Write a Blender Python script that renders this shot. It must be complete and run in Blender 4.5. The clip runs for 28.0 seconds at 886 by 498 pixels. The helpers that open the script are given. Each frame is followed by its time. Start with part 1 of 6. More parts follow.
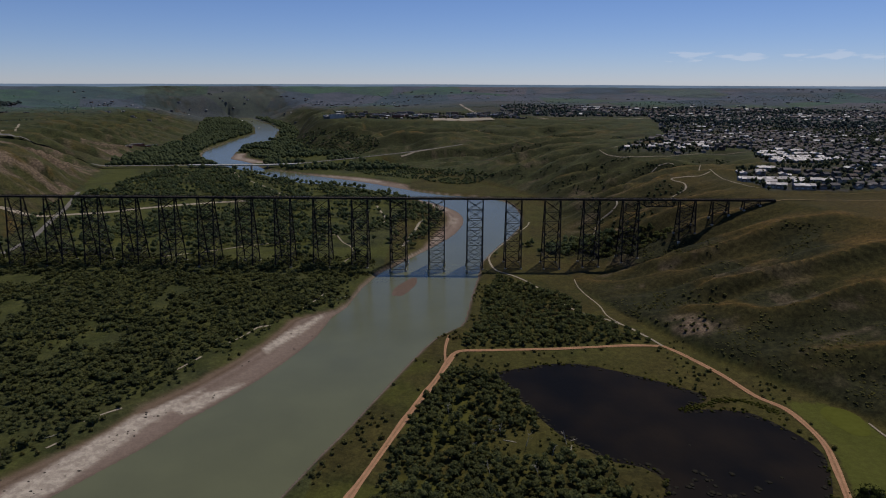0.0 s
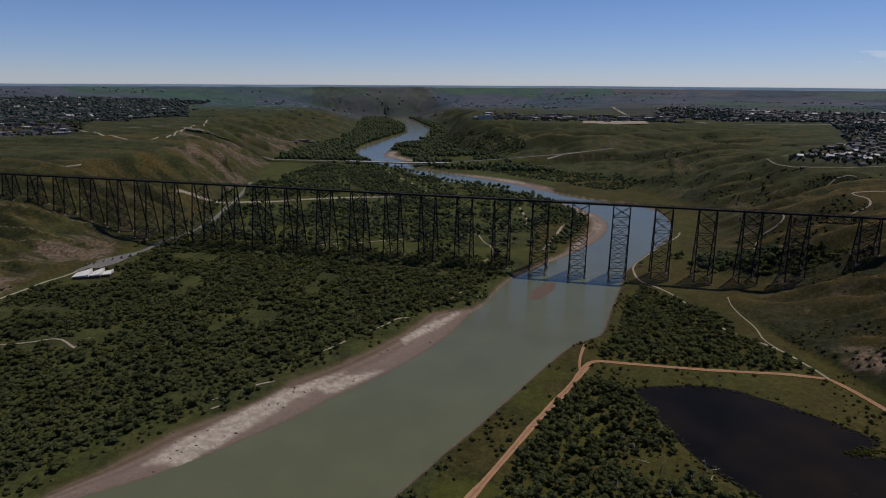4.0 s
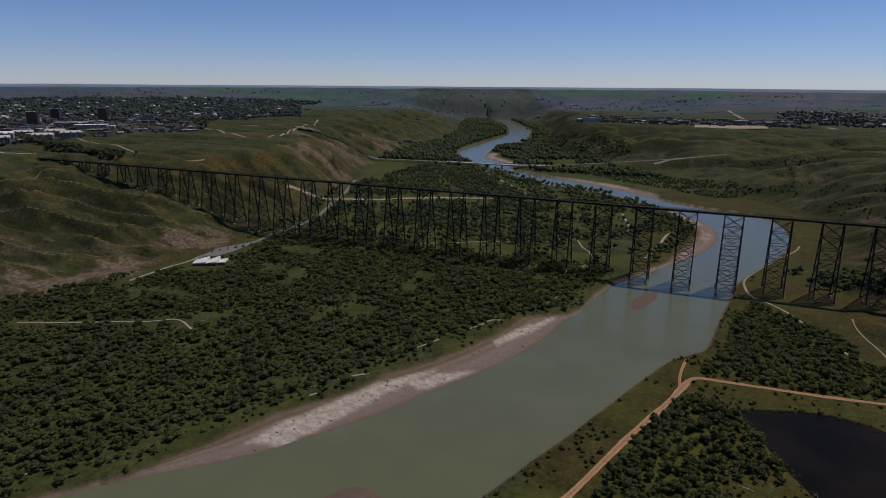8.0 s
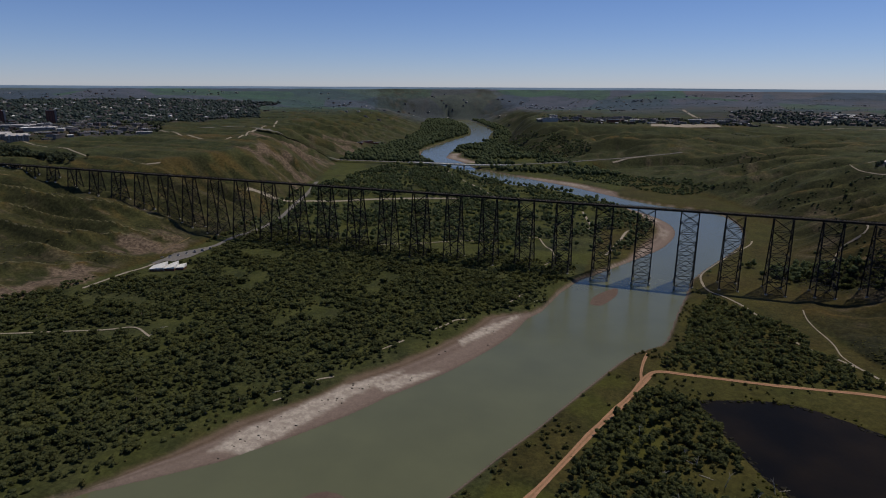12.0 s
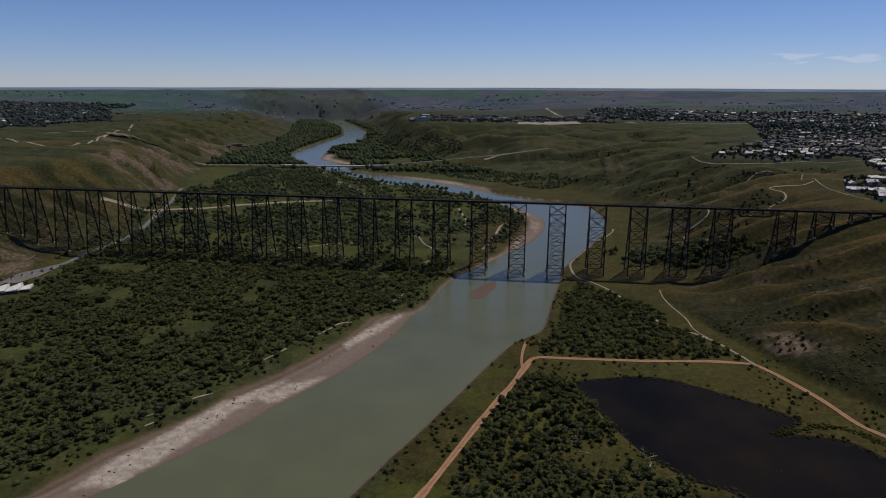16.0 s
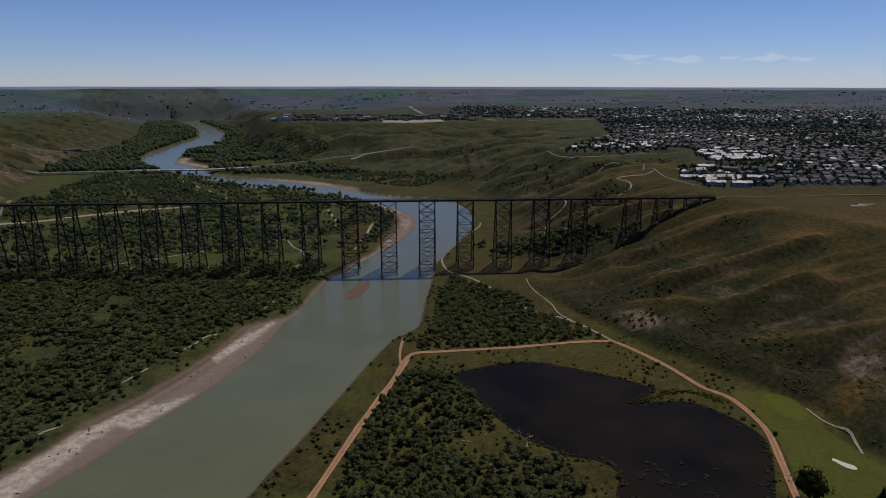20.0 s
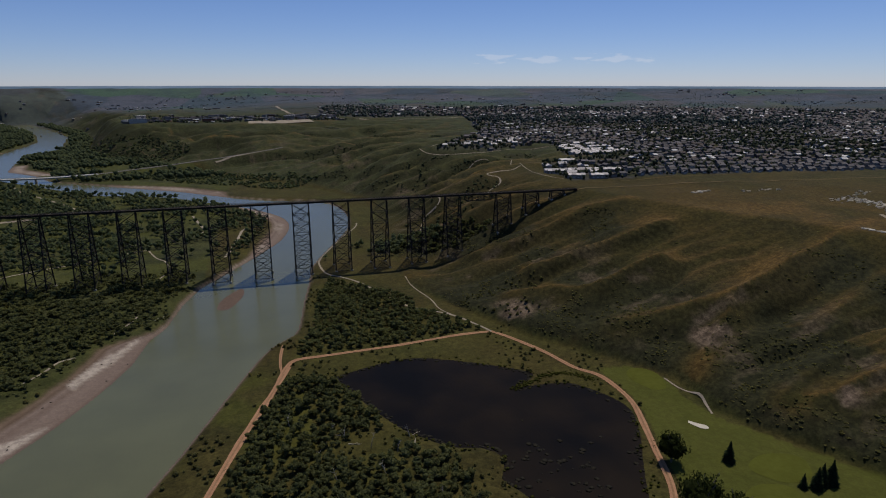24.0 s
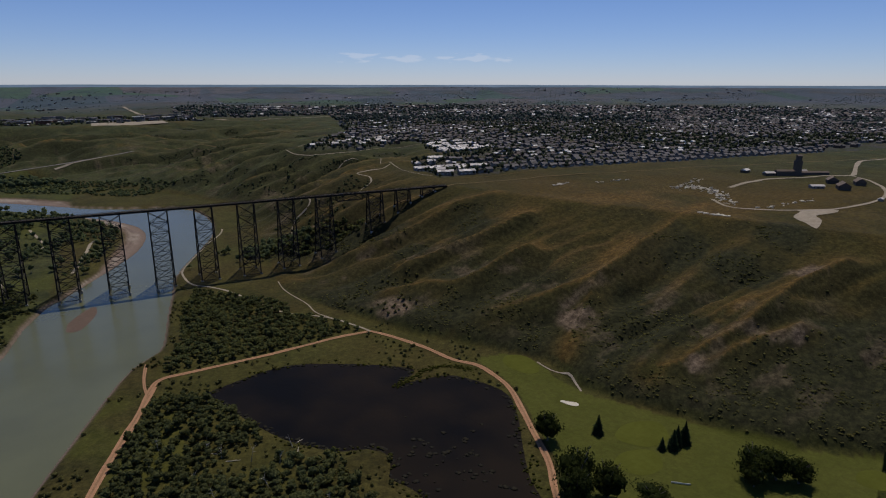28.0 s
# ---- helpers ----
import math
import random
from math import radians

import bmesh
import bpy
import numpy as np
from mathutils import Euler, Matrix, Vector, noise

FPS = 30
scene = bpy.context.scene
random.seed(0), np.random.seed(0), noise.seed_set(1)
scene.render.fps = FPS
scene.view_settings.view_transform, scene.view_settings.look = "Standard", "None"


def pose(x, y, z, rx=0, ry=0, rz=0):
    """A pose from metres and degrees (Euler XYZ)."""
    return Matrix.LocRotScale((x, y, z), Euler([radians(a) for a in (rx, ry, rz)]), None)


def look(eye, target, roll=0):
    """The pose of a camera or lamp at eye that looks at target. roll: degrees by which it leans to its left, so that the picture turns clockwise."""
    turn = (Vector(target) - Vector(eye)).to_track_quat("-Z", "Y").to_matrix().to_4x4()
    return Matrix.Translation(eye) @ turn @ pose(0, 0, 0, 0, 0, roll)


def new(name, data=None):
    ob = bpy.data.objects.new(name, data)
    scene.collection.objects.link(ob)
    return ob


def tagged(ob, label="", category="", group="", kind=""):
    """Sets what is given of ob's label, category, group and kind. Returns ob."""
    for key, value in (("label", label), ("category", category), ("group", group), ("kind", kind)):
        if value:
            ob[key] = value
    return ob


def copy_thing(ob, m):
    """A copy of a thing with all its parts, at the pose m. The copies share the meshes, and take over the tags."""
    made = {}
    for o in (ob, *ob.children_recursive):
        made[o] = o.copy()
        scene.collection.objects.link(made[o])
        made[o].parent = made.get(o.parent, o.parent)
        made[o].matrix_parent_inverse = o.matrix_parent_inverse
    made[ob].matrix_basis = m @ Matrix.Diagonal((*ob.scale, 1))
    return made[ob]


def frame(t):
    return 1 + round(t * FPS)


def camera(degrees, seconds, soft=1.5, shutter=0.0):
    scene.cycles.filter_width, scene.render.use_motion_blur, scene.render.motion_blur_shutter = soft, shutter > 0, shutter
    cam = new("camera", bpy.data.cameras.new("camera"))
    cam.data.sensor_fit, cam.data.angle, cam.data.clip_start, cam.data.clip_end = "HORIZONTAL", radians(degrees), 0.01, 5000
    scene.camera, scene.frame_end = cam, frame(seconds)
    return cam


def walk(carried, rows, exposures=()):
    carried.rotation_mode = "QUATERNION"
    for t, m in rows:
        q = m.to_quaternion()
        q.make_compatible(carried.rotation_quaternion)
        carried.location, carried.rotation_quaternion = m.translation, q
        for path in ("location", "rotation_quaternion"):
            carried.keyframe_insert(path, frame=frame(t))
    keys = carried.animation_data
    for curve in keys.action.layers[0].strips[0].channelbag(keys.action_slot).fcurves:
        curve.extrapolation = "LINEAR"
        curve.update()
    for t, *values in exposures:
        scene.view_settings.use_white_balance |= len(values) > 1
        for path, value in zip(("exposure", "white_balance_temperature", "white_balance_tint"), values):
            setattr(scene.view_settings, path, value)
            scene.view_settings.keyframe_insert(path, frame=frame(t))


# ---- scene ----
# The camera hovers over the river, 240 m above the water, and only turns.
EYE = (0.0, 0.0, 240.0)
cam = camera(71.68, 28.0, soft=1.1)
TURNS = [
    (0, 74.770, -0.193, 0.053),
    (0.5, 74.761, -0.171, 1.186),
    (1, 74.766, -0.191, 2.845),
    (1.5, 74.784, -0.218, 4.824),
    (2, 74.790, -0.259, 6.998),
    (2.5, 74.807, -0.255, 8.809),
    (3, 74.804, -0.257, 10.741),
    (3.5, 74.820, -0.299, 12.288),
    (5.5, 74.867, -0.332, 16.993),
    (6, 74.856, -0.337, 18.180),
    (6.5, 74.886, -0.331, 19.317),
    (7, 74.905, -0.326, 20.495),
    (7.5, 74.912, -0.400, 21.773),
    (8, 74.933, -0.422, 22.921),
    (8.5, 74.934, -0.432, 23.757),
    (9, 74.936, -0.461, 24.356),
    (9.5, 74.947, -0.433, 24.659),
    (10, 74.955, -0.429, 24.607),
    (10.5, 74.964, -0.462, 23.795),
    (11, 74.966, -0.456, 22.418),
    (11.5, 74.985, -0.372, 20.828),
    (13.5, 75.015, -0.263, 15.190),
    (14, 75.032, -0.238, 13.559),
    (14.5, 75.014, -0.224, 12.311),
    (15, 75.043, -0.191, 11.093),
    (15.5, 75.047, -0.216, 9.592),
    (16, 75.048, -0.149, 7.774),
    (16.5, 75.035, -0.177, 6.186),
    (17, 75.030, -0.154, 4.570),
    (17.5, 75.024, -0.132, 2.715),
    (18, 75.019, -0.112, 1.112),
    (18.5, 75.003, -0.075, -0.483),
    (19, 74.981, -0.098, -2.269),
    (19.5, 74.962, -0.117, -3.624),
    (20, 74.961, -0.087, -4.556),
    (20.5, 74.953, -0.072, -5.334),
    (21, 74.950, -0.085, -6.520),
    (21.5, 74.959, -0.142, -8.201),
    (23.5, 74.908, -0.054, -14.306),
    (24, 74.891, -0.038, -16.355),
    (24.5, 74.881, -0.075, -18.757),
    (25, 74.877, -0.037, -21.263),
    (25.5, 74.857, -0.007, -22.987),
    (26, 74.836, 0.004, -23.824),
    (26.5, 74.824, -0.031, -24.304),
    (27, 74.810, -0.017, -25.487),
    (27.5, 74.790, -0.082, -27.115),
    (28, 74.795, -0.074, -28.446),
]
walk(cam, [(t, pose(*EYE, rx, ry, rz)) for t, rx, ry, rz in TURNS], [(0.0, 0.0), (28.0, 0.0)])

# ---------------------------------------------------------------- light
SUN_AZ, SUN_EL = radians(37.0), radians(64.0)     # to the right of the first view, high summer noon
world = bpy.data.worlds.new("world")
scene.world = world
world.use_nodes = True
wn = world.node_tree.nodes
sky = wn.new("ShaderNodeTexSky")
sky.sky_type = 'NISHITA'
sky.sun_disc = False
sky.sun_elevation = SUN_EL
sky.sun_rotation = SUN_AZ
sky.altitude = 2000.0
sky.air_density = 1.0
sky.dust_density = 0.1
sky.ozone_density = 3.0
way = wn.new("ShaderNodeTexCoord")
axes = wn.new("ShaderNodeSeparateXYZ")
haze = wn.new("ShaderNodeValToRGB")               # sky tint: pale blue low over the plain, raised overhead to fill shade
haze.color_ramp.elements[0].position, haze.color_ramp.elements[0].color = 0.0, (0.90, 0.96, 1.33, 1.0)
haze.color_ramp.elements[1].position, haze.color_ramp.elements[1].color = 0.16, (0.80, 0.93, 1.28, 1.0)
haze.color_ramp.elements.new(0.35).color = (1.08, 1.20, 1.43, 1.0)
tinted = wn.new("ShaderNodeMix")
tinted.data_type, tinted.blend_type = 'RGBA', 'MULTIPLY'
tinted.inputs[0].default_value = 1.0


def sky_math(kind, a, b=0.0, c=0.0):
    n = wn.new("ShaderNodeMath")
    n.operation = kind
    for k, v in enumerate((a, b, c)):
        if isinstance(v, bpy.types.NodeSocket):
            world.node_tree.links.new(v, n.inputs[k])
        else:
            n.inputs[k].default_value = v
    return n.outputs[0]


for a, b in ((way.outputs["Generated"], axes.inputs[0]), (axes.outputs[2], haze.inputs[0]), (sky.outputs[0], tinted.inputs[6]), (haze.outputs[0], tinted.inputs[7])):
    world.node_tree.links.new(a, b)
# a few small fair-weather clouds low over the plain
bearing = sky_math('ARCTAN2', axes.outputs[0], axes.outputs[1])
band = sky_math('SUBTRACT', 1.0, sky_math('POWER', sky_math('ABSOLUTE', sky_math('DIVIDE', sky_math('SUBTRACT', axes.outputs[2], 0.0365), 0.0075)), 2.0))
reach = sky_math('SUBTRACT', 1.0, sky_math('POWER', sky_math('ABSOLUTE', sky_math('DIVIDE', sky_math('SUBTRACT', bearing, 0.455), 0.15)), 4.0))
spot = wn.new("ShaderNodeCombineXYZ")
puff = wn.new("ShaderNodeTexNoise")
puff.inputs["Scale"].default_value = 1.0
puff.inputs["Detail"].default_value = 5.0
world.node_tree.links.new(sky_math('MULTIPLY', bearing, 26.0), spot.inputs[0])
world.node_tree.links.new(sky_math('MULTIPLY', axes.outputs[2], 130.0), spot.inputs[1])
world.node_tree.links.new(spot.outputs[0], puff.inputs["Vector"])
cover = sky_math('MULTIPLY', sky_math('MAXIMUM', band, 0.0), sky_math('MAXIMUM', reach, 0.0))
cover = sky_math('MINIMUM', sky_math('MULTIPLY', sky_math('MAXIMUM', sky_math('SUBTRACT', sky_math('ADD', puff.outputs["Fac"], sky_math('MULTIPLY', cover, 0.16)), 0.60), 0.0), 3.0), 0.26)
cover = sky_math('MULTIPLY', cover, sky_math('GREATER_THAN', sky_math('MULTIPLY', sky_math('MAXIMUM', band, 0.0), sky_math('MAXIMUM', reach, 0.0)), 0.001))
clouded = wn.new("ShaderNodeMix")
clouded.data_type = 'RGBA'
clouded.inputs[7].default_value = (11.5, 11.6, 12.6, 1.0)
for a, b in ((cover, clouded.inputs[0]), (tinted.outputs[2], clouded.inputs[6]), (clouded.outputs[2], wn["Background"].inputs[0])):
    world.node_tree.links.new(a, b)
wn["Background"].inputs[1].default_value = 0.06
sun_data = bpy.data.lights.new("sun", 'SUN')
sun_data.energy = 3.2
sun_data.angle = radians(0.53)
sun_data.color = (1.0, 0.905, 0.75)
sun = new("sun", sun_data)
sun.matrix_world = look((600, 900, 1800), (600 - math.sin(SUN_AZ) * math.cos(SUN_EL), 900 - math.cos(SUN_AZ) * math.cos(SUN_EL), 1800 - math.sin(SUN_EL)))

# ---------------------------------------------------------------- noise and curves


def lattice(ix, iy, seed):
    h = (ix.astype(np.int64) * 374761393 + iy.astype(np.int64) * 668265263 + seed * 1442695041) & 0x7fffffff
    h = ((h ^ (h >> 13)) * 1274126177) & 0x7fffffff
    h = (h ^ (h >> 16)) & 0xffffff
    return h / float(0xffffff)


def vnoise(x, y, seed=0):
    """Smooth value noise, 0 to 1, one cell a unit."""
    x, y = np.asarray(x, float), np.asarray(y, float)
    ix, iy = np.floor(x), np.floor(y)
    fx, fy = x - ix, y - iy
    fx, fy = fx * fx * (3 - 2 * fx), fy * fy * (3 - 2 * fy)
    a, b = lattice(ix, iy, seed), lattice(ix + 1, iy, seed)
    c, d = lattice(ix, iy + 1, seed), lattice(ix + 1, iy + 1, seed)
    return (a * (1 - fx) + b * fx) * (1 - fy) + (c * (1 - fx) + d * fx) * fy


def fbm(x, y, seed=0, octaves=4):
    total, amp, norm = 0.0, 1.0, 0.0
    for k in range(octaves):
        total = total + amp * vnoise(x * 2 ** k + 13.7 * k, y * 2 ** k - 7.3 * k, seed + k)
        norm += amp
        amp *= 0.5
    return total / norm


def smooth(a, b, v):
    k = np.clip((np.asarray(v, float) - a) / (b - a), 0, 1)
    return k * k * (3 - 2 * k)


def curve(points, step=12.0):
    """A rounded line through the points, as an array with even steps."""
    p = np.array(points, float)
    q = np.vstack([2 * p[0] - p[1], p, 2 * p[-1] - p[-2]])
    out = []
    for i in range(1, len(q) - 2):
        n = max(2, int(np.linalg.norm(q[i + 1] - q[i]) / step))
        t = np.arange(n)[:, None] / n
        a, b, c, d = q[i - 1], q[i], q[i + 1], q[i + 2]
        out.append(0.5 * (2 * b + (c - a) * t + (2 * a - 5 * b + 4 * c - d) * t ** 2 + (3 * b - a - 3 * c + d) * t ** 3))
    out.append(p[-1:])
    return np.vstack(out)


def away(x, y, line):
    """How far the points are from a line."""
    best = np.full(np.shape(x), 1e9)
    for a, b in zip(line[:-1], line[1:]):
        d = b - a
        k = np.clip(((x - a[0]) * d[0] + (y - a[1]) * d[1]) / max(1e-9, d @ d), 0, 1)
        best = np.minimum(best, (x - a[0] - k * d[0]) ** 2 + (y - a[1] - k * d[1]) ** 2)
    return np.sqrt(best)


def inside(x, y, ring):
    hit = np.zeros(np.shape(x), bool)
    for a, b in zip(ring, np.roll(ring, -1, axis=0)):
        if a[1] == b[1]:
            continue
        hit ^= ((a[1] > y) != (b[1] > y)) & (x < (b[0] - a[0]) * (y - a[1]) / (b[1] - a[1]) + a[0])
    return hit


# ---------------------------------------------------------------- the plan: river, valley and trails
BANK_W = curve([(-190, -1500), (-190, -300), (-140, 160), (-96, 315), (-66, 393), (-31, 491), (-5, 553), (18, 579), (27, 617), (34, 672), (46, 747), (55, 811),
                (81, 886), (111, 963), (135, 1036), (146, 1130), (138, 1230), (100, 1300), (19, 1330), (-56, 1380), (-125, 1440), (-200, 1510), (-334, 1607),
                (-407, 1668), (-503, 1740), (-580, 1860), (-660, 1950), (-690, 2000), (-735, 2250), (-750, 2500), (-720, 2620), (-784, 2926), (-870, 3284),
                (-1064, 3736), (-1210, 4050), (-1290, 4220)], 45)
BANK_E = curve([(-520, -1500), (-470, -300), (-390, 100), (-342, 189), (-313, 228), (-255, 283), (-203, 364), (-187, 400), (-161, 447), (-141, 494), (-123, 552),
                (-117, 605), (-107, 634), (-98, 701), (-82, 763), (-64, 796), (-36, 853), (-4, 918), (19, 973), (36, 1057), (33, 1128), (10, 1190), (-40, 1262),
                (-117, 1335), (-189, 1407), (-262, 1454), (-325, 1470), (-382, 1510), (-487, 1624), (-600, 1745), (-700, 1860), (-780, 1992), (-840, 2155),
                (-860, 2307), (-880, 2579), (-893, 2858), (-915, 3020), (-1088, 3536), (-1300, 3944), (-1400, 4130), (-1450, 4230)], 45)
RIVER = np.vstack([BANK_W, BANK_E[::-1]])
FOOT_W = [(700, -1200), (560, -100), (420, 168), (373, 204), (352, 251), (324, 305), (310, 345), (314, 388), (290, 432), (238, 500), (218, 545), (175, 640), (155, 720),
          (168, 790), (172, 900), (185, 1050), (195, 1250), (110, 1440), (0, 1580), (-150, 1770), (-330, 2010), (-520, 2250), (-600, 2500), (-680, 2900),
          (-820, 3350), (-1020, 3800), (-1310, 4400), (-1560, 4800)]
FOOT_E = [(-900, -1200), (-760, 0), (-720, 200), (-690, 365), (-660, 440), (-640, 510), (-632, 650), (-640, 800), (-680, 950), (-740, 1130), (-800, 1280), (-850, 1450),
          (-960, 1750), (-1010, 2000), (-1060, 2500), (-1170, 3000), (-1350, 3500), (-1500, 4000), (-1700, 4500), (-1800, 4800)]
RIM_W = [(1500, -1200), (1000, -100), (760, 180), (650, 340), (590, 460), (530, 570), (478, 680), (432, 785), (442, 870), (432, 950), (470, 1045), (560, 1060), (600, 1180),
         (640, 1290), (540, 1335), (375, 1340), (420, 1500), (570, 1750), (690, 2060), (620, 2300), (480, 2420), (270, 2490), (100, 2350), (-60, 2330), (-200, 2440),
         (-430, 2420), (-560, 2750), (-600, 3300), (-760, 3700), (-960, 4300), (-1250, 4900)]
RIM_E = [(-1800, -1200), (-1500, 0), (-1420, 400), (-1330, 640), (-1200, 800), (-1080, 900), (-940, 980), (-900, 1120), (-950, 1300), (-1080, 1480), (-1250, 1650),
         (-1350, 2000), (-1500, 2500), (-1650, 3000), (-1900, 3600), (-2200, 4300), (-2350, 4900)]
FLOOR = np.vstack([curve(FOOT_W, 60), curve(FOOT_E, 60)[::-1]])
RIM = np.vstack([curve(RIM_W, 70), curve(RIM_E, 70)[::-1]])
POND = curve([(43, 472), (60, 478), (79, 485), (104, 490), (128, 486), (162, 468), (191, 448), (207, 433), (198, 423), (184, 414), (198, 413), (212, 412), (230, 407), (247, 381), (252, 357), (240, 327), (222, 296),
              (205, 264), (190, 225), (150, 215), (130, 240), (134, 262), (138, 278), (134, 294), (128, 306), (138, 326), (128, 341), (110, 347), (95, 362), (81, 380), (65, 415), (54, 444), (43, 472)], 8)
PALE_SAND = [np.array(q, float) for q in ([(-268, 290), (-261, 318), (-247, 352), (-229, 396), (-205, 433), (-190, 445), (-205, 410), (-222, 362), (-232, 330), (-243, 300), (-268, 290)],
             [(-205, 413), (-188, 440), (-163, 456), (-176, 430), (-192, 408), (-205, 413)], [(-168, 520), (-151, 564), (-126, 613), (-130, 589), (-147, 543), (-160, 514), (-168, 520)])]
MID_BAR = curve([(-60, 676), (-57, 706), (-36, 746), (-33, 715), (-48, 672), (-60, 676)], 6)
NEAR_BAR = curve([(-192, 255), (-180, 277), (-166, 282), (-150, 270), (-165, 235), (-192, 255)], 6)
TRAIL_W = curve([(-75, 250), (-48, 330), (-29, 390), (-20, 416), (-7, 452), (3, 484), (8, 500)], 5)
TRAIL_N = curve([(3, 488), (14, 511), (39, 514), (86, 517), (127, 521), (172, 527), (204, 526)], 5)
TRAIL_NW = curve([(204, 526), (197, 546), (183, 574), (167, 592), (141, 618), (117, 680), (104, 713), (87, 740), (70, 759), (64, 790), (65, 826), (80, 871), (108, 940), (141, 1011),
                  (150, 1045)], 5)
TRAIL_P = curve([(204, 526), (216, 506), (233, 468), (244, 432), (257, 412), (260, 385), (258, 362), (248, 333), (237, 304), (224, 270), (207, 241), (180, 190)], 5)
GOLF = np.array([(262, 424), (288, 421), (303, 405), (307, 386), (302, 361), (306, 326), (320, 305), (330, 284), (350, 251), (360, 234), (378, 204), (402, 182), (430, 165),
                 (520, 40), (320, -60), (190, 130), (212, 236), (230, 270), (242, 304), (253, 333), (263, 362), (265, 385)], float)
TOWN = np.array([(455, 852), (577, 850), (695, 848), (810, 832), (933, 812), (1073, 797), (1226, 781), (1518, 750), (2300, 680), (4700, 700), (4300, 2300), (3200, 3600), (1500, 4600), (150, 4850),
                 (160, 3100), (480, 2700), (900, 2740), (735, 2130), (610, 1715), (455, 1485), (378, 1350), (503, 1322), (655, 1398), (695, 1362), (628, 1250), (590, 1065), (492, 1035), (458, 945)], float)
EAST = np.array([(-1440, 840), (-1460, 1060), (-1400, 1300), (-1400, 1460), (-1560, 1640), (-1700, 1800), (-1650, 2300), (-2300, 3200), (-2500, 4100), (-4300, 2300), (-4600, 900), (-2400, 700), (-1800, 800)], float)
HWY_W = curve([(-412, 1778), (-340, 1806), (-261, 1832), (-180, 1854), (-112, 1870), (-24, 1880), (20, 1886), (60, 1900)], 14)
DECK_Z = 95.5


def deck_y(x):
    return 785.0 - 0.0118 * x


TOWN_END = 3550.0
# where low bushes grow thickest: place and reach
THICKETS = [(395, 639, 34), (315, 659, 22), (240, 618, 30), (305, 485, 55), (306, 436, 45), (266, 500, 35), (381, 385, 40), (332, 345, 40), (410, 350, 40), (516, 439, 36), (531, 376, 36), (612, 378, 34),
            (332, 312, 40), (354, 275, 50), (385, 235, 60), (410, 195, 55), (450, 225, 60), (500, 215, 60), (175, 850, 45), (217, 825, 40), (276, 780, 48), (315, 725, 34), (406, 684, 30), (194, 609, 28),
            (-900, 570, 40), (-820, 572, 45), (-760, 560, 34), (-860, 660, 34), (-700, 610, 34), (-720, 730, 40), (-690, 800, 50), (-760, 850, 45), (-950, 760, 40), (-1000, 850, 45), (-820, 900, 50)]
# crests of grassy spurs that run down both slopes
SPURS = [curve(q, 12) for q in (
    [(254, 716), (295, 702), (326, 700), (360, 701), (404, 704), (467, 703)], [(249, 581), (276, 564), (301, 535), (330, 527), (362, 532), (400, 536)],
    [(285, 612), (318, 606), (341, 607), (373, 609), (398, 610), (450, 608)], [(305, 462), (349, 453), (378, 446), (401, 441), (430, 441), (457, 445), (504, 460), (566, 477), (650, 508)],
    [(353, 310), (374, 301), (401, 299), (428, 295), (465, 297), (523, 310), (564, 310), (597, 304)], [(387, 288), (416, 282), (445, 278), (480, 272)], [(400, 432), (383, 414), (370, 410), (343, 393), (325, 376)],
    [(-960, 518), (-933, 520), (-845, 512), (-773, 510), (-729, 541), (-700, 572)], [(-1060, 570), (-1031, 582), (-980, 602), (-921, 616), (-845, 617), (-780, 632), (-755, 670), (-690, 690)],
    [(-1068, 606), (-1000, 640), (-960, 672), (-879, 684), (-785, 689), (-737, 699), (-690, 724)], [(-1040, 708), (-1008, 712), (-943, 716), (-888, 727), (-838, 740), (-799, 750), (-730, 766)],
    [(-816, 450), (-780, 470), (-742, 477), (-680, 466)], [(-800, 572), (-750, 585), (-705, 610), (-668, 628)],
    [(-1107, 690), (-1121, 739), (-1085, 789)], [(-817, 972), (-741, 1013), (-700, 960)])]


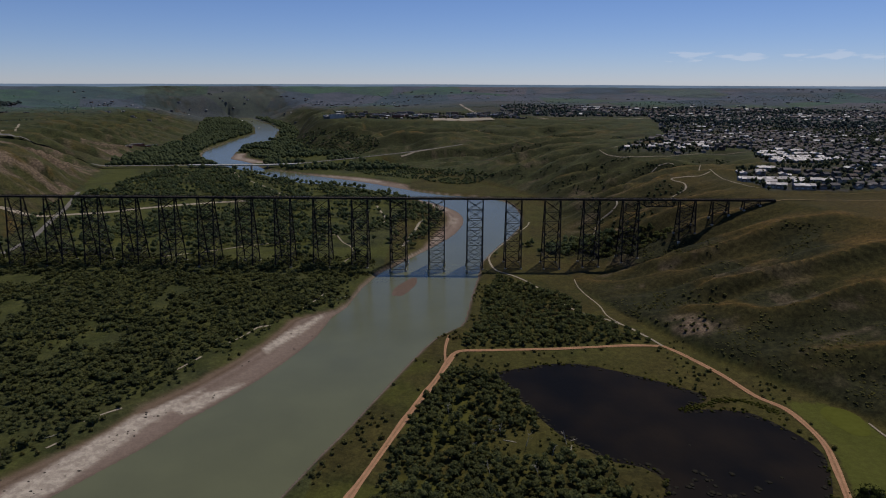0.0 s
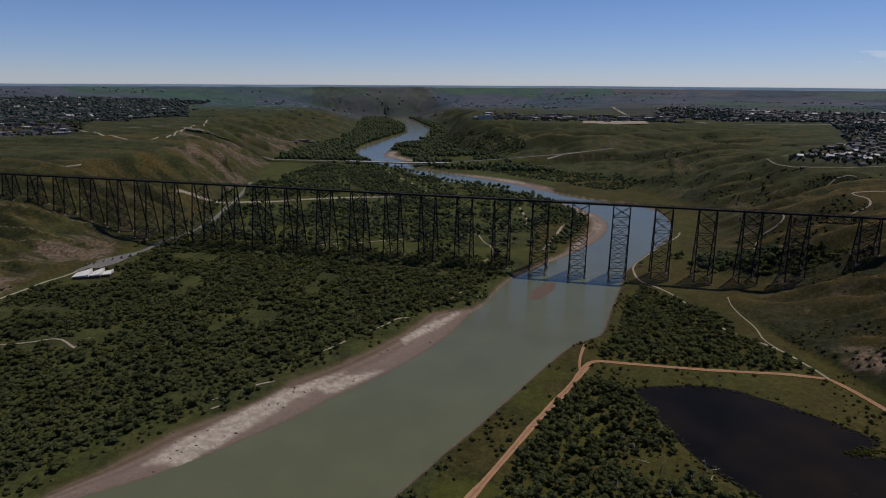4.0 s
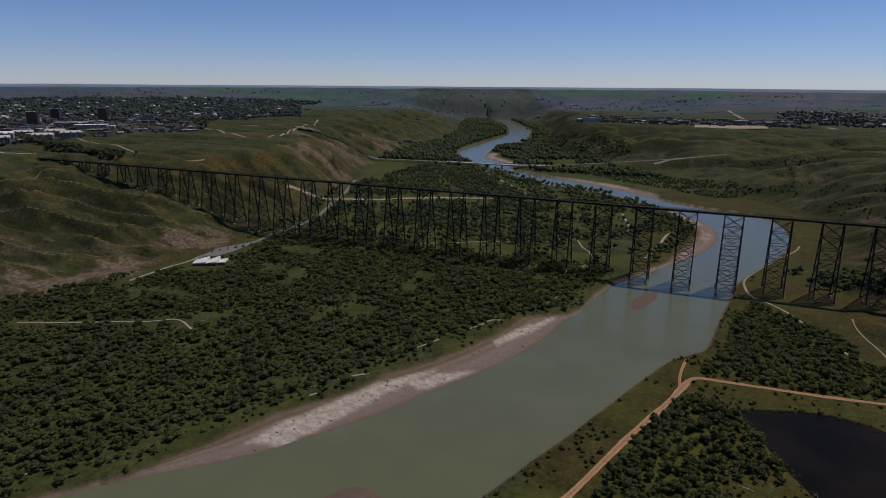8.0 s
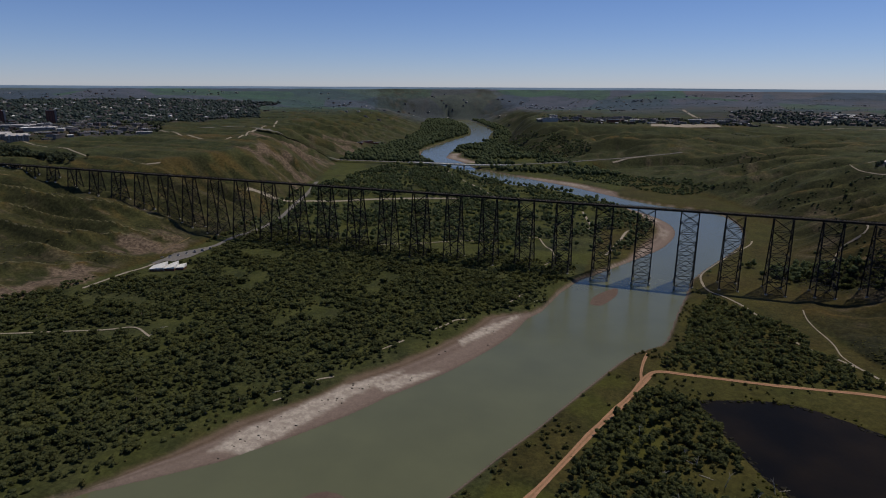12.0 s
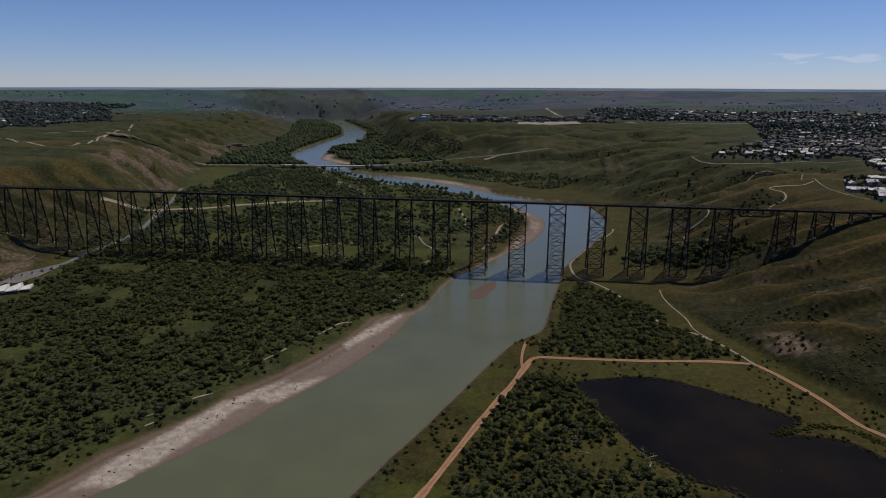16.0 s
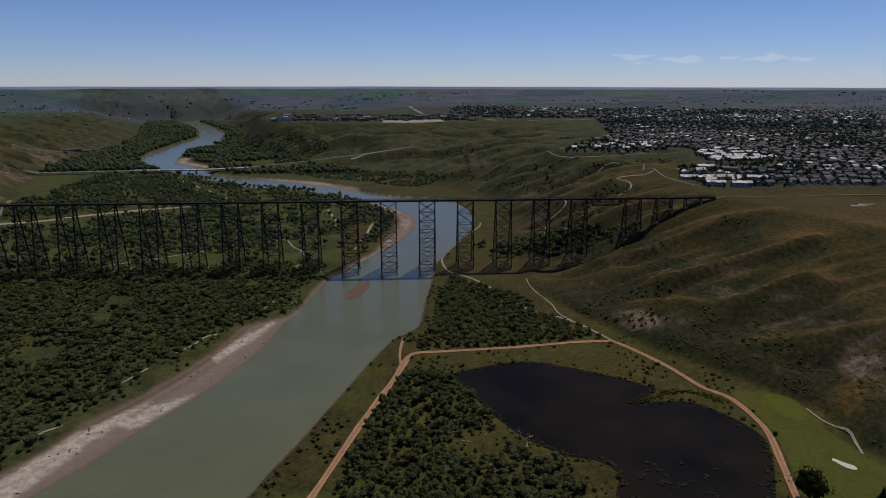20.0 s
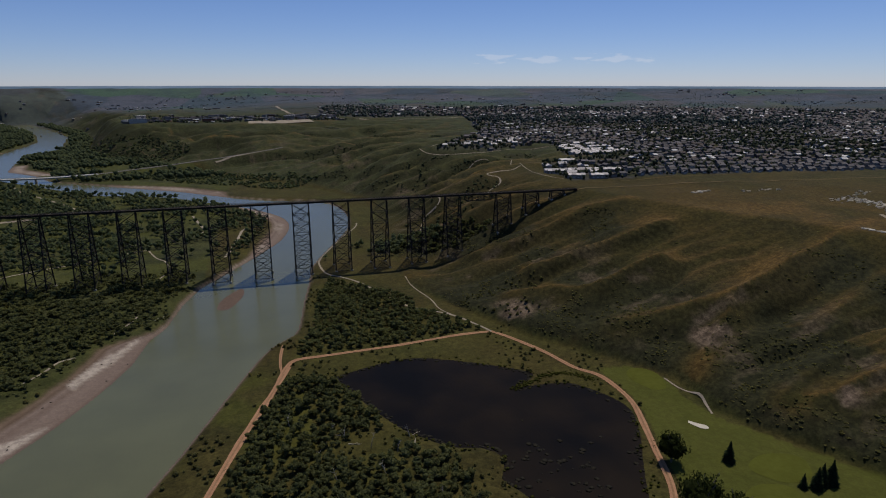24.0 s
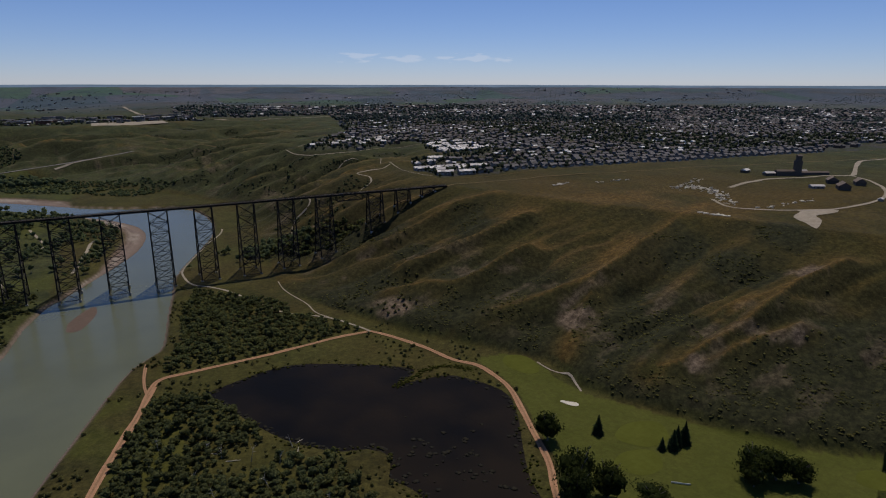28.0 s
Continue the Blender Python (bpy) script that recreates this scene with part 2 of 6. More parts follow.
def shape_land(x, y):
    """The land at the points, shaped to fit the camera's view: height, and how much of each cover grows or lies there.
    """
    x, y = np.asarray(x, float), np.asarray(y, float)
    r = np.hypot(x, y)
    floor_in, rim_in = inside(x, y, FLOOR), inside(x, y, RIM)
    df, dr = away(x, y, np.vstack([FLOOR, FLOOR[:1]])), away(x, y, np.vstack([RIM, RIM[:1]]))
    s = np.where(floor_in, 0.0, np.where(rim_in, df / (df + dr + 1e-6), 1.0))
    wx, wy = x + 60 * (fbm(x / 220, y / 220, 5) - 0.5), y + 90 * (fbm(x / 260, y / 260, 9) - 0.5)
    gully = np.abs(2 * fbm(wx / 380, wy / np.where(x < -300, 62, 78), 21, 3) - 1) * 2.6          # 0 in the gully, 1 on the spur
    gully = np.clip(gully, 0, 1)
    rib = np.clip(np.abs(2 * fbm(wx / 150, wy / 30, 27, 3) - 1) * 2.6, 0, 1)
    mid = np.clip(4 * s * (1 - s), 0, 1)
    crest = np.full(x.shape, 1e3)
    for ln in SPURS:
        crest = np.minimum(crest, away(x, y, ln))
    tamed = np.exp(-(crest / 110) ** 2)
    s2 = np.clip(s + mid * 0.235 * (1 - 0.7 * tamed) * (gully - 0.55) + mid * 0.075 * (rib - 0.5) + mid * 0.05 * (fbm(x / 40, y / 40, 31) - 0.5), 0, 1)
    up = np.where(s2 < 1, 0.55 * s2 + 0.45 * smooth(0, 1, s2), 1.0)
    brow = smooth(720, 520, y) * smooth(60, 160, x)
    up = up * (1 - brow) + brow * np.clip(s2, 0, 1) ** 0.72
    az = np.degrees(np.arctan2(x, y))
    # far plain raised and valley end closed so the horizon fits the camera's view
    start = 2900 + 1550 * np.exp(-((az + 19) / 19) ** 4)
    rise = (74.0 + 8 * fbm(az / 7, r / 900, 15)) * np.clip((r - start) / (4960 - start), 0, 1) ** 1.35 + 30.0 * smooth(4250, 4960, r)
    close = smooth(4400, 4640, r)
    up = np.maximum(up, close)
    z = 4.2 + up * (90.3 + rise) + 1.2 * (fbm(x / 90, y / 90, 3) - 0.5) * (1 + 3 * up) + np.where(s >= 1, 4.0 * smooth(0, 500, dr) * (fbm(x / 600, y / 600, 8)), 0)
    fold = np.abs(2 * fbm(x / 210 + 0.3 * fbm(x / 90, y / 90, 35), y / np.where(x < -300, 75, 120), 33, 3) - 1)          # 0 along the folds' crests
    beyond = smooth(880, 1150, r) * smooth(0.06, 0.25, s) * smooth(4300, 3600, r) * np.where(s >= 1, np.where(x < -300, 0.75 * smooth(1100, 500, dr), smooth(320, 60, dr)), 1.0)
    z = z + beyond * np.where(x < -300, 28, 20) * (0.35 - fold) * (1 - np.exp(-(away(x, y, HWY_W) / 70) ** 2))
    hollow = (1 - np.exp(-crest / np.where(x < -300, 16, 26))) * tamed                    # 0 on a spur, 1 in the draw beside it
    z = z + mid * (3.0 - np.where(x < -300, 19.0, 23.0) * hollow * smooth(0.02, 0.12, s))
    # river bed, bars and banks
    wet = inside(x, y, RIVER)
    dw, de = away(x, y, BANK_W), away(x, y, BANK_E)
    dist = np.minimum(dw, de)
    bar = np.where(dw < de, 2.0, 2.6)
    bar = np.where((de < dw) & (y < 640), 3 + 40 * smooth(628, 585, y) * smooth(215, 335, y) + 10 * (fbm(x / 60, y / 60, 44) - 0.5), bar)
    bar = np.where((de < dw) & (y > 800) & (y < 1300), 5 + 27 * smooth(850, 990, y) * smooth(1300, 1180, y), bar)
    bar = np.where((dw < de) & (y > 1300) & (y < 1640), 3 + 40 * smooth(1390, 1470, y) * smooth(1660, 1550, y), bar)
    bar = np.where((dw < de) & (y > 1850) & (y < 2100), 45, bar)
    bar = np.where((dw < de) & (y < 600), 3.0, bar)
    shore = np.where(wet, -np.minimum(2.5, 0.12 * dist), np.minimum(2.6 * dist / bar, 1e3) * 1.0)
    for ring in (MID_BAR, NEAR_BAR):
        d = away(x, y, ring)
        lump = np.where(inside(x, y, ring), 0.05 + 0.05 * d, -0.12 * d)
        shore = np.where(wet, np.maximum(shore, lump), shore)
    edge = 2.6 + (dist - bar) * np.where(dist < bar + 60, 0.35, 50.0)
    z = np.where(wet, shore, np.minimum(z, np.where(dist < bar, shore, edge)))
    z = np.where(wet, z, np.maximum(z, 0.05))
    bed = smooth(55, 13, away(x, y, HWY_W)) * ~wet                     # the highway's climbing bed on the far slope, heights fitted to the camera's view
    z = z * (1 - bed) + bed * np.interp(x, [-412, -261, -112, -24, 60], [10.5, 20, 33, 44, 55])
    sand = np.where(wet, smooth(-0.6, 0.0, shore), smooth(bar + 3, bar - 3, dist + 5 * (fbm(x / 18, y / 18, 61) - 0.5)))
    sand = np.where((r > 2700), sand * 0.3, sand)
    strand = np.where(wet, 0.0, np.clip(dist / bar, 0, 1))
    ragged = fbm(x / 13, y / 13, 65, 3) - 0.5
    drift = np.zeros_like(x)
    for ring in PALE_SAND:
        lie = away(x, y, ring) * np.where(inside(x, y, ring), 1, -1)
        drift = np.maximum(drift, smooth(-2.2, 2.2, lie + 6 * ragged))
    drift = np.maximum(drift, 0.6 * smooth(0.2, 0.4, strand) * smooth(0.9, 0.7, strand) * smooth(0.35, 0.6, fbm(x / 30, y / 30, 69)) * (y > 800))
    # pond
    pin, dp = inside(x, y, POND), away(x, y, POND)
    z = np.where(pin, 3.2 - np.minimum(1.5, 0.2 * dp), np.where(dp < 14, np.minimum(z, 3.25 + 0.08 * dp), z))
    # the bridge stands clear of the ground
    near = np.abs(y - deck_y(x)) < 30
    z = np.where(near & (x > -1190) & (x < 424), np.minimum(z, 90.5), z)
    dry_lit = np.clip(smooth(0.62, 1.0, gully) * smooth(0.05, 0.3, s) * mid * np.where(x < -300, 0.55, 0.9) * (1 - 0.6 * smooth(1500, 2300, r)) + 0.6 * smooth(0.8, 1.0, rib) * mid * smooth(0.15, 0.4, s) * smooth(1600, 1000, r) + 0.7 * np.exp(-((x + 1010) ** 2 + (y - 1040) ** 2) / 130 ** 2) + 0.8 * np.exp(-((x - 610) ** 2 + (y - 540) ** 2) / 170 ** 2) * smooth(0.35, 0.6, fbm(x / 60, y / 60, 76)) * (s > 0.4) + 0.25 * smooth(0.5, 0.75, fbm(x / 150, y / 150, 75)) * (s > 0.3), 0, 1)
    dry_lit = dry_lit * np.where(x < -300, 0.14, 0.85)
    trod = fbm(x / 25, y / 25, 79, 3)
    dry_lit = np.maximum(dry_lit, np.clip(0.80 * np.exp(-(crest / (5 + 18 * trod)) ** 2) * np.where(x < -300, 0.30, 1.0) + np.where(x < -300, 0.7, 0.9) * np.exp(-((crest - 3 * trod) / 2.2) ** 2) * smooth(0.35, 0.5, trod), 0, 1) * (s > 0.02))
    dry_lit = np.maximum(dry_lit * (1 - 0.5 * beyond), 0.45 * beyond * smooth(0.07, 0.015, fold))
    rocky = np.zeros_like(x)
    for cx, cy, rad in ((371, 411, 45), (451, 265, 45), (236, 550, 50), (232, 655, 35), (565, 321, 40), (378, 299, 30), (-713, 442, 75), (-676, 541, 40), (-695, 682, 48), (-850, 1270, 110), (-1010, 1560, 130), (-1050, 2000, 120), (205, 720, 40)):
        rocky = np.maximum(rocky, (1.0 if cx < 0 else 0.62) * np.exp(-((x - cx) ** 2 + (y - cy) ** 2) / (rad * (1.0 if cx < 0 else 0.55)) ** 2))
    rough = fbm(x / 30, y / 18, 77, 4)
    bare = np.clip(smooth(0.44, 0.62, rough + 0.25 * (rocky - 0.55)) * smooth(0.12, 0.5, rocky) + 0.5 * smooth(0.60, 0.72, rough) * mid * smooth(0.7, 0.3, s), 0, 1) * (s > 0.01)
    low = smooth(0.66, 0.34, s) * smooth(0.0, 0.012, s) * smooth(0, 200, x) * smooth(760, 600, y)
    patch = np.zeros_like(x)
    for cx, cy, rad in THICKETS:
        patch = np.maximum(patch, np.exp(-((x - cx) ** 2 + (y - cy) ** 2) / rad ** 2))
    patch = patch * smooth(0.12, 0.5, patch + 0.7 * (fbm(x / 24, y / 24, 82) - 0.5)) * smooth(0.0, 0.012, s)
    scrub_shade = np.clip(0.55 * smooth(0.34, 0.06, gully) * mid + 1.0 * low * smooth(0.26, 0.44, fbm(x / 40, y / 40, 83)) + 0.4 * smooth(0.3, 0.05, rib) * mid + 1.3 * patch, 0, 1) * (1 - 0.8 * np.exp(-(crest / 15) ** 2))
    scrub_shade = np.maximum(scrub_shade * (1 - 0.6 * beyond), 0.9 * beyond * smooth(0.30, 0.50, fold) * smooth(0.42, 0.58, fbm(x / 60, y / 60, 84)))
    scrub_shade = np.maximum(scrub_shade, 0.85 * mid * smooth(0.45, 0.95, hollow) * smooth(0.36, 0.56, fbm(x / 45, y / 45, 86)))
    # greener grass, plus a tone that grows with distance in place of haze
    lush_hazed = np.maximum(smooth(850, 1500, r), 0.8 * (x < -300)) * smooth(0.01, 0.1, s)
    lush_hazed = np.maximum(lush_hazed, np.where(x < -80, 0.9, 0.3) * (s < 0.02) * ~wet)
    lawn = np.maximum(inside(x, y, GOLF).astype(float), np.where((s < 0.02) & ~wet, np.where(x < -80, np.where(y < 800, 0.35, 0.6), np.where((x < 20) & (y < 560), 0.6, 0.25)) * smooth(0.32, 0.58, fbm(x / 50, y / 50, 87)) * smooth(3900, 3300, r), 0.0))
    return dict(z=z, s=s, dry_lit=dry_lit, bare=bare, scrub_shade=scrub_shade, sand=sand, lawn=lawn, wet=wet, dist=dist, bar=bar, pond=pin, dpond=dp, r=r, gully=gully, patch=patch, lush_hazed=lush_hazed, crest=crest, town=(inside(x, y, TOWN) | inside(x, y, EAST)) * smooth(TOWN_END + 150, TOWN_END - 150, r + 260 * (fbm(x / 500, y / 500, 88) - 0.5)), strand=strand, drift=drift * (sand > 0.5))


AZIMUTHS = np.unique(np.radians(np.concatenate([np.arange(-64, 68.01, 0.2), np.arange(68, 296.1, 3.0)])))
RINGS = np.concatenate([[0.2, 20.0], np.geomspace(60, 4960, 540)])
_a, _r = np.meshgrid(AZIMUTHS, RINGS)
LAND_X, LAND_Y = (_r * np.sin(_a)).ravel(), (_r * np.cos(_a)).ravel()
LAND = shape_land(LAND_X, LAND_Y)


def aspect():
    """Which way the slopes face along the sun's bearing: above 0 where they turn away from it, below 0 towards it."""
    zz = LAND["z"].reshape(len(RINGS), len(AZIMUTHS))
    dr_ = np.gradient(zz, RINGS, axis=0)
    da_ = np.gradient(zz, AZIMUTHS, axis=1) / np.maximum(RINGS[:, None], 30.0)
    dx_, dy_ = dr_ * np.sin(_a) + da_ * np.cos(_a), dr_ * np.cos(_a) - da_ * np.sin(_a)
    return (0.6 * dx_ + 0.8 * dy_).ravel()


SHADE_SIDE = aspect() * smooth(0.03, 0.12, LAND["s"]) * ((LAND["s"] < 0.999) | (LAND_X < -300)) * smooth(4200, 3500, LAND["r"])
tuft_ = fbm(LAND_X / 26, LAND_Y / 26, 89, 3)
# shade painted as brush colour on slopes turned from the sun
LAND["scrub_shade"] = np.maximum(LAND["scrub_shade"], 0.62 * smooth(0.18, 0.55, SHADE_SIDE + 0.5 * (tuft_ - 0.5)))
LAND["dry_lit"] = np.maximum(LAND["dry_lit"], 0.55 * smooth(0.52, 0.66, fbm(LAND_X / 170, LAND_Y / 90, 94, 3)) * (LAND_X < -300) * smooth(820, 1000, LAND_Y) * (LAND["s"] > 0.3) * smooth(2500, 1900, LAND["r"]))
# lit tone painted on sun-facing slopes, cleared from those turned away
LAND["dry_lit"] = np.maximum(LAND["dry_lit"] * smooth(0.35, 0.05, SHADE_SIDE), np.where(LAND_X < -300, 0.16, 0.85) * smooth(0.05, 0.34, -SHADE_SIDE + 0.3 * (tuft_ - 0.5)))


def land_at(x, y):
    """The land at any points, between those of the grid."""
    x, y = np.atleast_1d(np.asarray(x, float)), np.atleast_1d(np.asarray(y, float))
    a, r = np.arctan2(x, y), np.clip(np.hypot(x, y), 20.01, 4955)
    a = np.where(a < AZIMUTHS[0], a + 2 * np.pi, a)
    i = np.clip(np.searchsorted(AZIMUTHS, a) - 1, 0, len(AZIMUTHS) - 2)
    j = np.clip(np.searchsorted(RINGS, r) - 1, 0, len(RINGS) - 2)
    u = (a - AZIMUTHS[i]) / (AZIMUTHS[i + 1] - AZIMUTHS[i])
    v = (r - RINGS[j]) / (RINGS[j + 1] - RINGS[j])
    n = len(AZIMUTHS)
    out = {}
    for key, f in LAND.items():
        f = f.astype(float)
        out[key] = (f[j * n + i] * (1 - u) + f[j * n + i + 1] * u) * (1 - v) + (f[j * n + n + i] * (1 - u) + f[j * n + n + i + 1] * u) * v
    for key in ("wet", "pond"):
        out[key] = out[key] > 0.5
    return out


def ground_z(x, y):
    return land_at(x, y)["z"]


# ---------------------------------------------------------------- material helpers


class Nodes:
    """A material and short ways to add nodes to it."""

    def __init__(self, name, rough=0.8, metal=0.0, spec=0.3):
        self.mat = bpy.data.materials.new(name)
        self.mat.use_nodes = True
        self.t = self.mat.node_tree
        self.bsdf = self.t.nodes["Principled BSDF"]
        self.set(self.bsdf, "Roughness", rough)
        self.set(self.bsdf, "Metallic", metal)
        self.set(self.bsdf, "Specular IOR Level", spec)
        self.where = self.t.nodes.new("ShaderNodeNewGeometry").outputs["Position"]

    def set(self, node, key, value):
        if isinstance(value, bpy.types.NodeSocket):
            self.t.links.new(value, node.inputs[key])
        else:
            node.inputs[key].default_value = (*value, 1.0) if isinstance(value, tuple) and len(value) == 3 and node.inputs[key].type == 'RGBA' else value

    def noise(self, size, detail=4.0, rough=0.55, stretch=None):
        n = self.t.nodes.new("ShaderNodeTexNoise")
        v = self.where
        if stretch:
            m = self.t.nodes.new("ShaderNodeVectorMath")
            m.operation = 'MULTIPLY'
            self.t.links.new(v, m.inputs[0])
            m.inputs[1].default_value = stretch
            v = m.outputs[0]
        self.t.links.new(v, n.inputs["Vector"])
        n.inputs["Scale"].default_value = 1.0 / size
        n.inputs["Detail"].default_value = detail
        n.inputs["Roughness"].default_value = rough
        return n.outputs["Fac"]

    def cells(self, size, out="Color"):
        n = self.t.nodes.new("ShaderNodeTexVoronoi")
        self.t.links.new(self.where, n.inputs["Vector"])
        n.inputs["Scale"].default_value = 1.0 / size
        return n.outputs[out]

    def ramp(self, fac, *stops):
        n = self.t.nodes.new("ShaderNodeValToRGB")
        self.t.links.new(fac, n.inputs[0])
        e = n.color_ramp.elements
        while len(e) < len(stops):
            e.new(0.5)
        for k, (at, c) in enumerate(stops):
            e[k].position = at
            e[k].color = (*c, 1.0) if isinstance(c, tuple) else (c, c, c, 1.0)
        return n.outputs[0]

    def mix(self, fac, a, b, kind='MIX'):
        n = self.t.nodes.new("ShaderNodeMix")
        n.data_type, n.blend_type = 'RGBA', kind
        for key, v in ((0, fac), (6, a), (7, b)):
            if isinstance(v, bpy.types.NodeSocket):
                self.t.links.new(v, n.inputs[key])
            elif key == 0:
                n.inputs[0].default_value = v
            else:
                n.inputs[key].default_value = (*v, 1.0)
        return n.outputs[2]

    def attr(self, name, out="Fac"):
        n = self.t.nodes.new("ShaderNodeAttribute")
        n.attribute_name = name
        return n.outputs[out]

    def split(self, colour):
        n = self.t.nodes.new("ShaderNodeSeparateColor")
        self.t.links.new(colour, n.inputs[0])
        return n.outputs

    def random(self):
        return self.t.nodes.new("ShaderNodeObjectInfo").outputs["Random"]

    def bump(self, height, strength=0.4, distance=0.5):
        n = self.t.nodes.new("ShaderNodeBump")
        n.inputs["Strength"].default_value = strength
        n.inputs["Distance"].default_value = distance
        self.t.links.new(height, n.inputs["Height"])
        self.t.links.new(n.outputs[0], self.bsdf.inputs["Normal"])

    def done(self, colour):
        self.set(self.bsdf, "Base Color", colour)
        return self.mat


def plain(name, a, b, size, rough=0.8, metal=0.0, spec=0.12, bump=0.3, vary=0.0):
    """A surface between two colours, mottled at two scales; vary: how far copies differ."""
    m = Nodes(name, rough, metal, spec)
    c = m.mix(m.ramp(m.noise(size), (0.35, 0.0), (0.65, 1.0)), a, b)
    c = m.mix(m.ramp(m.noise(size * 7, 2), (0.3, 0.0), (0.7, 0.45)), c, tuple(0.65 * v for v in a))
    if vary:
        c = m.mix(m.ramp(m.random(), (0.0, 0.0), (1.0, vary)), c, tuple(0.35 * v for v in a))
    if bump:
        m.bump(m.noise(size * 0.5), bump, size * 0.2)
    return m.done(c)


def make_ground():
    m = Nodes("prairie", 0.95, spec=0.1)
    big, fine, mott = m.noise(140, 5), m.noise(5, 5, 0.65), m.noise(28, 5, 0.6)
    grass = m.mix(m.ramp(mott, (0.35, 0.0), (0.65, 1.0)), (0.0300, 0.0290, 0.0075), (0.056, 0.047, 0.0115))
    grass = m.mix(m.ramp(big, (0.38, 0.0), (0.60, 0.75)), grass, (0.070, 0.047, 0.0125))
    dry_lit = m.mix(m.ramp(fine, (0.35, 0.0), (0.65, 1.0)), (0.088, 0.051, 0.0130), (0.122, 0.076, 0.022))
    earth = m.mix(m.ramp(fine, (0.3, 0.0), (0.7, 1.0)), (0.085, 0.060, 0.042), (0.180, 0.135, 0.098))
    scrub_shade = m.mix(m.ramp(fine, (0.3, 0.0), (0.7, 1.0)), (0.016, 0.018, 0.0080), (0.034, 0.034, 0.0142))
    shore = m.split(m.attr("shore", "Color"))
    wash = m.noise(14, 6, 0.62, (1.0, 0.5, 1.0))
    sand = m.ramp(shore[0], (0.0, (0.105, 0.074, 0.060)), (0.09, (0.150, 0.112, 0.094)), (0.42, (0.172, 0.131, 0.111)), (0.58, (0.132, 0.098, 0.081)), (0.68, (0.168, 0.128, 0.108)), (0.80, (0.092, 0.064, 0.045)), (0.88, (0.124, 0.088, 0.064)), (1.0, (0.075, 0.058, 0.030)))
    sand = m.mix(m.ramp(wash, (0.45, 0.0), (0.7, 0.4)), sand, (0.15, 0.115, 0.092))
    sand = m.mix(shore[1], sand, m.mix(m.ramp(fine, (0.4, 0.0), (0.6, 1.0)), (0.27, 0.228, 0.195), (0.355, 0.31, 0.265)))
    lawn = m.mix(m.ramp(mott, (0.3, 0.0), (0.7, 1.0)), (0.052, 0.058, 0.0100), (0.066, 0.070, 0.0140))
    a, b = m.split(m.attr("cover", "Color")), m.split(m.attr("lay", "Color"))
    # far crop patches blued in their base colour, standing in for haze
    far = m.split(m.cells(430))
    hazed_field = m.ramp(far[0], (0.0, (0.062, 0.088, 0.118)), (0.3, (0.092, 0.100, 0.132)), (0.55, (0.056, 0.080, 0.112)), (0.75, (0.060, 0.112, 0.080)), (1.0, (0.108, 0.104, 0.132)))
    hazed_field = m.mix(m.ramp(m.noise(130, 6, 0.7), (0.46, 0.0), (0.58, 0.5)), hazed_field, (0.036, 0.054, 0.076))
    hazed_field = m.mix(m.ramp(m.noise(45, 4, 0.7), (0.60, 0.0), (0.68, 0.7)), hazed_field, (0.105, 0.105, 0.110))
    c = m.mix(m.attr("lush_hazed"), grass, m.mix(m.ramp(mott, (0.35, 0.0), (0.65, 1.0)), (0.025, 0.033, 0.0130), (0.058, 0.064, 0.0245)))
    c = m.mix(b[2], c, hazed_field)
    c = m.mix(shore[2], c, m.mix(m.ramp(mott, (0.45, 0.0), (0.55, 1.0)), (0.055, 0.055, 0.056), (0.040, 0.046, 0.024)))
    # these two covers also carry the painted lit and shaded slope sides
    c = m.mix(a[0], c, dry_lit)
    c = m.mix(a[2], c, scrub_shade)
    c = m.mix(a[1], c, earth)
    c = m.mix(b[1], c, lawn)
    c = m.mix(b[0], c, sand)
    speck = m.ramp(fine, (0.42, 0.62), (0.60, 1.0))
    even = m.mix(b[1], m.mix(b[0], (1.0, 1.0, 1.0), (0.3, 0.3, 0.3)), (0.35, 0.35, 0.35))
    c = m.mix(even, c, m.mix(1.0, c, speck, 'MULTIPLY'))
    tuft = m.ramp(m.noise(1.7, 3, 0.7), (0.36, 0.70), (0.62, 1.12))
    c = m.mix(even, c, m.mix(1.0, c, tuft, 'MULTIPLY'))
    m.bump(fine, 0.6, 1.2)
    return m.done(c)


def make_water(name, tint, rough, ripple, spec=0.5, dark=None):
    m = Nodes(name, rough, spec=spec)
    c = m.mix(m.ramp(m.noise(60, 4), (0.35, 0.0), (0.65, 1.0)), tint, dark or tuple(0.86 * v for v in tint))
    m.bump(m.noise(3.0, 3, 0.6, (1.0, 0.5, 1.0)), ripple, 0.25)
    return m.done(c)


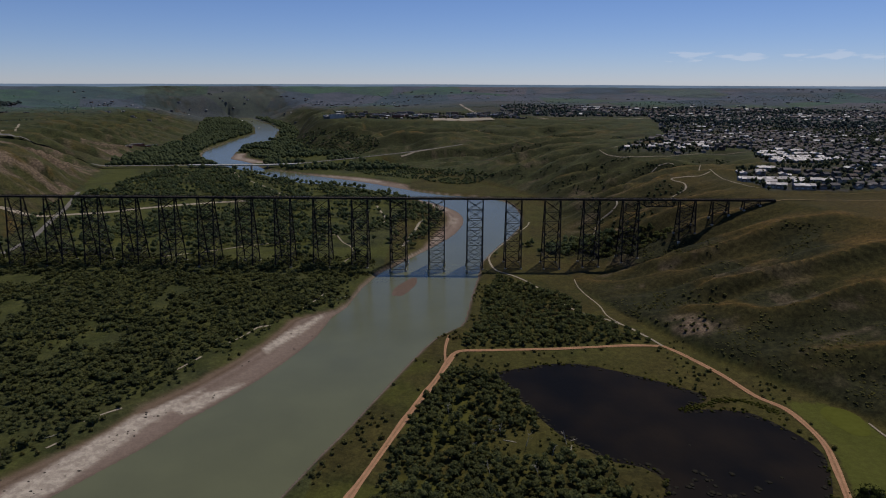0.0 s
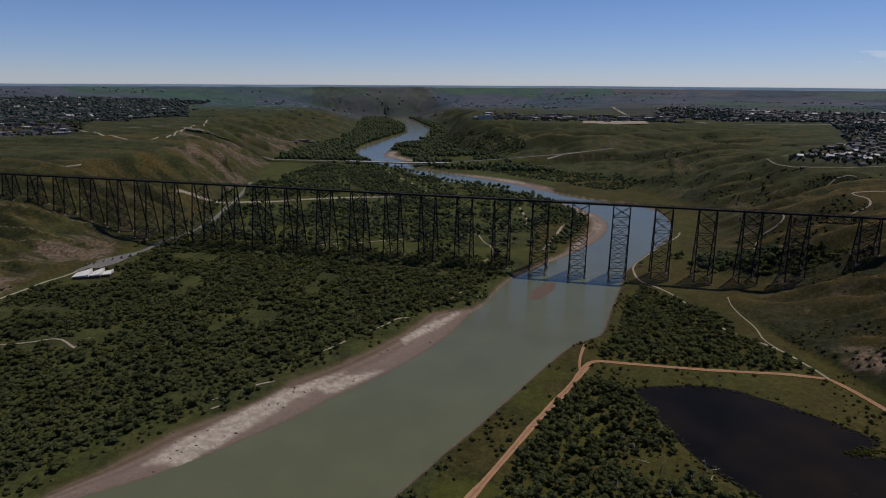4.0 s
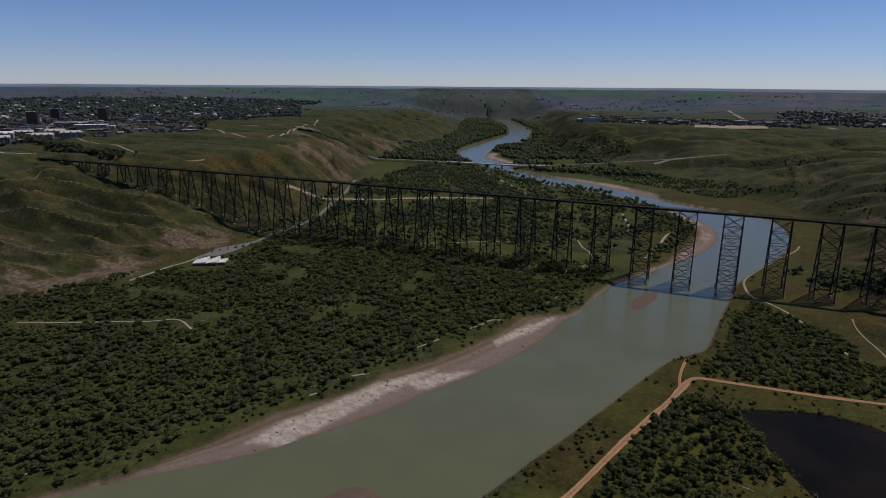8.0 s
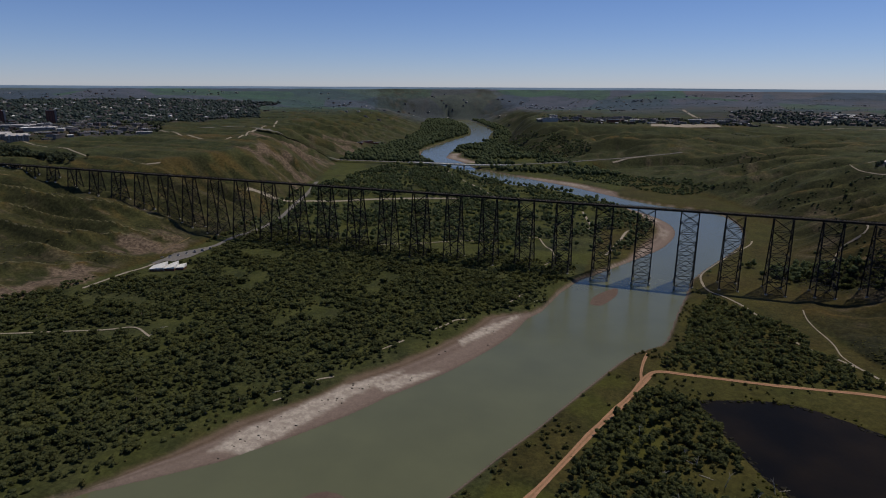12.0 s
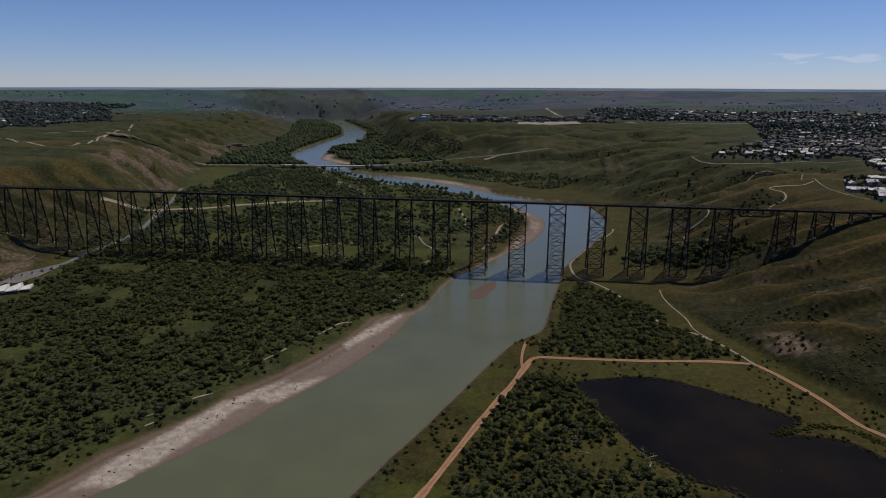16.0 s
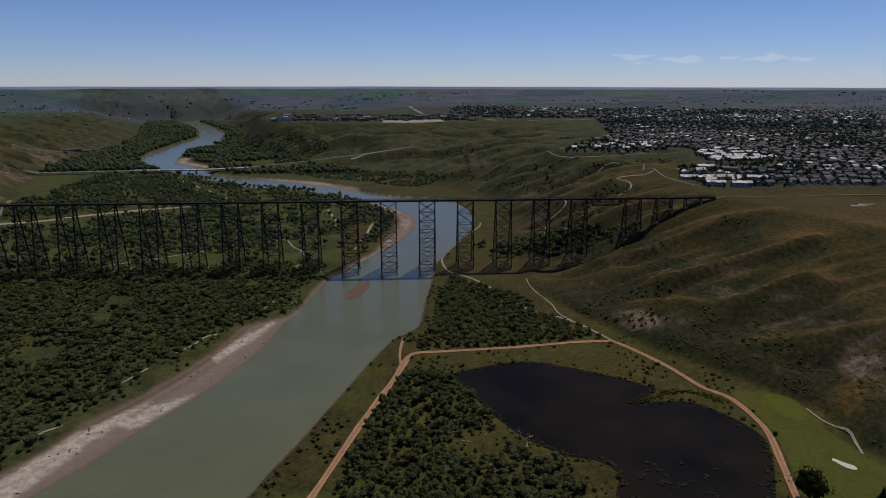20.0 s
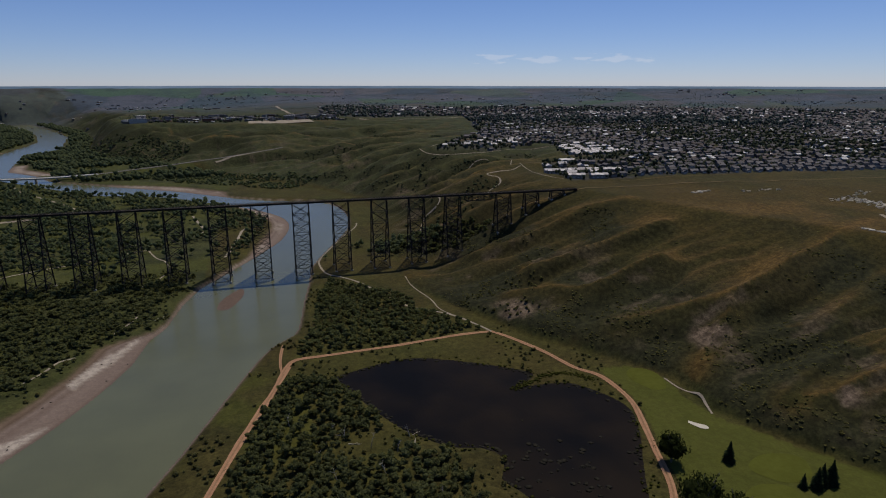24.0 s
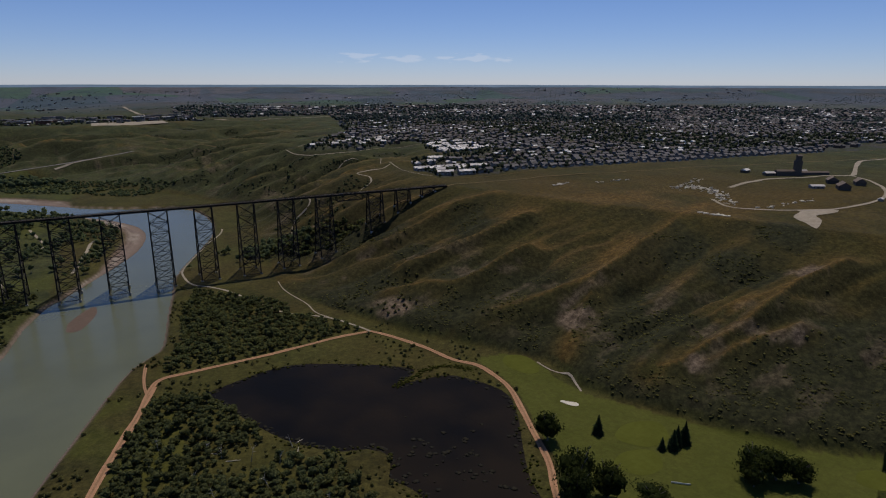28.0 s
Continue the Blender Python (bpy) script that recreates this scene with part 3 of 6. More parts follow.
def make_leaves(name, a, b, through_light=0.35):
    """Leaves that let some sun through; every clump and every tree differs a little."""
    m = Nodes(name, 0.7, spec=0.2)
    isl = m.t.nodes.new("ShaderNodeNewGeometry").outputs["Random Per Island"]
    c = m.mix(isl, a, b)
    c = m.mix(m.ramp(m.noise(22, 2), (0.35, 0.0), (0.65, 0.7)), c, (a[0] * 1.25, a[1] * 1.08, a[2] * 0.85))
    c = m.mix(m.ramp(m.noise(55, 3), (0.42, 0.0), (0.62, 0.5)), c, tuple(0.62 * v for v in a))
    c = m.mix(1.0, c, m.ramp(m.noise(2.2, 3, 0.7), (0.36, 0.72), (0.64, 1.25)), 'MULTIPLY')
    crinkle = m.t.nodes.new("ShaderNodeBump")
    crinkle.inputs["Strength"].default_value, crinkle.inputs["Distance"].default_value = 0.8, 0.8
    m.t.links.new(m.noise(1.8, 3, 0.65), crinkle.inputs["Height"])
    tr = m.t.nodes.new("ShaderNodeBsdfTranslucent")
    m.t.links.new(m.mix(1.0, c, (1.25, 1.25, 0.95), 'MULTIPLY'), tr.inputs[0])
    df = m.t.nodes.new("ShaderNodeBsdfDiffuse")
    m.t.links.new(c, df.inputs[0])
    m.t.links.new(crinkle.outputs[0], df.inputs["Normal"])
    mx = m.t.nodes.new("ShaderNodeMixShader")
    mx.inputs[0].default_value = through_light
    m.t.links.new(df.outputs[0], mx.inputs[1])
    m.t.links.new(tr.outputs[0], mx.inputs[2])
    m.t.links.new(mx.outputs[0], m.t.nodes["Material Output"].inputs[0])
    return m.mat


M_GROUND = make_ground()
M_RIVER = make_water("river_water", (0.096, 0.099, 0.050), 0.20, 0.22, 0.36)
M_POND = make_water("pond_water", (0.0046, 0.0043, 0.0048), 0.35, 0.3, 0.02, (0.0125, 0.0092, 0.0068))
M_LEAF = make_leaves("cottonwood_leaves", (0.090, 0.105, 0.053), (0.126, 0.136, 0.062), 0.58)
M_NEEDLE = make_leaves("spruce_needles", (0.016, 0.026, 0.013), (0.030, 0.042, 0.020), 0.1)
M_SHRUB = make_leaves("shrub_leaves", (0.115, 0.118, 0.054), (0.150, 0.148, 0.068), 0.6)
M_BARK = plain("bark", (0.10, 0.085, 0.07), (0.19, 0.165, 0.14), 0.6, 0.9)
M_STEEL = plain("weathered_black_steel", (0.013, 0.012, 0.012), (0.024, 0.021, 0.020), 1.5, 0.8, 0.0, 0.15)
M_PIER = plain("pier_concrete", (0.24, 0.23, 0.21), (0.34, 0.32, 0.29), 1.2, 0.9)
M_TIE = plain("creosoted_timber", (0.045, 0.038, 0.032), (0.08, 0.07, 0.06), 0.8, 0.9)
M_RAIL = plain("rail_steel", (0.14, 0.12, 0.11), (0.22, 0.20, 0.19), 0.5, 0.45, 0.8)
M_DIRT = plain("red_dirt_track", (0.27, 0.145, 0.085), (0.35, 0.205, 0.125), 1.6, 0.95)
M_PALE = plain("pale_gravel_path", (0.22, 0.185, 0.145), (0.30, 0.26, 0.21), 1.5, 0.95)
M_ROAD = plain("worn_asphalt", (0.12, 0.11, 0.105), (0.17, 0.16, 0.15), 2.5, 0.9)
# pale tone for spur crests, painted as if sunlit
M_CRESTS = plain("lit_crest_grass", (0.090, 0.085, 0.046), (0.140, 0.128, 0.078), 3.0, 0.95)
M_WORN = plain("worn_grass_track", (0.115, 0.082, 0.040), (0.165, 0.122, 0.065), 2.0, 0.95)
M_SANDTRAP = plain("bunker_sand", (0.44, 0.40, 0.34), (0.52, 0.48, 0.41), 1.0, 0.95)
M_WHITE = plain("white_paint", (0.56, 0.55, 0.53), (0.66, 0.65, 0.63), 1.5, 0.7, bump=0.1)
M_GLASS = plain("window_glass", (0.02, 0.025, 0.03), (0.04, 0.045, 0.05), 2.0, 0.08, spec=0.7, bump=0)
M_BRICK = plain("red_brick", (0.115, 0.050, 0.038), (0.16, 0.072, 0.054), 0.8, 0.9)
M_CONCRETE = plain("grey_concrete", (0.30, 0.29, 0.28), (0.42, 0.41, 0.39), 2.0, 0.9)
# ---------------------------------------------------------------- mesh helpers


def mesh_from(name, verts, faces, mats, slots=None):
    """A mesh from arrays; faces all have the same number of corners."""
    verts, faces = np.asarray(verts, np.float32), np.asarray(faces, np.int32)
    me = bpy.data.meshes.new(name)
    n, k = faces.shape
    me.vertices.add(len(verts))
    me.vertices.foreach_set("co", verts.ravel())
    me.loops.add(n * k)
    me.loops.foreach_set("vertex_index", faces.ravel())
    me.polygons.add(n)
    me.polygons.foreach_set("loop_start", np.arange(n, dtype=np.int32) * k)
    for m in mats if isinstance(mats, (list, tuple)) else [mats]:
        me.materials.append(m)
    if slots is not None:
        me.polygons.foreach_set("material_index", np.asarray(slots, np.int32))
    me.polygons.foreach_set("use_smooth", np.zeros(n, bool))
    me.update(calc_edges=True)
    me.validate()
    return me


def as_part(name, me, parent, label="", m=None):
    """Hangs a mesh under its thing."""
    ob = new(name, me)
    ob.parent = parent
    if m is not None:
        ob.matrix_basis = m
    return tagged(ob, label) if label else ob


def thing(name, label, category, group="", m=None, me=None, kind=""):
    ob = tagged(new(name, me), label, category, group, kind)
    if m is not None:
        ob.matrix_basis = m
    return ob


def paint(me, name, rgb):
    at = me.attributes.new(name, 'FLOAT_COLOR', 'POINT')
    at.data.foreach_set("color", np.column_stack([rgb, np.ones(len(rgb))]).astype(np.float32).ravel())


def box_arrays(x0, x1, y0, y1, z0, z1):
    v = np.array([(x, y, z) for z in (z0, z1) for y in (y0, y1) for x in (x0, x1)], float)
    return v, np.array([(0, 2, 3, 1), (4, 5, 7, 6), (0, 1, 5, 4), (2, 6, 7, 3), (0, 4, 6, 2), (1, 3, 7, 5)])


def gather(parts):
    """Several (verts, faces) as one."""
    vs, fs, at = [], [], 0
    for v, f in parts:
        vs.append(v)
        fs.append(np.asarray(f) + at)
        at += len(v)
    return np.vstack(vs), np.vstack(fs)


# ---------------------------------------------------------------- ground and water
na, nr = len(AZIMUTHS), len(RINGS)
land = LAND
i0 = (np.arange(nr - 1)[:, None] * na + np.arange(na - 1)[None, :]).ravel()
quads = np.column_stack([i0 + 1, i0, i0 + na, i0 + na + 1])
wall = (np.arange(nr - 1) * na)
quads = np.vstack([quads, np.column_stack([wall, wall + na - 1, wall + 2 * na - 1, wall + na])])
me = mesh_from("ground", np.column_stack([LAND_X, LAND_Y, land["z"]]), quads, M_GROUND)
paint(me, "cover", np.column_stack([land["dry_lit"], land["bare"], land["scrub_shade"]]))
# third channel: the blued far plain, painted in with distance as haze
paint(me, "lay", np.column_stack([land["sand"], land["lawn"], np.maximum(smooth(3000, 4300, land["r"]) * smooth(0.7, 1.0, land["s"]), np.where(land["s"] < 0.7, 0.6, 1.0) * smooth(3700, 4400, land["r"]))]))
paint(me, "lush_hazed", np.column_stack([land["lush_hazed"]] * 3))
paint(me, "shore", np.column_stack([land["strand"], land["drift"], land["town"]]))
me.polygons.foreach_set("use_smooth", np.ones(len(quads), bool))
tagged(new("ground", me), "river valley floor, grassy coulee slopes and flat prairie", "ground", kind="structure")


def strip(left, right, z):
    n = len(left)
    v = np.vstack([np.column_stack([left, np.full(n, z)]), np.column_stack([right, np.full(n, z)])])
    i = np.arange(n - 1)
    return v, np.column_stack([i, n + i, n + i + 1, i + 1])


def resample(line, n):
    d = np.concatenate([[0], np.cumsum(np.linalg.norm(np.diff(line, axis=0), axis=1))])
    t = np.linspace(0, d[-1], n)
    return np.column_stack([np.interp(t, d, line[:, k]) for k in (0, 1)])


le, ri = resample(BANK_E, 240), resample(BANK_W, 240)
out = (le - ri) / np.linalg.norm(le - ri, axis=1)[:, None]
tagged(new("water", mesh_from("water", *strip(le + 18 * out, ri - 18 * out, 0.0), M_RIVER)), "wide calm grey-green river with a slow current", "river", kind="structure")


def sheet(name, ring_, z, mat, label, category, lift=None):
    """A flat sheet with the outline of a closed line; lift: it lies that far over the ground instead of level."""
    bm = bmesh.new()
    zs = np.full(len(ring_), z) if lift is None else ground_z(ring_[:, 0], ring_[:, 1]) + lift
    bm.faces.new([bm.verts.new((x, y, zz)) for (x, y), zz in zip(ring_, zs)])
    bmesh.ops.triangulate(bm, faces=bm.faces[:])
    me_ = bpy.data.meshes.new(name)
    bm.to_mesh(me_)
    bm.free()
    if me_.polygons and me_.polygons[0].normal.z < 0:
        me_.flip_normals()
    me_.materials.append(mat)
    return tagged(new(name, me_), label, category, kind="structure")


pc = POND[:-1].mean(axis=0)
sheet("pond_water", pc + (POND[:-1] - pc) * 1.015, 3.2, M_POND, "dark shallow weedy pond beside the dirt tracks", "pond")


def ribbon(name, line, width, mat, label, category, lift=0.25, ragged=0.0):
    """A track or road that lies on the ground."""
    d = np.gradient(line, axis=0)
    n = np.column_stack([-d[:, 1], d[:, 0]]) / np.maximum(1e-6, np.linalg.norm(d, axis=1))[:, None]
    w = width * (1 + ragged * (vnoise(np.arange(len(line)) * 0.35, np.full(len(line), width), 91) - 0.5))[:, None] / 2
    rows_ = [line + n * w * k for k in (-1, -0.28, 0, 0.28, 1)]
    crown = (0.0, 0.08, 0.04, 0.08, 0.0)
    cl = line.shape[0]
    zs = [ground_z(p[:, 0], p[:, 1]) for p in rows_]
    v = np.vstack([np.column_stack([p, zz + lift + c]) for p, zz, c in zip(rows_, zs, crown)])
    i = np.arange(cl - 1)
    f = np.vstack([np.column_stack([k * cl + i, k * cl + i + 1, (k + 1) * cl + i + 1, (k + 1) * cl + i])[:, ::-1] for k in range(4)])
    slots = np.repeat([0, 1, 1, 0], cl - 1)
    return tagged(new(name, mesh_from(name, v, f, [mat, M_RUT if mat is M_DIRT else mat], slots)), label, category, kind="structure")


M_RUT = plain("grassy_track_middle", (0.19, 0.108, 0.060), (0.27, 0.160, 0.098), 1.2, 0.95)
ribbon("track", TRAIL_W, 5.0, M_DIRT, "reddish dirt track along the river bank", "track", 0.3, 0.5)
ribbon("track", curve([(3, 486), (2, 505), (3, 525), (6, 548)], 5), 2.4, M_DIRT, "narrow earth track down to the river", "track", 0.28, 0.6)
ribbon("track", TRAIL_N, 4.2, M_DIRT, "reddish dirt track between woods and pond", "track", 0.34, 0.4)
ribbon("track", TRAIL_P, 4.2, M_DIRT, "reddish dirt track beside the golf course", "track", 0.38, 0.4)
ribbon("path", curve([(162, 720), (161, 694), (164, 668), (171, 630), (172, 600), (180, 580)], 5), 1.3, M_PALE, "thin pale trail at the foot of the slope", "path", 0.36, 0.6)
ribbon("path", TRAIL_NW, 2.6, M_PALE, "pale gravel path through the river meadow", "path", 0.42, 0.4)

# ---------------------------------------------------------------- railway viaduct
AXIS = Matrix(((1, 0.0118, 0), (-0.0118, 1, 0), (0, 0, 1))).to_4x4()


def h_section():
    """A unit rolled section, one long in z, that is scaled to each member."""
    o = [(-.5, -.5), (.5, -.5), (.5, -.3), (.14, -.3), (.14, .3), (.5, .3), (.5, .5), (-.5, .5), (-.5, .3), (-.14, .3), (-.14, -.3), (-.5, -.3)]
    bm = bmesh.new()
    a = [bm.verts.new((x, y, 0)) for x, y in o]
    b = [bm.verts.new((x, y, 1)) for x, y in o]
    for k in range(12):
        bm.faces.new((a[k], a[(k + 1) % 12], b[(k + 1) % 12], b[k]))
    bm.faces.new(a[::-1])
    bm.faces.new(b)
    me = bpy.data.meshes.new("section")
    bm.to_mesh(me)
    me.materials.append(M_STEEL)
    return me


SECTION = h_section()


def bar_pose(a, b, w, d=None):
    a, b = Vector(a), Vector(b)
    v = b - a
    return Matrix.Translation(a) @ v.to_track_quat('Z', 'Y').to_matrix().to_4x4() @ Matrix.Diagonal((w, d or w, v.length, 1))


def member(name, a, b, w, parent, d=None):
    ob = new(name, SECTION)
    ob.parent = parent
    ob.matrix_basis = bar_pose(a, b, w, d)
    return ob


def cross_mesh(p, q, r, s_, w):
    """Two diagonals that cross between four corners, with a gusset plate."""
    sv = np.array([v.co[:] for v in SECTION.vertices])
    bm = bmesh.new()
    for a, b in ((p, r), (q, s_)):
        m = bar_pose(a, b, w)
        vs = [bm.verts.new(m @ Vector(v)) for v in sv]
        for k in range(12):
            bm.faces.new((vs[k], vs[(k + 1) % 12], vs[12 + (k + 1) % 12], vs[12 + k]))
    c = (Vector(p) + Vector(r)) / 2
    bmesh.ops.create_cube(bm, size=1.0, matrix=Matrix.Translation(c) @ Matrix.Diagonal((1.0, 0.5, 1.0, 1)))
    me = bpy.data.meshes.new("cross_brace")
    bm.to_mesh(me)
    bm.free()
    me.materials.append(M_STEEL)
    return me


def plate_girder(length, depth):
    """A riveted plate girder: web, two flanges and stiffeners."""
    parts = [box_arrays(0, length, -0.05, 0.05, -depth, 0), box_arrays(0, length, -0.25, 0.25, -0.12, 0.0), box_arrays(0, length, -0.25, 0.25, -depth - 0.001, -depth + 0.12)]
    for k in np.arange(1.5, length - 0.5, 2.5):
        parts.append(box_arrays(k - 0.06, k + 0.06, -0.2, 0.2, -depth + 0.12, -0.12))
    return mesh_from("girder", *gather(parts), M_STEEL)


def pedestal_mesh():
    bm = bmesh.new()
    bmesh.ops.create_cone(bm, cap_ends=True, segments=4, radius1=3.0, radius2=1.9, depth=8.0, matrix=pose(0, 0, -3.0, 0, 0, 45))
    bmesh.ops.create_cube(bm, size=1.0, matrix=Matrix.Translation((0, 0, 1.1)) @ Matrix.Diagonal((2.2, 2.2, 0.5, 1)))
    me = bpy.data.meshes.new("pedestal")
    bm.to_mesh(me)
    bm.free()
    me.materials.append(M_PIER)
    return me


PEDESTAL = pedestal_mesh()
CAP = mesh_from("cap_beam", *gather([box_arrays(-.5, .5, -3.2, 3.2, 0, 0.12), box_arrays(-.08, .08, -3.2, 3.2, 0.12, 0.78), box_arrays(-.5, .5, -3.2, 3.2, 0.78, 0.9)]), M_STEEL)
viaduct = thing("railway_viaduct", "long black steel railway trestle crossing the river valley", "railway bridge", m=Matrix.Translation((0, 785.0, 0)) @ AXIS)
TOWERS = [243.0 - 50.3 * k for k in range(27)] + [316.0, 358.0, 398.0] + [-1107.0, -1144.0, -1178.0]
HALF = 10.2
TOP = DECK_Z - 3.6


def tower(x):
    gy_ = deck_y(x)
    foot = {}
    for i, sx in enumerate((-HALF, HALF)):
        for j, sy in enumerate((-1, 1)):
            z = 3.0
            for _ in range(3):
                half = 2.45 + (TOP - z) * 0.158
                z = max(2.6, float(ground_z(x + sx, gy_ + sy * half)[0]) + 1.0)
            foot[i, j] = Vector((sx, sy * half, z))
    low = min(f.z for f in foot.values())
    t = as_part("tower", None, viaduct, m=Matrix.Translation((x, 0, 0)))
    for sx in (-HALF, HALF):
        as_part("cap_beam", CAP, t, m=Matrix.Translation((sx, 0, TOP)))
    head = {(i, j): Vector(((-HALF, HALF)[i], (-2.45, 2.45)[j], TOP)) for i in (0, 1) for j in (0, 1)}
    for k in foot:
        member("leg", foot[k], head[k], 1.15, t, 1.3)
        as_part("pedestal", PEDESTAL, t, m=Matrix.Translation(foot[k] - Vector((0, 0, 1.0))))
    n = max(1, round((TOP - low) / 13.5))

    def at(k, f):
        return foot[k].lerp(head[k], f)

    for lv in range(n):
        f0, f1 = lv / n, (lv + 1) / n
        for a, b in (((0, 0), (1, 0)), ((0, 1), (1, 1)), ((0, 0), (0, 1)), ((1, 0), (1, 1))):
            wide = a[0] == b[0]
            if not (wide and f1 > 0.99):
                as_part("cross_brace", cross_mesh(at(a, f0), at(b, f0), at(b, f1), at(a, f1), 0.5), t)
            member("strut", at(a, f0), at(b, f0), 0.55, t)
    return t


for tx in TOWERS:
    tower(tx)
ends = sorted([x - HALF for x in TOWERS] + [x + HALF for x in TOWERS])
stops = [-1197.0] + ends + [428.0]
girders = {}
for a, b in zip(stops[:-1], stops[1:]):
    key = round(b - a, 1)
    deep = 2.1
    if key not in girders:
        girders[key] = plate_girder(b - a, deep)
    for sy in (-2.45, 2.45):
        as_part("girder", girders[key], viaduct, m=Matrix.Translation((a, sy, DECK_Z - 0.6)))
# the one truss span
for sy in (-2.45, 2.45):
    n = 6
    a, b = 243.0 + HALF, 316.0 - HALF
    st = (b - a) / n
    for k in range(n):
        x0, x1 = a + k * st, a + (k + 1) * st
        member("truss_chord", (x0, sy, DECK_Z - 10), (x1, sy, DECK_Z - 10), 0.7, viaduct) if 0 < k < n - 1 else None
        member("truss_post", (x1, sy, DECK_Z - 10), (x1, sy, DECK_Z - 4), 0.5, viaduct) if k < n - 1 else None
        up_ = k % 2 == 0
        member("truss_diagonal", (x0, sy, DECK_Z - (4 if up_ else 10)), (x1, sy, DECK_Z - (10 if up_ else 4)), 0.55, viaduct)
L0, L1 = -1197.0, 428.0
as_part("deck", mesh_from("deck", *box_arrays(L0, L1, -3.3, 3.3, DECK_Z - 0.6, DECK_Z - 0.3), M_TIE), viaduct, "dark timber deck")
for sy in (-0.75, 0.75):
    as_part("rail", mesh_from("rail", *box_arrays(L0, L1, sy - 0.06, sy + 0.06, DECK_Z, DECK_Z + 0.15), M_RAIL), viaduct, "worn steel rail")
v, f = gather([box_arrays(x, x + 0.25, -2.6, 2.6, DECK_Z - 0.3, DECK_Z) for x in np.arange(L0, L1, 0.9)])
tagged(as_part("track_bed", mesh_from("track_bed", v, f, M_TIE), viaduct), "closely laid timber sleepers", kind="stuff")
for sy in (-3.2, 3.2):
    v, f = gather([box_arrays(L0, L1, sy - 0.06, sy + 0.06, DECK_Z + z_, DECK_Z + z_ + 0.1) for z_ in (0.2, 0.65, 1.1)] +
                  [box_arrays(x, x + 0.12, sy - 0.06, sy + 0.06, DECK_Z - 0.3, DECK_Z + 1.2) for x in np.arange(L0, L1, 2.5)])
    as_part("railing", mesh_from("railing", v, f, M_STEEL), viaduct, "dark steel walkway railing")
# ---------------------------------------------------------------- trees and shrubs


def ico(rad):
    bm = bmesh.new()
    bmesh.ops.create_icosphere(bm, subdivisions=1, radius=rad)
    v = np.array([q.co[:] for q in bm.verts])
    f = np.array([[q.index for q in p.verts] for p in bm.faces])
    bm.free()
    return v, f


ICO_V, ICO_F = ico(1.0)


def crown_arrays(rng, lumps, cards, size, core=True, wild=0.45, inner=0.80):
    """A broadleaf crown about one unit wide: leaf clumps over the faces of some rounded lumps; triangles."""
    cs = rng.normal(0, 1, (lumps, 3))
    cs = cs / np.linalg.norm(cs, axis=1)[:, None] * rng.uniform(0.10, 0.36, (lumps, 1)) * np.array([1, 1, 0.85])
    rad = rng.uniform(0.13, 0.26, lumps) + (0.08 if lumps < 6 else 0.0)
    vs, fs, at = [], [], 0
    if core:
        for c, q in zip(cs, rad):
            vs.append(c + ICO_V * q * inner * rng.uniform(0.8, 1.15, (len(ICO_V), 1)))
            fs.append(ICO_F + at)
            at += len(ICO_V)
    for _ in range(cards):
        k = rng.integers(lumps)
        d = rng.normal(0, 1, 3)
        d[2] = abs(d[2]) * 0.9 - 0.25
        d /= np.linalg.norm(d)
        p = cs[k] + d * rad[k] * rng.uniform(0.85, 1.2)
        n = d + rng.normal(0, wild, 3)
        n /= np.linalg.norm(n)
        u = np.cross(n, rng.normal(0, 1, 3))
        u /= np.linalg.norm(u)
        w = np.cross(n, u)
        e = size * rng.uniform(0.6, 1.3)
        q4 = np.array([p - u * e, p + w * e * 0.7, p + u * e, p - w * e * 0.7])
        vs.append(q4 + rng.normal(0, 0.2 * e, (4, 3)))
        fs.append(np.array([(0, 1, 2), (0, 2, 3)]) + at)
        at += 4
    return np.vstack(vs), np.vstack(fs)


def taper(a, b, r0, r1, n=5):
    a, b = np.array(a, float), np.array(b, float)
    d = b - a
    u = np.cross(d, (0.3, 1, 0.2))
    u /= np.linalg.norm(u)
    w = np.cross(d / np.linalg.norm(d), u)
    ang = np.arange(n) * 2 * np.pi / n
    c = np.cos(ang)[:, None] * u + np.sin(ang)[:, None] * w
    i = np.arange(n)
    j = (i + 1) % n
    return np.vstack([a + c * r0, b + c * r1]), np.vstack([np.column_stack([i, j, n + j]), np.column_stack([i, n + j, n + i])])


def trunk_arrays(rng):
    """Trunk and limbs for a crown one unit wide whose middle is at 0.72."""
    parts = [taper((0, 0, -0.05), (0.02, 0.01, 0.45), 0.035, 0.024, 6)]
    for k in range(4):
        a = k * 1.6 + rng.uniform(0, 0.8)
        parts.append(taper((0.02, 0.01, 0.36 + 0.03 * k), (0.24 * math.cos(a), 0.24 * math.sin(a), 0.72 + 0.04 * k), 0.018, 0.006, 4))
    return gather(parts)


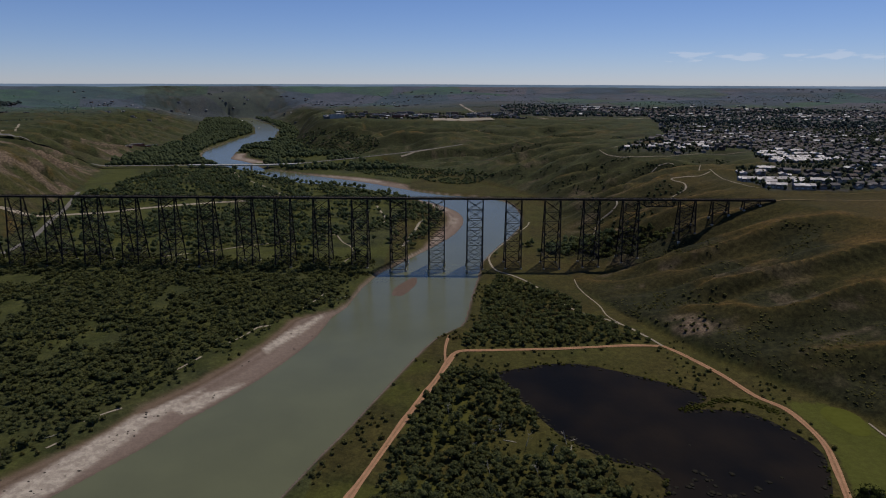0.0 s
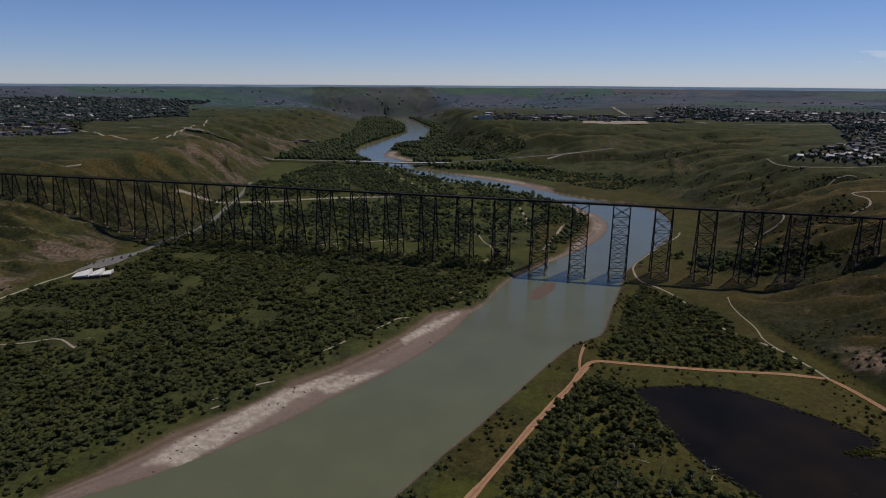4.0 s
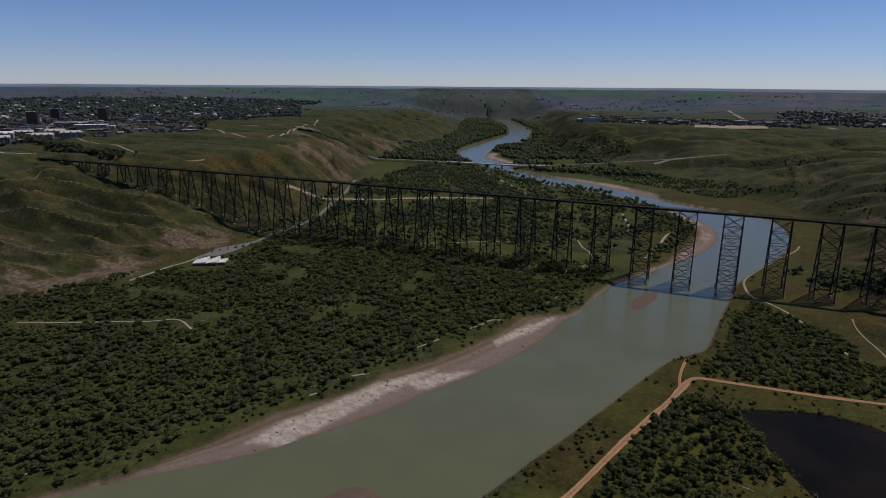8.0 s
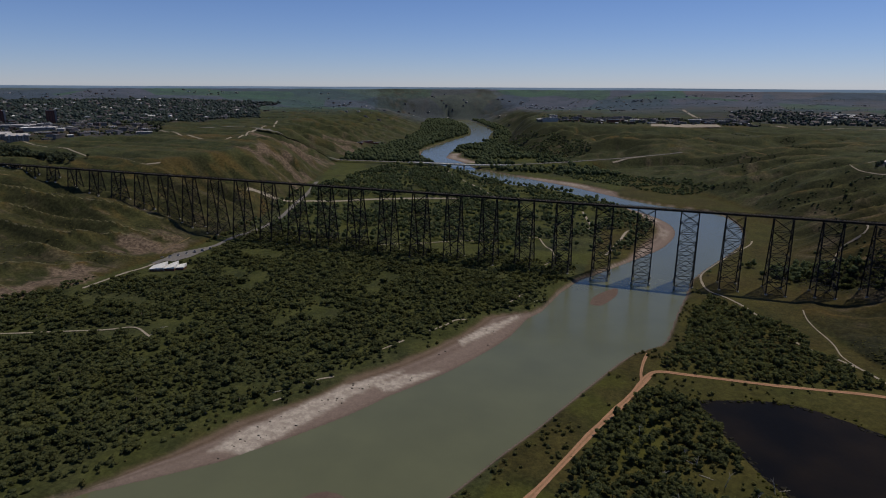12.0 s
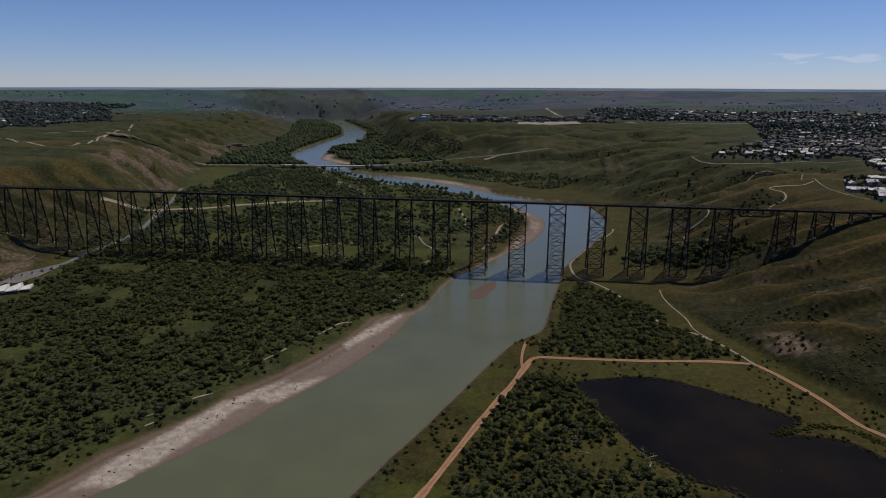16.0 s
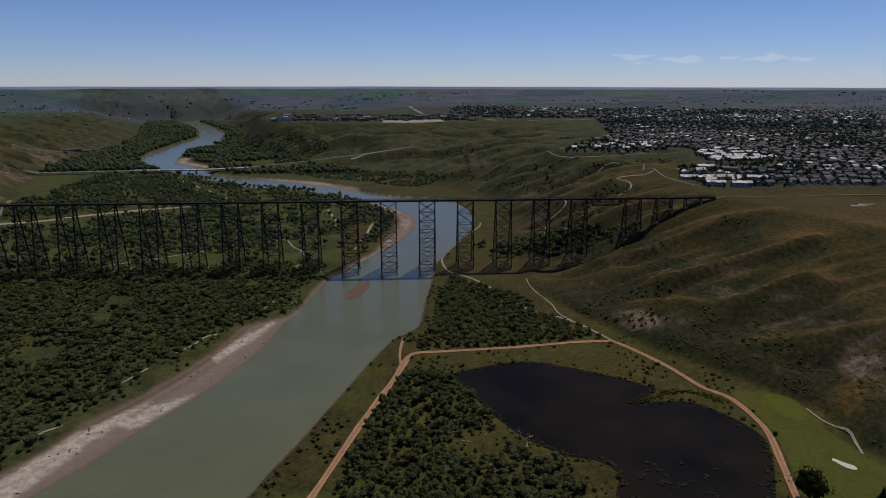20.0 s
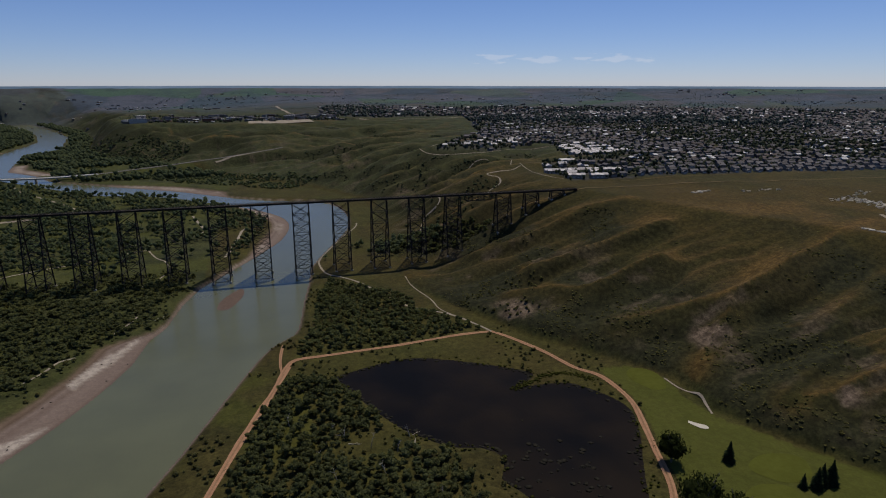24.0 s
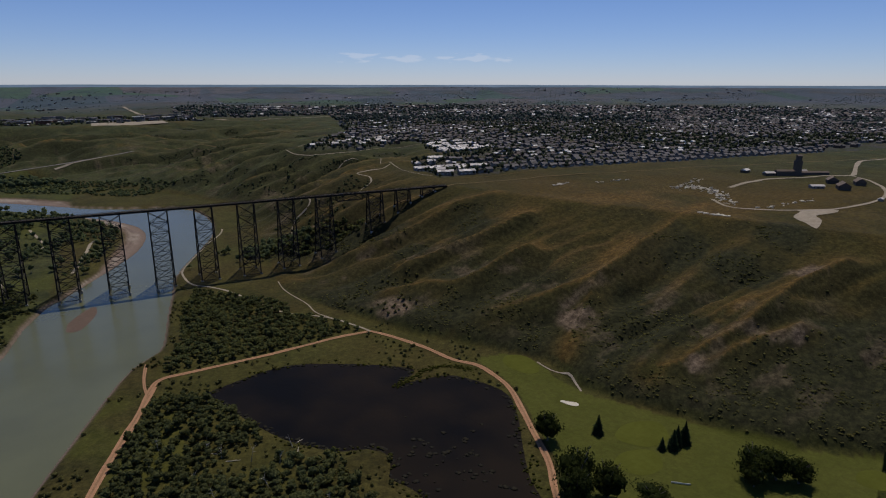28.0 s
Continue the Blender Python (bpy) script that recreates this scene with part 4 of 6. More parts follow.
def canopy_arrays(rng, lumps, cards, size, spread=0.24, fat=(0.20, 0.33)):
    """A dense far crown about one unit wide: rounded leafy lumps with ragged clumps on them; triangles."""
    cs = rng.normal(0, 1, (lumps, 3))
    cs = cs / np.linalg.norm(cs, axis=1)[:, None] * rng.uniform(0.3, 1.0, (lumps, 1)) * spread
    rad = rng.uniform(*fat, lumps)
    vs, fs, at = [], [], 0
    for c, q in zip(cs, rad):
        vs.append(c + ICO_V * q * rng.uniform(0.72, 1.22, (len(ICO_V), 1)))
        fs.append(ICO_F + at)
        at += len(ICO_V)
    for _ in range(cards):
        k = rng.integers(lumps)
        d = rng.normal(0, 1, 3)
        d[2] = abs(d[2]) * 0.9 - 0.2
        d /= np.linalg.norm(d)
        n = d + rng.normal(0, 0.6, 3)
        u = np.cross(n, rng.normal(0, 1, 3))
        u /= np.linalg.norm(u)
        w = np.cross(n / np.linalg.norm(n), u)
        p_, e = cs[k] + d * rad[k] * rng.uniform(0.9, 1.2), size * rng.uniform(0.6, 1.3)
        vs.append(np.array([p_ - u * e, p_ + w * e * 0.8, p_ + u * e, p_ - w * e * 0.8]) + rng.normal(0, 0.2 * e, (4, 3)))
        fs.append(np.array([(0, 1, 2), (0, 2, 3)]) + at)
        at += 4
    return np.vstack(vs), np.vstack(fs)


rng = np.random.default_rng(7)
CROWN_NEAR = [crown_arrays(rng, 14, 330, 0.050, True, wild=0.8, inner=0.6) for _ in range(5)]
CROWN_MID = [canopy_arrays(rng, 5, 62, 0.082, 0.30, (0.13, 0.22)) for _ in range(9)]
CROWN_FAR = [canopy_arrays(rng, 3, 16, 0.14, 0.24, (0.19, 0.28)) for _ in range(6)]
CROWN_TINY = [canopy_arrays(rng, 2, 2, 0.18, 0.18, (0.28, 0.42)) for _ in range(6)]
CROWN_SHRUB = [canopy_arrays(rng, 2, 14, 0.17, 0.24, (0.15, 0.24)) for _ in range(6)]
CROWN_BROAD = [crown_arrays(rng, 34, 1500, 0.028, wild=0.8, inner=0.6) for _ in range(3)]


def scatter_crowns(name, pts, z, width, templates, mat, label, category, rng, trunks=True, squash=(0.8, 1.15), lift=0.62):
    """Many trees or shrubs that nobody could count, in one mesh."""
    vs, fs, at, slots = [], [], 0, []
    tv, tf = taper((0, 0, -0.05), (0, 0, 0.5), 0.035, 0.02, 3)
    for (x, y), zz, w in zip(pts, z, width):
        v, f = templates[rng.integers(len(templates))]
        a = rng.uniform(0, 6.283)
        c, s_ = math.cos(a) * w, math.sin(a) * w
        h = w * rng.uniform(*squash)
        vs.append(np.column_stack([v[:, 0] * c - v[:, 1] * s_ + x, v[:, 0] * s_ + v[:, 1] * c + y, v[:, 2] * h + zz + lift * h]))
        fs.append(f + at)
        slots.append(np.zeros(len(f), np.int32))
        at += len(v)
        if trunks:
            vs.append(tv * [w, w, h] + [x, y, zz])
            fs.append(tf + at)
            slots.append(np.ones(len(tf), np.int32))
            at += len(tv)
    if vs:
        me_ = mesh_from(name, np.vstack(vs), np.vstack(fs), [mat, M_BARK], np.concatenate(slots))
        me_.polygons.foreach_set("use_smooth", np.ones(len(me_.polygons), bool))
        return tagged(new(name, me_), label, category, kind="stuff")


def jitter(x0, x1, y0, y1, step, rng):
    xs, ys = np.meshgrid(np.arange(x0, x1, step), np.arange(y0, y1, step))
    return np.column_stack([xs.ravel(), ys.ravel()]) + rng.uniform(-0.5, 0.5, (xs.size, 2)) * step


# lawns between the park's trees: place and half widths
LAWNS = [(-300, 842, 30, 26), (-160, 838, 28, 24), (-246, 838, 20, 24), (-86, 845, 20, 46), (-350, 1407, 50, 34), (-901, 1645, 120, 40), (-740, 1704, 110, 30), (-115, 1085, 22, 60), (-60, 960, 16, 60), (-640, 1095, 100, 48), (-460, 1185, 85, 44), (-560, 1130, 70, 45)]
GROVE_S = np.array([(8, 478), (44, 466), (54, 440), (66, 400), (95, 360), (110, 330), (112, 250), (-20, 200), (-60, 240), (-22, 395)], float)
GROVE_C = np.array([(84, 700), (104, 692), (122, 680), (150, 636), (146, 600), (125, 600), (95, 640)], float)
GROVE_B = np.array([(118, 885), (200, 885), (275, 845), (330, 800), (300, 765), (240, 795), (170, 835), (112, 850)], float)
GROVE_N = np.array([(16, 524), (80, 524), (195, 536), (170, 580), (130, 625), (100, 690), (70, 735), (52, 690), (45, 640), (40, 600)], float)


FOOT_ROAD = curve([(-632, 500), (-638, 562), (-630, 665), (-626, 784), (-640, 929), (-690, 1060), (-800, 1330)], 30)


def woods(p, g):
    """How thickly trees stand at the points."""
    x, y = p[:, 0], p[:, 1]
    clump = fbm(x / 45, y / 45, 101, 3)
    east = (g["s"] < 0.03) & ~g["wet"] & (g["dist"] > g["bar"] + 6) & (x < np.interp(y, [0, 300, 640, 900, 1100, 1300, 1700], [-300, -235, -105, -10, 60, -60, -520]))
    d = np.where(east, smooth(0.30, 0.42, clump + 0.06 * smooth(900, 300, y)), 0.0)
    d = np.where(east & (g["dist"] < g["bar"] + 22), d * 0.35, d)
    d = np.where(east & (y > 830), 0.9 * smooth(0.34, 0.50, fbm(x / 32, y / 32, 103, 3) - 0.10 * smooth(-240, -100, x)), d)
    for cx, cy, rx_, ry_ in LAWNS:
        d = np.where(((x - cx) / rx_) ** 2 + ((y - cy) / ry_) ** 2 < 1 + 0.8 * (clump - 0.5), d * 0.05, d)
    d = np.where((np.hypot(x + 592, y - 600) < 34) | (away(x, y, FOOT_ROAD) < 13) | (np.hypot(x + 630, y - 672) < 42), 0.0, d)
    d = np.where(inside(x, y, GROVE_S), smooth(0.30, 0.4, clump), d)
    d = np.where(inside(x, y, GROVE_N) | inside(x, y, GROVE_C), 1.0, d)
    d = np.where(inside(x, y, GROVE_B), smooth(0.36, 0.46, clump), d)
    near_west = (x > 60) & (x < 215) & (y > 790) & (y < 870)
    d = np.where(near_west & (g["dist"] > 12), smooth(0.40, 0.48, clump), d)
    return np.where(g["pond"] | (g["dist"] < 5), 0, d)


def clear_of(p, lines, gap):
    keep = np.ones(len(p), bool)
    for ln in lines:
        keep &= away(p[:, 0], p[:, 1], ln) > gap
    return keep


M_GROVE = make_leaves("park_tree_leaves", (0.088, 0.116, 0.070), (0.128, 0.152, 0.084), 0.55)
GLADE_PATH = curve([(-620, 366), (-590, 379), (-554, 396), (-502, 421), (-479, 437), (-447, 424)], 6)
TRACKS = [TRAIL_W, TRAIL_N, TRAIL_NW, TRAIL_P]
HIGHWAY = curve([(-1420, 1640), (-1062, 1695), (-715, 1734), (-600, 1738), (-500, 1746), (-412, 1778), (-261, 1832), (-112, 1870), (60, 1900)], 60)
rng = np.random.default_rng(11)
p = jitter(-740, 0, 110, 830, 6.6, rng)
g = land_at(p[:, 0], p[:, 1])
keep = (rng.random(len(p)) < woods(p, g)) & clear_of(p, TRACKS, 5) & clear_of(p, [GLADE_PATH], 8)
scatter_crowns("river_woods", p[keep & (p[:, 0] < -95)], g["z"][keep & (p[:, 0] < -95)], 5.0 + 10.0 * rng.random(keep.sum()) ** 1.6, CROWN_MID, M_LEAF, "dense dark green cottonwood woods on the valley floor", "trees", rng, True, (0.42, 0.80), 0.40)
p = jitter(-760, 240, 830, 1700, 9.5, rng)
g = land_at(p[:, 0], p[:, 1])
keep = (rng.random(len(p)) < woods(p, g)) & clear_of(p, [HIGHWAY], 24) & clear_of(p, [np.array([(-560, 1640), (-420, 1420), (-330, 1280)], float)], 8)
keep &= ~((away(p[:, 0], p[:, 1], HIGHWAY) < 90) & (rng.random(len(p)) < 0.7))
scatter_crowns("park_woods", p[keep], g["z"][keep], rng.uniform(8, 13, keep.sum()), CROWN_FAR, M_GROVE, "dark green trees between lawns of the valley park", "trees", rng)
p = jitter(-60, 335, 200, 890, 6.6, rng)
g = land_at(p[:, 0], p[:, 1])
keep = (rng.random(len(p)) < woods(p, g)) & (clear_of(p, TRACKS, 5) | inside(p[:, 0], p[:, 1], GROVE_C))
south = keep & inside(p[:, 0], p[:, 1], GROVE_S)
north = keep & (inside(p[:, 0], p[:, 1], GROVE_N) | inside(p[:, 0], p[:, 1], GROVE_C) | inside(p[:, 0], p[:, 1], GROVE_B))


def leafy_tree(k):
    """A cottonwood: tapered trunk with limbs, and a crown of leaf clumps, one unit wide."""
    t = thing("tree", "dark green cottonwood with an uneven crown beside the pond", "tree", "trees between river and pond")
    as_part("trunk", mesh_from("trunk", *trunk_arrays(np.random.default_rng(k)), M_BARK), t)
    v_, f_ = CROWN_NEAR[k]
    as_part("crown", mesh_from("crown", v_ + [0, 0, 0.50], f_, M_LEAF), t)
    return t


patterns = [leafy_tree(k) for k in range(5)]
order = np.argsort(np.hypot(p[south, 0], p[south, 1]))
singles = np.where(south)[0][order][:270]
for n_, i in enumerate(singles):
    w_ = rng.uniform(6.0, 10.5)
    t = patterns[n_] if n_ < 5 else copy_thing(patterns[n_ % 5], Matrix())
    t.matrix_basis = pose(p[i, 0], p[i, 1], g["z"][i], 0, 0, rng.uniform(0, 360)) @ Matrix.Diagonal((w_, w_, w_ * rng.uniform(0.85, 1.2), 1))
rest = np.concatenate([np.where(south)[0][order][270:], np.where(north)[0]])
scatter_crowns("bank_grove", p[rest], g["z"][rest], rng.uniform(7.0, 12.0, len(rest)), CROWN_MID, M_LEAF, "leafy dark grove between river and pond", "trees", rng, True, (0.65, 1.0), 0.42)
# far woods along the upper river
p = jitter(-1800, 0, 1700, 4600, 15, rng)
g = land_at(p[:, 0], p[:, 1])
keep = (g["s"] < 0.03) & ~g["wet"] & (g["dist"] > g["bar"] + 10) & (fbm(p[:, 0] / 120, p[:, 1] / 120, 111, 3) > 0.33) & clear_of(p, [HIGHWAY], 34) & (g["r"] < 4350)
scatter_crowns("upper_river_woods", p[keep], g["z"][keep], rng.uniform(13, 20, keep.sum()), CROWN_TINY, M_GROVE, "far dark woods along the upper river", "trees", rng, False, lift=0.4)
# shrubs in the gullies
p = np.vstack([jitter(-1150, -620, 380, 1150, 4.0, rng), jitter(140, 760, 130, 920, 2.8, rng)])
g = land_at(p[:, 0], p[:, 1])
knot = fbm(p[:, 0] / 14, p[:, 1] / 14, 85, 3)
keep = (g["s"] > 0.002) & (g["s"] < 0.99) & ~inside(p[:, 0], p[:, 1], GOLF)
keep &= rng.random(len(p)) < 0.40 * smooth(0.25, 0.7, g["patch"]) * smooth(0.42, 0.56, knot) + 0.05 * g["scrub_shade"] * smooth(0.46, 0.60, knot) + 0.0008
scatter_crowns("coulee_shrubs", p[keep], g["z"][keep], rng.uniform(1.8, 5.2, keep.sum()) * (1 + 0.4 * (rng.random(keep.sum()) < 0.1)), CROWN_SHRUB, M_SHRUB, "low dark shrubs in the gullies of the slopes", "shrubs", rng, False, (0.26, 0.45), 0.08)
# trees on the far west bank below the highway bridge
BELT = np.array([(-364, 1790), (-202, 1760), (-53, 1700), (63, 1610), (125, 1490), (30, 1445), (-70, 1530), (-196, 1610)], float)
BELT_N = np.array([(-678, 2479), (-490, 2400), (-341, 2264), (-209, 2113), (-269, 2010), (-512, 2110)], float)
p = jitter(-700, 140, 1420, 2500, 10, rng)
g = land_at(p[:, 0], p[:, 1])
keep = (inside(p[:, 0], p[:, 1], BELT) | inside(p[:, 0], p[:, 1], BELT_N)) & ~g["wet"] & (g["dist"] > g["bar"] + 4) & (fbm(p[:, 0] / 40, p[:, 1] / 40, 115, 3) > 0.36) & clear_of(p, [HIGHWAY], 26)
scatter_crowns("far_bank_trees", p[keep], g["z"][keep], rng.uniform(7, 13, keep.sum()), CROWN_FAR, M_GROVE, "dark trees along the far bank of the river", "trees", rng, False, (0.5, 0.8), 0.3)
# dark brush in the draws of the west slope beyond the trestle
p = jitter(40, 760, 860, 2300, 6.0, rng)
g = land_at(p[:, 0], p[:, 1])
keep = (g["s"] > 0.004) & (g["s"] < 0.9) & (rng.random(len(p)) < 0.75 * smooth(0.35, 0.8, g["scrub_shade"]) * smooth(0.40, 0.55, fbm(p[:, 0] / 30, p[:, 1] / 30, 117, 3))) & clear_of(p, [HIGHWAY], 24)
scatter_crowns("slope_thickets", p[keep], g["z"][keep], rng.uniform(3.0, 6.5, keep.sum()), CROWN_TINY, M_GROVE, "dark brush in the draws of the grassy far slope", "shrubs", rng, False, (0.5, 0.8), 0.25)
# ---------------------------------------------------------------- houses


def make_tinted(name, rough=0.85):
    """House paint and shingles: each building has its own colour, with streaks and weather on top."""
    m = Nodes(name, rough, spec=0.25)
    c = m.attr("tint", "Color")
    c = m.mix(m.ramp(m.noise(3.0), (0.35, 0.0), (0.7, 0.35)), c, (0.10, 0.09, 0.085))
    return m.done(c)


M_TINT = make_tinted("painted_walls_and_shingles")


def make_roof(name, a, b):
    m = Nodes(name, 0.85, spec=0.2)
    c = m.mix(m.random(), a, b)
    c = m.mix(m.ramp(m.noise(1.5), (0.35, 0.0), (0.7, 0.3)), c, tuple(0.6 * v for v in a))
    m.bump(m.noise(0.5, 2, 0.6, (1.0, 1.0, 4.0)), 0.4, 0.1)
    return m.done(c)


M_PALE_ROOF = make_roof("pale_shingles", (0.30, 0.275, 0.27), (0.70, 0.66, 0.645))
M_GREY_ROOF = make_roof("grey_shingles", (0.065, 0.06, 0.064), (0.15, 0.14, 0.145))
M_DARK_ROOF = make_roof("dark_rusty_roof", (0.09, 0.07, 0.06), (0.17, 0.13, 0.11))
M_SIDING = make_roof("vinyl_siding", (0.15, 0.135, 0.125), (0.29, 0.27, 0.25))
M_BARN = make_roof("weathered_boards", (0.06, 0.05, 0.045), (0.12, 0.10, 0.085))
M_TRIM = plain("white_trim", (0.36, 0.35, 0.34), (0.45, 0.44, 0.42), 0.6, 0.7, bump=0)


def tri_box(x0, x1, y0, y1, z0, z1):
    v, f = box_arrays(x0, x1, y0, y1, z0, z1)
    return v, np.vstack([f[:, [0, 1, 2]], f[:, [0, 2, 3]]])


def prism(w, d, z, rh, over=0.5):
    """A solid gable roof with its ridge along x."""
    x, y = w / 2 + over, d / 2 + over
    v = np.array([(-x, -y, z), (x, -y, z), (x, y, z), (-x, y, z), (-x, 0, z + rh), (x, 0, z + rh),
                  (-x, -y, z + 0.25), (x, -y, z + 0.25), (x, y, z + 0.25), (-x, y, z + 0.25), (-x, 0, z + rh + 0.25), (x, 0, z + rh + 0.25)])
    f = [(0, 2, 1), (0, 3, 2), (6, 7, 11), (6, 11, 10), (9, 10, 11), (9, 11, 8), (6, 10, 9), (7, 8, 11), (0, 1, 7), (0, 7, 6), (2, 3, 9), (2, 9, 8), (0, 6, 9), (0, 9, 3), (1, 2, 8), (1, 8, 7)]
    return v, np.array(f)


def tri_mesh(name, parts, mat):
    return mesh_from(name, *gather(parts if isinstance(parts, list) else [parts]), mat)


def moved(arr, x, y, z=0.0):
    return arr[0] + np.array([x, y, z]), arr[1]


WINDOW = tri_mesh("window", tri_box(-0.75, 0.75, -0.08, 0.0, 0, 1.3), M_TRIM)
PANE = tri_mesh("pane", tri_box(-0.62, 0.62, -0.10, -0.02, 0.12, 1.18), M_GLASS)
GLAZING = tri_mesh("window", tri_box(-0.7, 0.7, -0.08, 0.0, 0, 1.3), M_GLASS)
DOOR = tri_mesh("door", tri_box(-0.5, 0.5, -0.08, 0.0, 0, 2.05), M_BRICK)
GARAGE = tri_mesh("garage_door", [tri_box(-2.4, 2.4, -0.08, 0.0, 0.55 * k, 0.55 * k + 0.51) for k in range(4)], M_TRIM)
CHIMNEY = tri_mesh("chimney", [tri_box(-0.4, 0.4, -0.4, 0.4, 0, 2.2), tri_box(-0.5, 0.5, -0.5, 0.5, 2.0, 2.2)], M_BRICK)


def window_on(house, x, y, z, rz, wide=1.0, pane=False):
    w = as_part("window", WINDOW if pane else GLAZING, house, m=pose(x, y, z, 0, 0, rz) @ Matrix.Diagonal((wide, 1, 1, 1)))
    if pane:
        as_part("pane", PANE, w)


def family_house(w, d, h, rh, roof_mat, label, wing=True):
    """A detached house: walls, gable roof, a wing with the garage, windows and a chimney."""
    t = thing("house", label, "house", "houses on the valley rim")
    as_part("wall", tri_mesh("wall", tri_box(-w / 2, w / 2, -d / 2, d / 2, -2.0, h), M_SIDING), t)
    as_part("roof", tri_mesh("roof", prism(w, d, h, rh), roof_mat), t)
    as_part("chimney", CHIMNEY, t, m=Matrix.Translation((w * 0.25, 0.6, h + rh * 0.5)))
    for k in (-0.3, 0.3):
        window_on(t, w * k, -d / 2, h - 2.0, 0)
        window_on(t, w * k, d / 2, h - 2.0, 180)
    as_part("door", DOOR, t, m=pose(0, -d / 2, 0.2))
    if wing:
        g_ = as_part("garage", tri_mesh("garage", tri_box(-3.2, 3.2, -3.5, 3.5, -2.0, 2.9), M_SIDING), t, m=pose(-w * 0.32, -d / 2 - 2.8, 0))
        as_part("garage_roof", tri_mesh("garage_roof", prism(7.0, 6.4, 2.9, 1.9), roof_mat), g_, m=pose(0, 0, 0, 0, 0, 90))
        as_part("garage_door", GARAGE, g_, m=pose(0, -3.5, 0))
    return t


def row_house(roof_mat, label):
    """A terrace of four pale homes under one stepped roof."""
    t = thing("townhouse", label, "house", "townhouses on the valley rim")
    for k in range(4):
        x = (k - 1.5) * 7.0
        up_ = 0.5 * (k % 2)
        as_part("wall", tri_mesh("wall", tri_box(x - 3.5, x + 3.5, -5.5, 5.5 + up_, -2.0, 4.6 + up_), M_SIDING), t)
        as_part("roof", tri_mesh("roof", moved(prism(7.0, 11 + up_, 4.6 + up_, 2.6, 0.25), x, 0), roof_mat), t)
        window_on(t, x - 1.5, -5.5, 2.8, 0)
        window_on(t, x + 1.5, -5.5, 2.8, 0)
        as_part("garage_door", GARAGE, t, m=pose(x, -5.5, 0) @ Matrix.Diagonal((0.6, 1, 1, 1)))
    as_part("chimney", CHIMNEY, t, m=Matrix.Translation((3.5, 1.0, 6.2)))
    return t


KINDS = [family_house(13, 9, 3.6, 2.6, M_GREY_ROOF, "grey-roofed bungalow with pale siding and a garage wing"),
         family_house(11, 9.5, 5.8, 2.8, M_GREY_ROOF, "two-storey house with grey shingles and pale siding"),
         family_house(15, 10, 3.8, 3.0, M_PALE_ROOF, "pale-roofed bungalow on the prairie edge", True)]
TERRACES = [row_house(M_PALE_ROOF, "terrace of pale-roofed townhouses beside the prairie edge"), row_house(M_PALE_ROOF, "terrace of townhouses with light grey roofs")]
HOMES_A = np.array([(625, 1245), (680, 1365), (785, 1230), (715, 1075), (583, 1038)], float)
HOMES_B = np.array([(460, 940), (488, 1030), (550, 1020), (570, 910), (530, 858), (457, 852)], float)
rng = np.random.default_rng(23)
used = {id(k): False for k in KINDS + TERRACES}


def stand(kind, x, y, rz):
    """Puts a house on the ground; the first of a kind is the pattern itself."""
    m = pose(x, y, float(ground_z(x, y)[0]) + 0.4, 0, 0, rz)
    if used[id(kind)]:
        return copy_thing(kind, m)
    used[id(kind)] = True
    kind.matrix_basis = m
    return kind


built = []


def fits(x, y, gap):
    if any((x - a) ** 2 + (y - b) ** 2 < gap * gap for a, b in built):
        return False
    built.append((x, y))
    return True


# pale terraces nearest to the rim, in rows
for row in range(12):
    for k in range(12):
        x, y = 440 + 35 * k + 9 * math.sin(row * 2.1), 862 + 33 * row + 8 * math.sin(k * 1.7 + row) + 0.35 * 33 * k * (row > 5)
        inA, inB = inside(np.array(x), np.array(y), HOMES_A), inside(np.array(x), np.array(y), HOMES_B)
        if (inA or inB) and fits(x, y, 22):
            stand(TERRACES[(row + k) % 2] if rng.random() < 0.7 else KINDS[2], x, y, (6 if inA else -14) + rng.choice((0, 0, 0, 90)) + rng.uniform(-12, 12))
# houses along the rim road and the first streets
front = [(378 + 30 * k, 1352 + 9.5 * k + 26 * math.sin(k * 0.9) + 30 * (j)) for j in range(4) for k in range(11)]
for x, y in front:
    if inside(np.array(x), np.array(y), TOWN) and fits(x, y, 21):
        stand(KINDS[2] if rng.random() < 0.4 else KINDS[rng.integers(2)], x, y, rng.uniform(-12, 12) + (0 if rng.random() < 0.5 else 180))
for j in range(3):
    for k in range(40):
        x = 590 + 19.5 * k
        y = np.interp(x, TOWN[:9, 0], TOWN[:9, 1]) + 16 + 33 * j + 3 * math.sin(k)
        if inside(np.array(x), np.array(y), TOWN) and fits(x, y, 17):
            stand(KINDS[rng.integers(2)], x, y, -7 + rng.uniform(-5, 5) + 180 * (j % 2))
for k, seen_ in ((k, used[id(k)]) for k in KINDS + TERRACES):
    if not seen_:
        stand(k, 1700 + 30 * len(built), 830, 0)


def streets(rows_):
    """Rows of homes: x, y and turn of each."""
    out_ = []
    for y0 in rows_:
        far_ = y0 > 1900
        step = 17.0 if not far_ else 24.0
        xs_ = np.arange(300, 4600, step)
        ys_ = y0 + 22 * np.sin(xs_ / 160 + y0 / 300) - 0.05 * (xs_ - 400)
        out_.append(np.column_stack([xs_, ys_]))
    return np.vstack(out_)


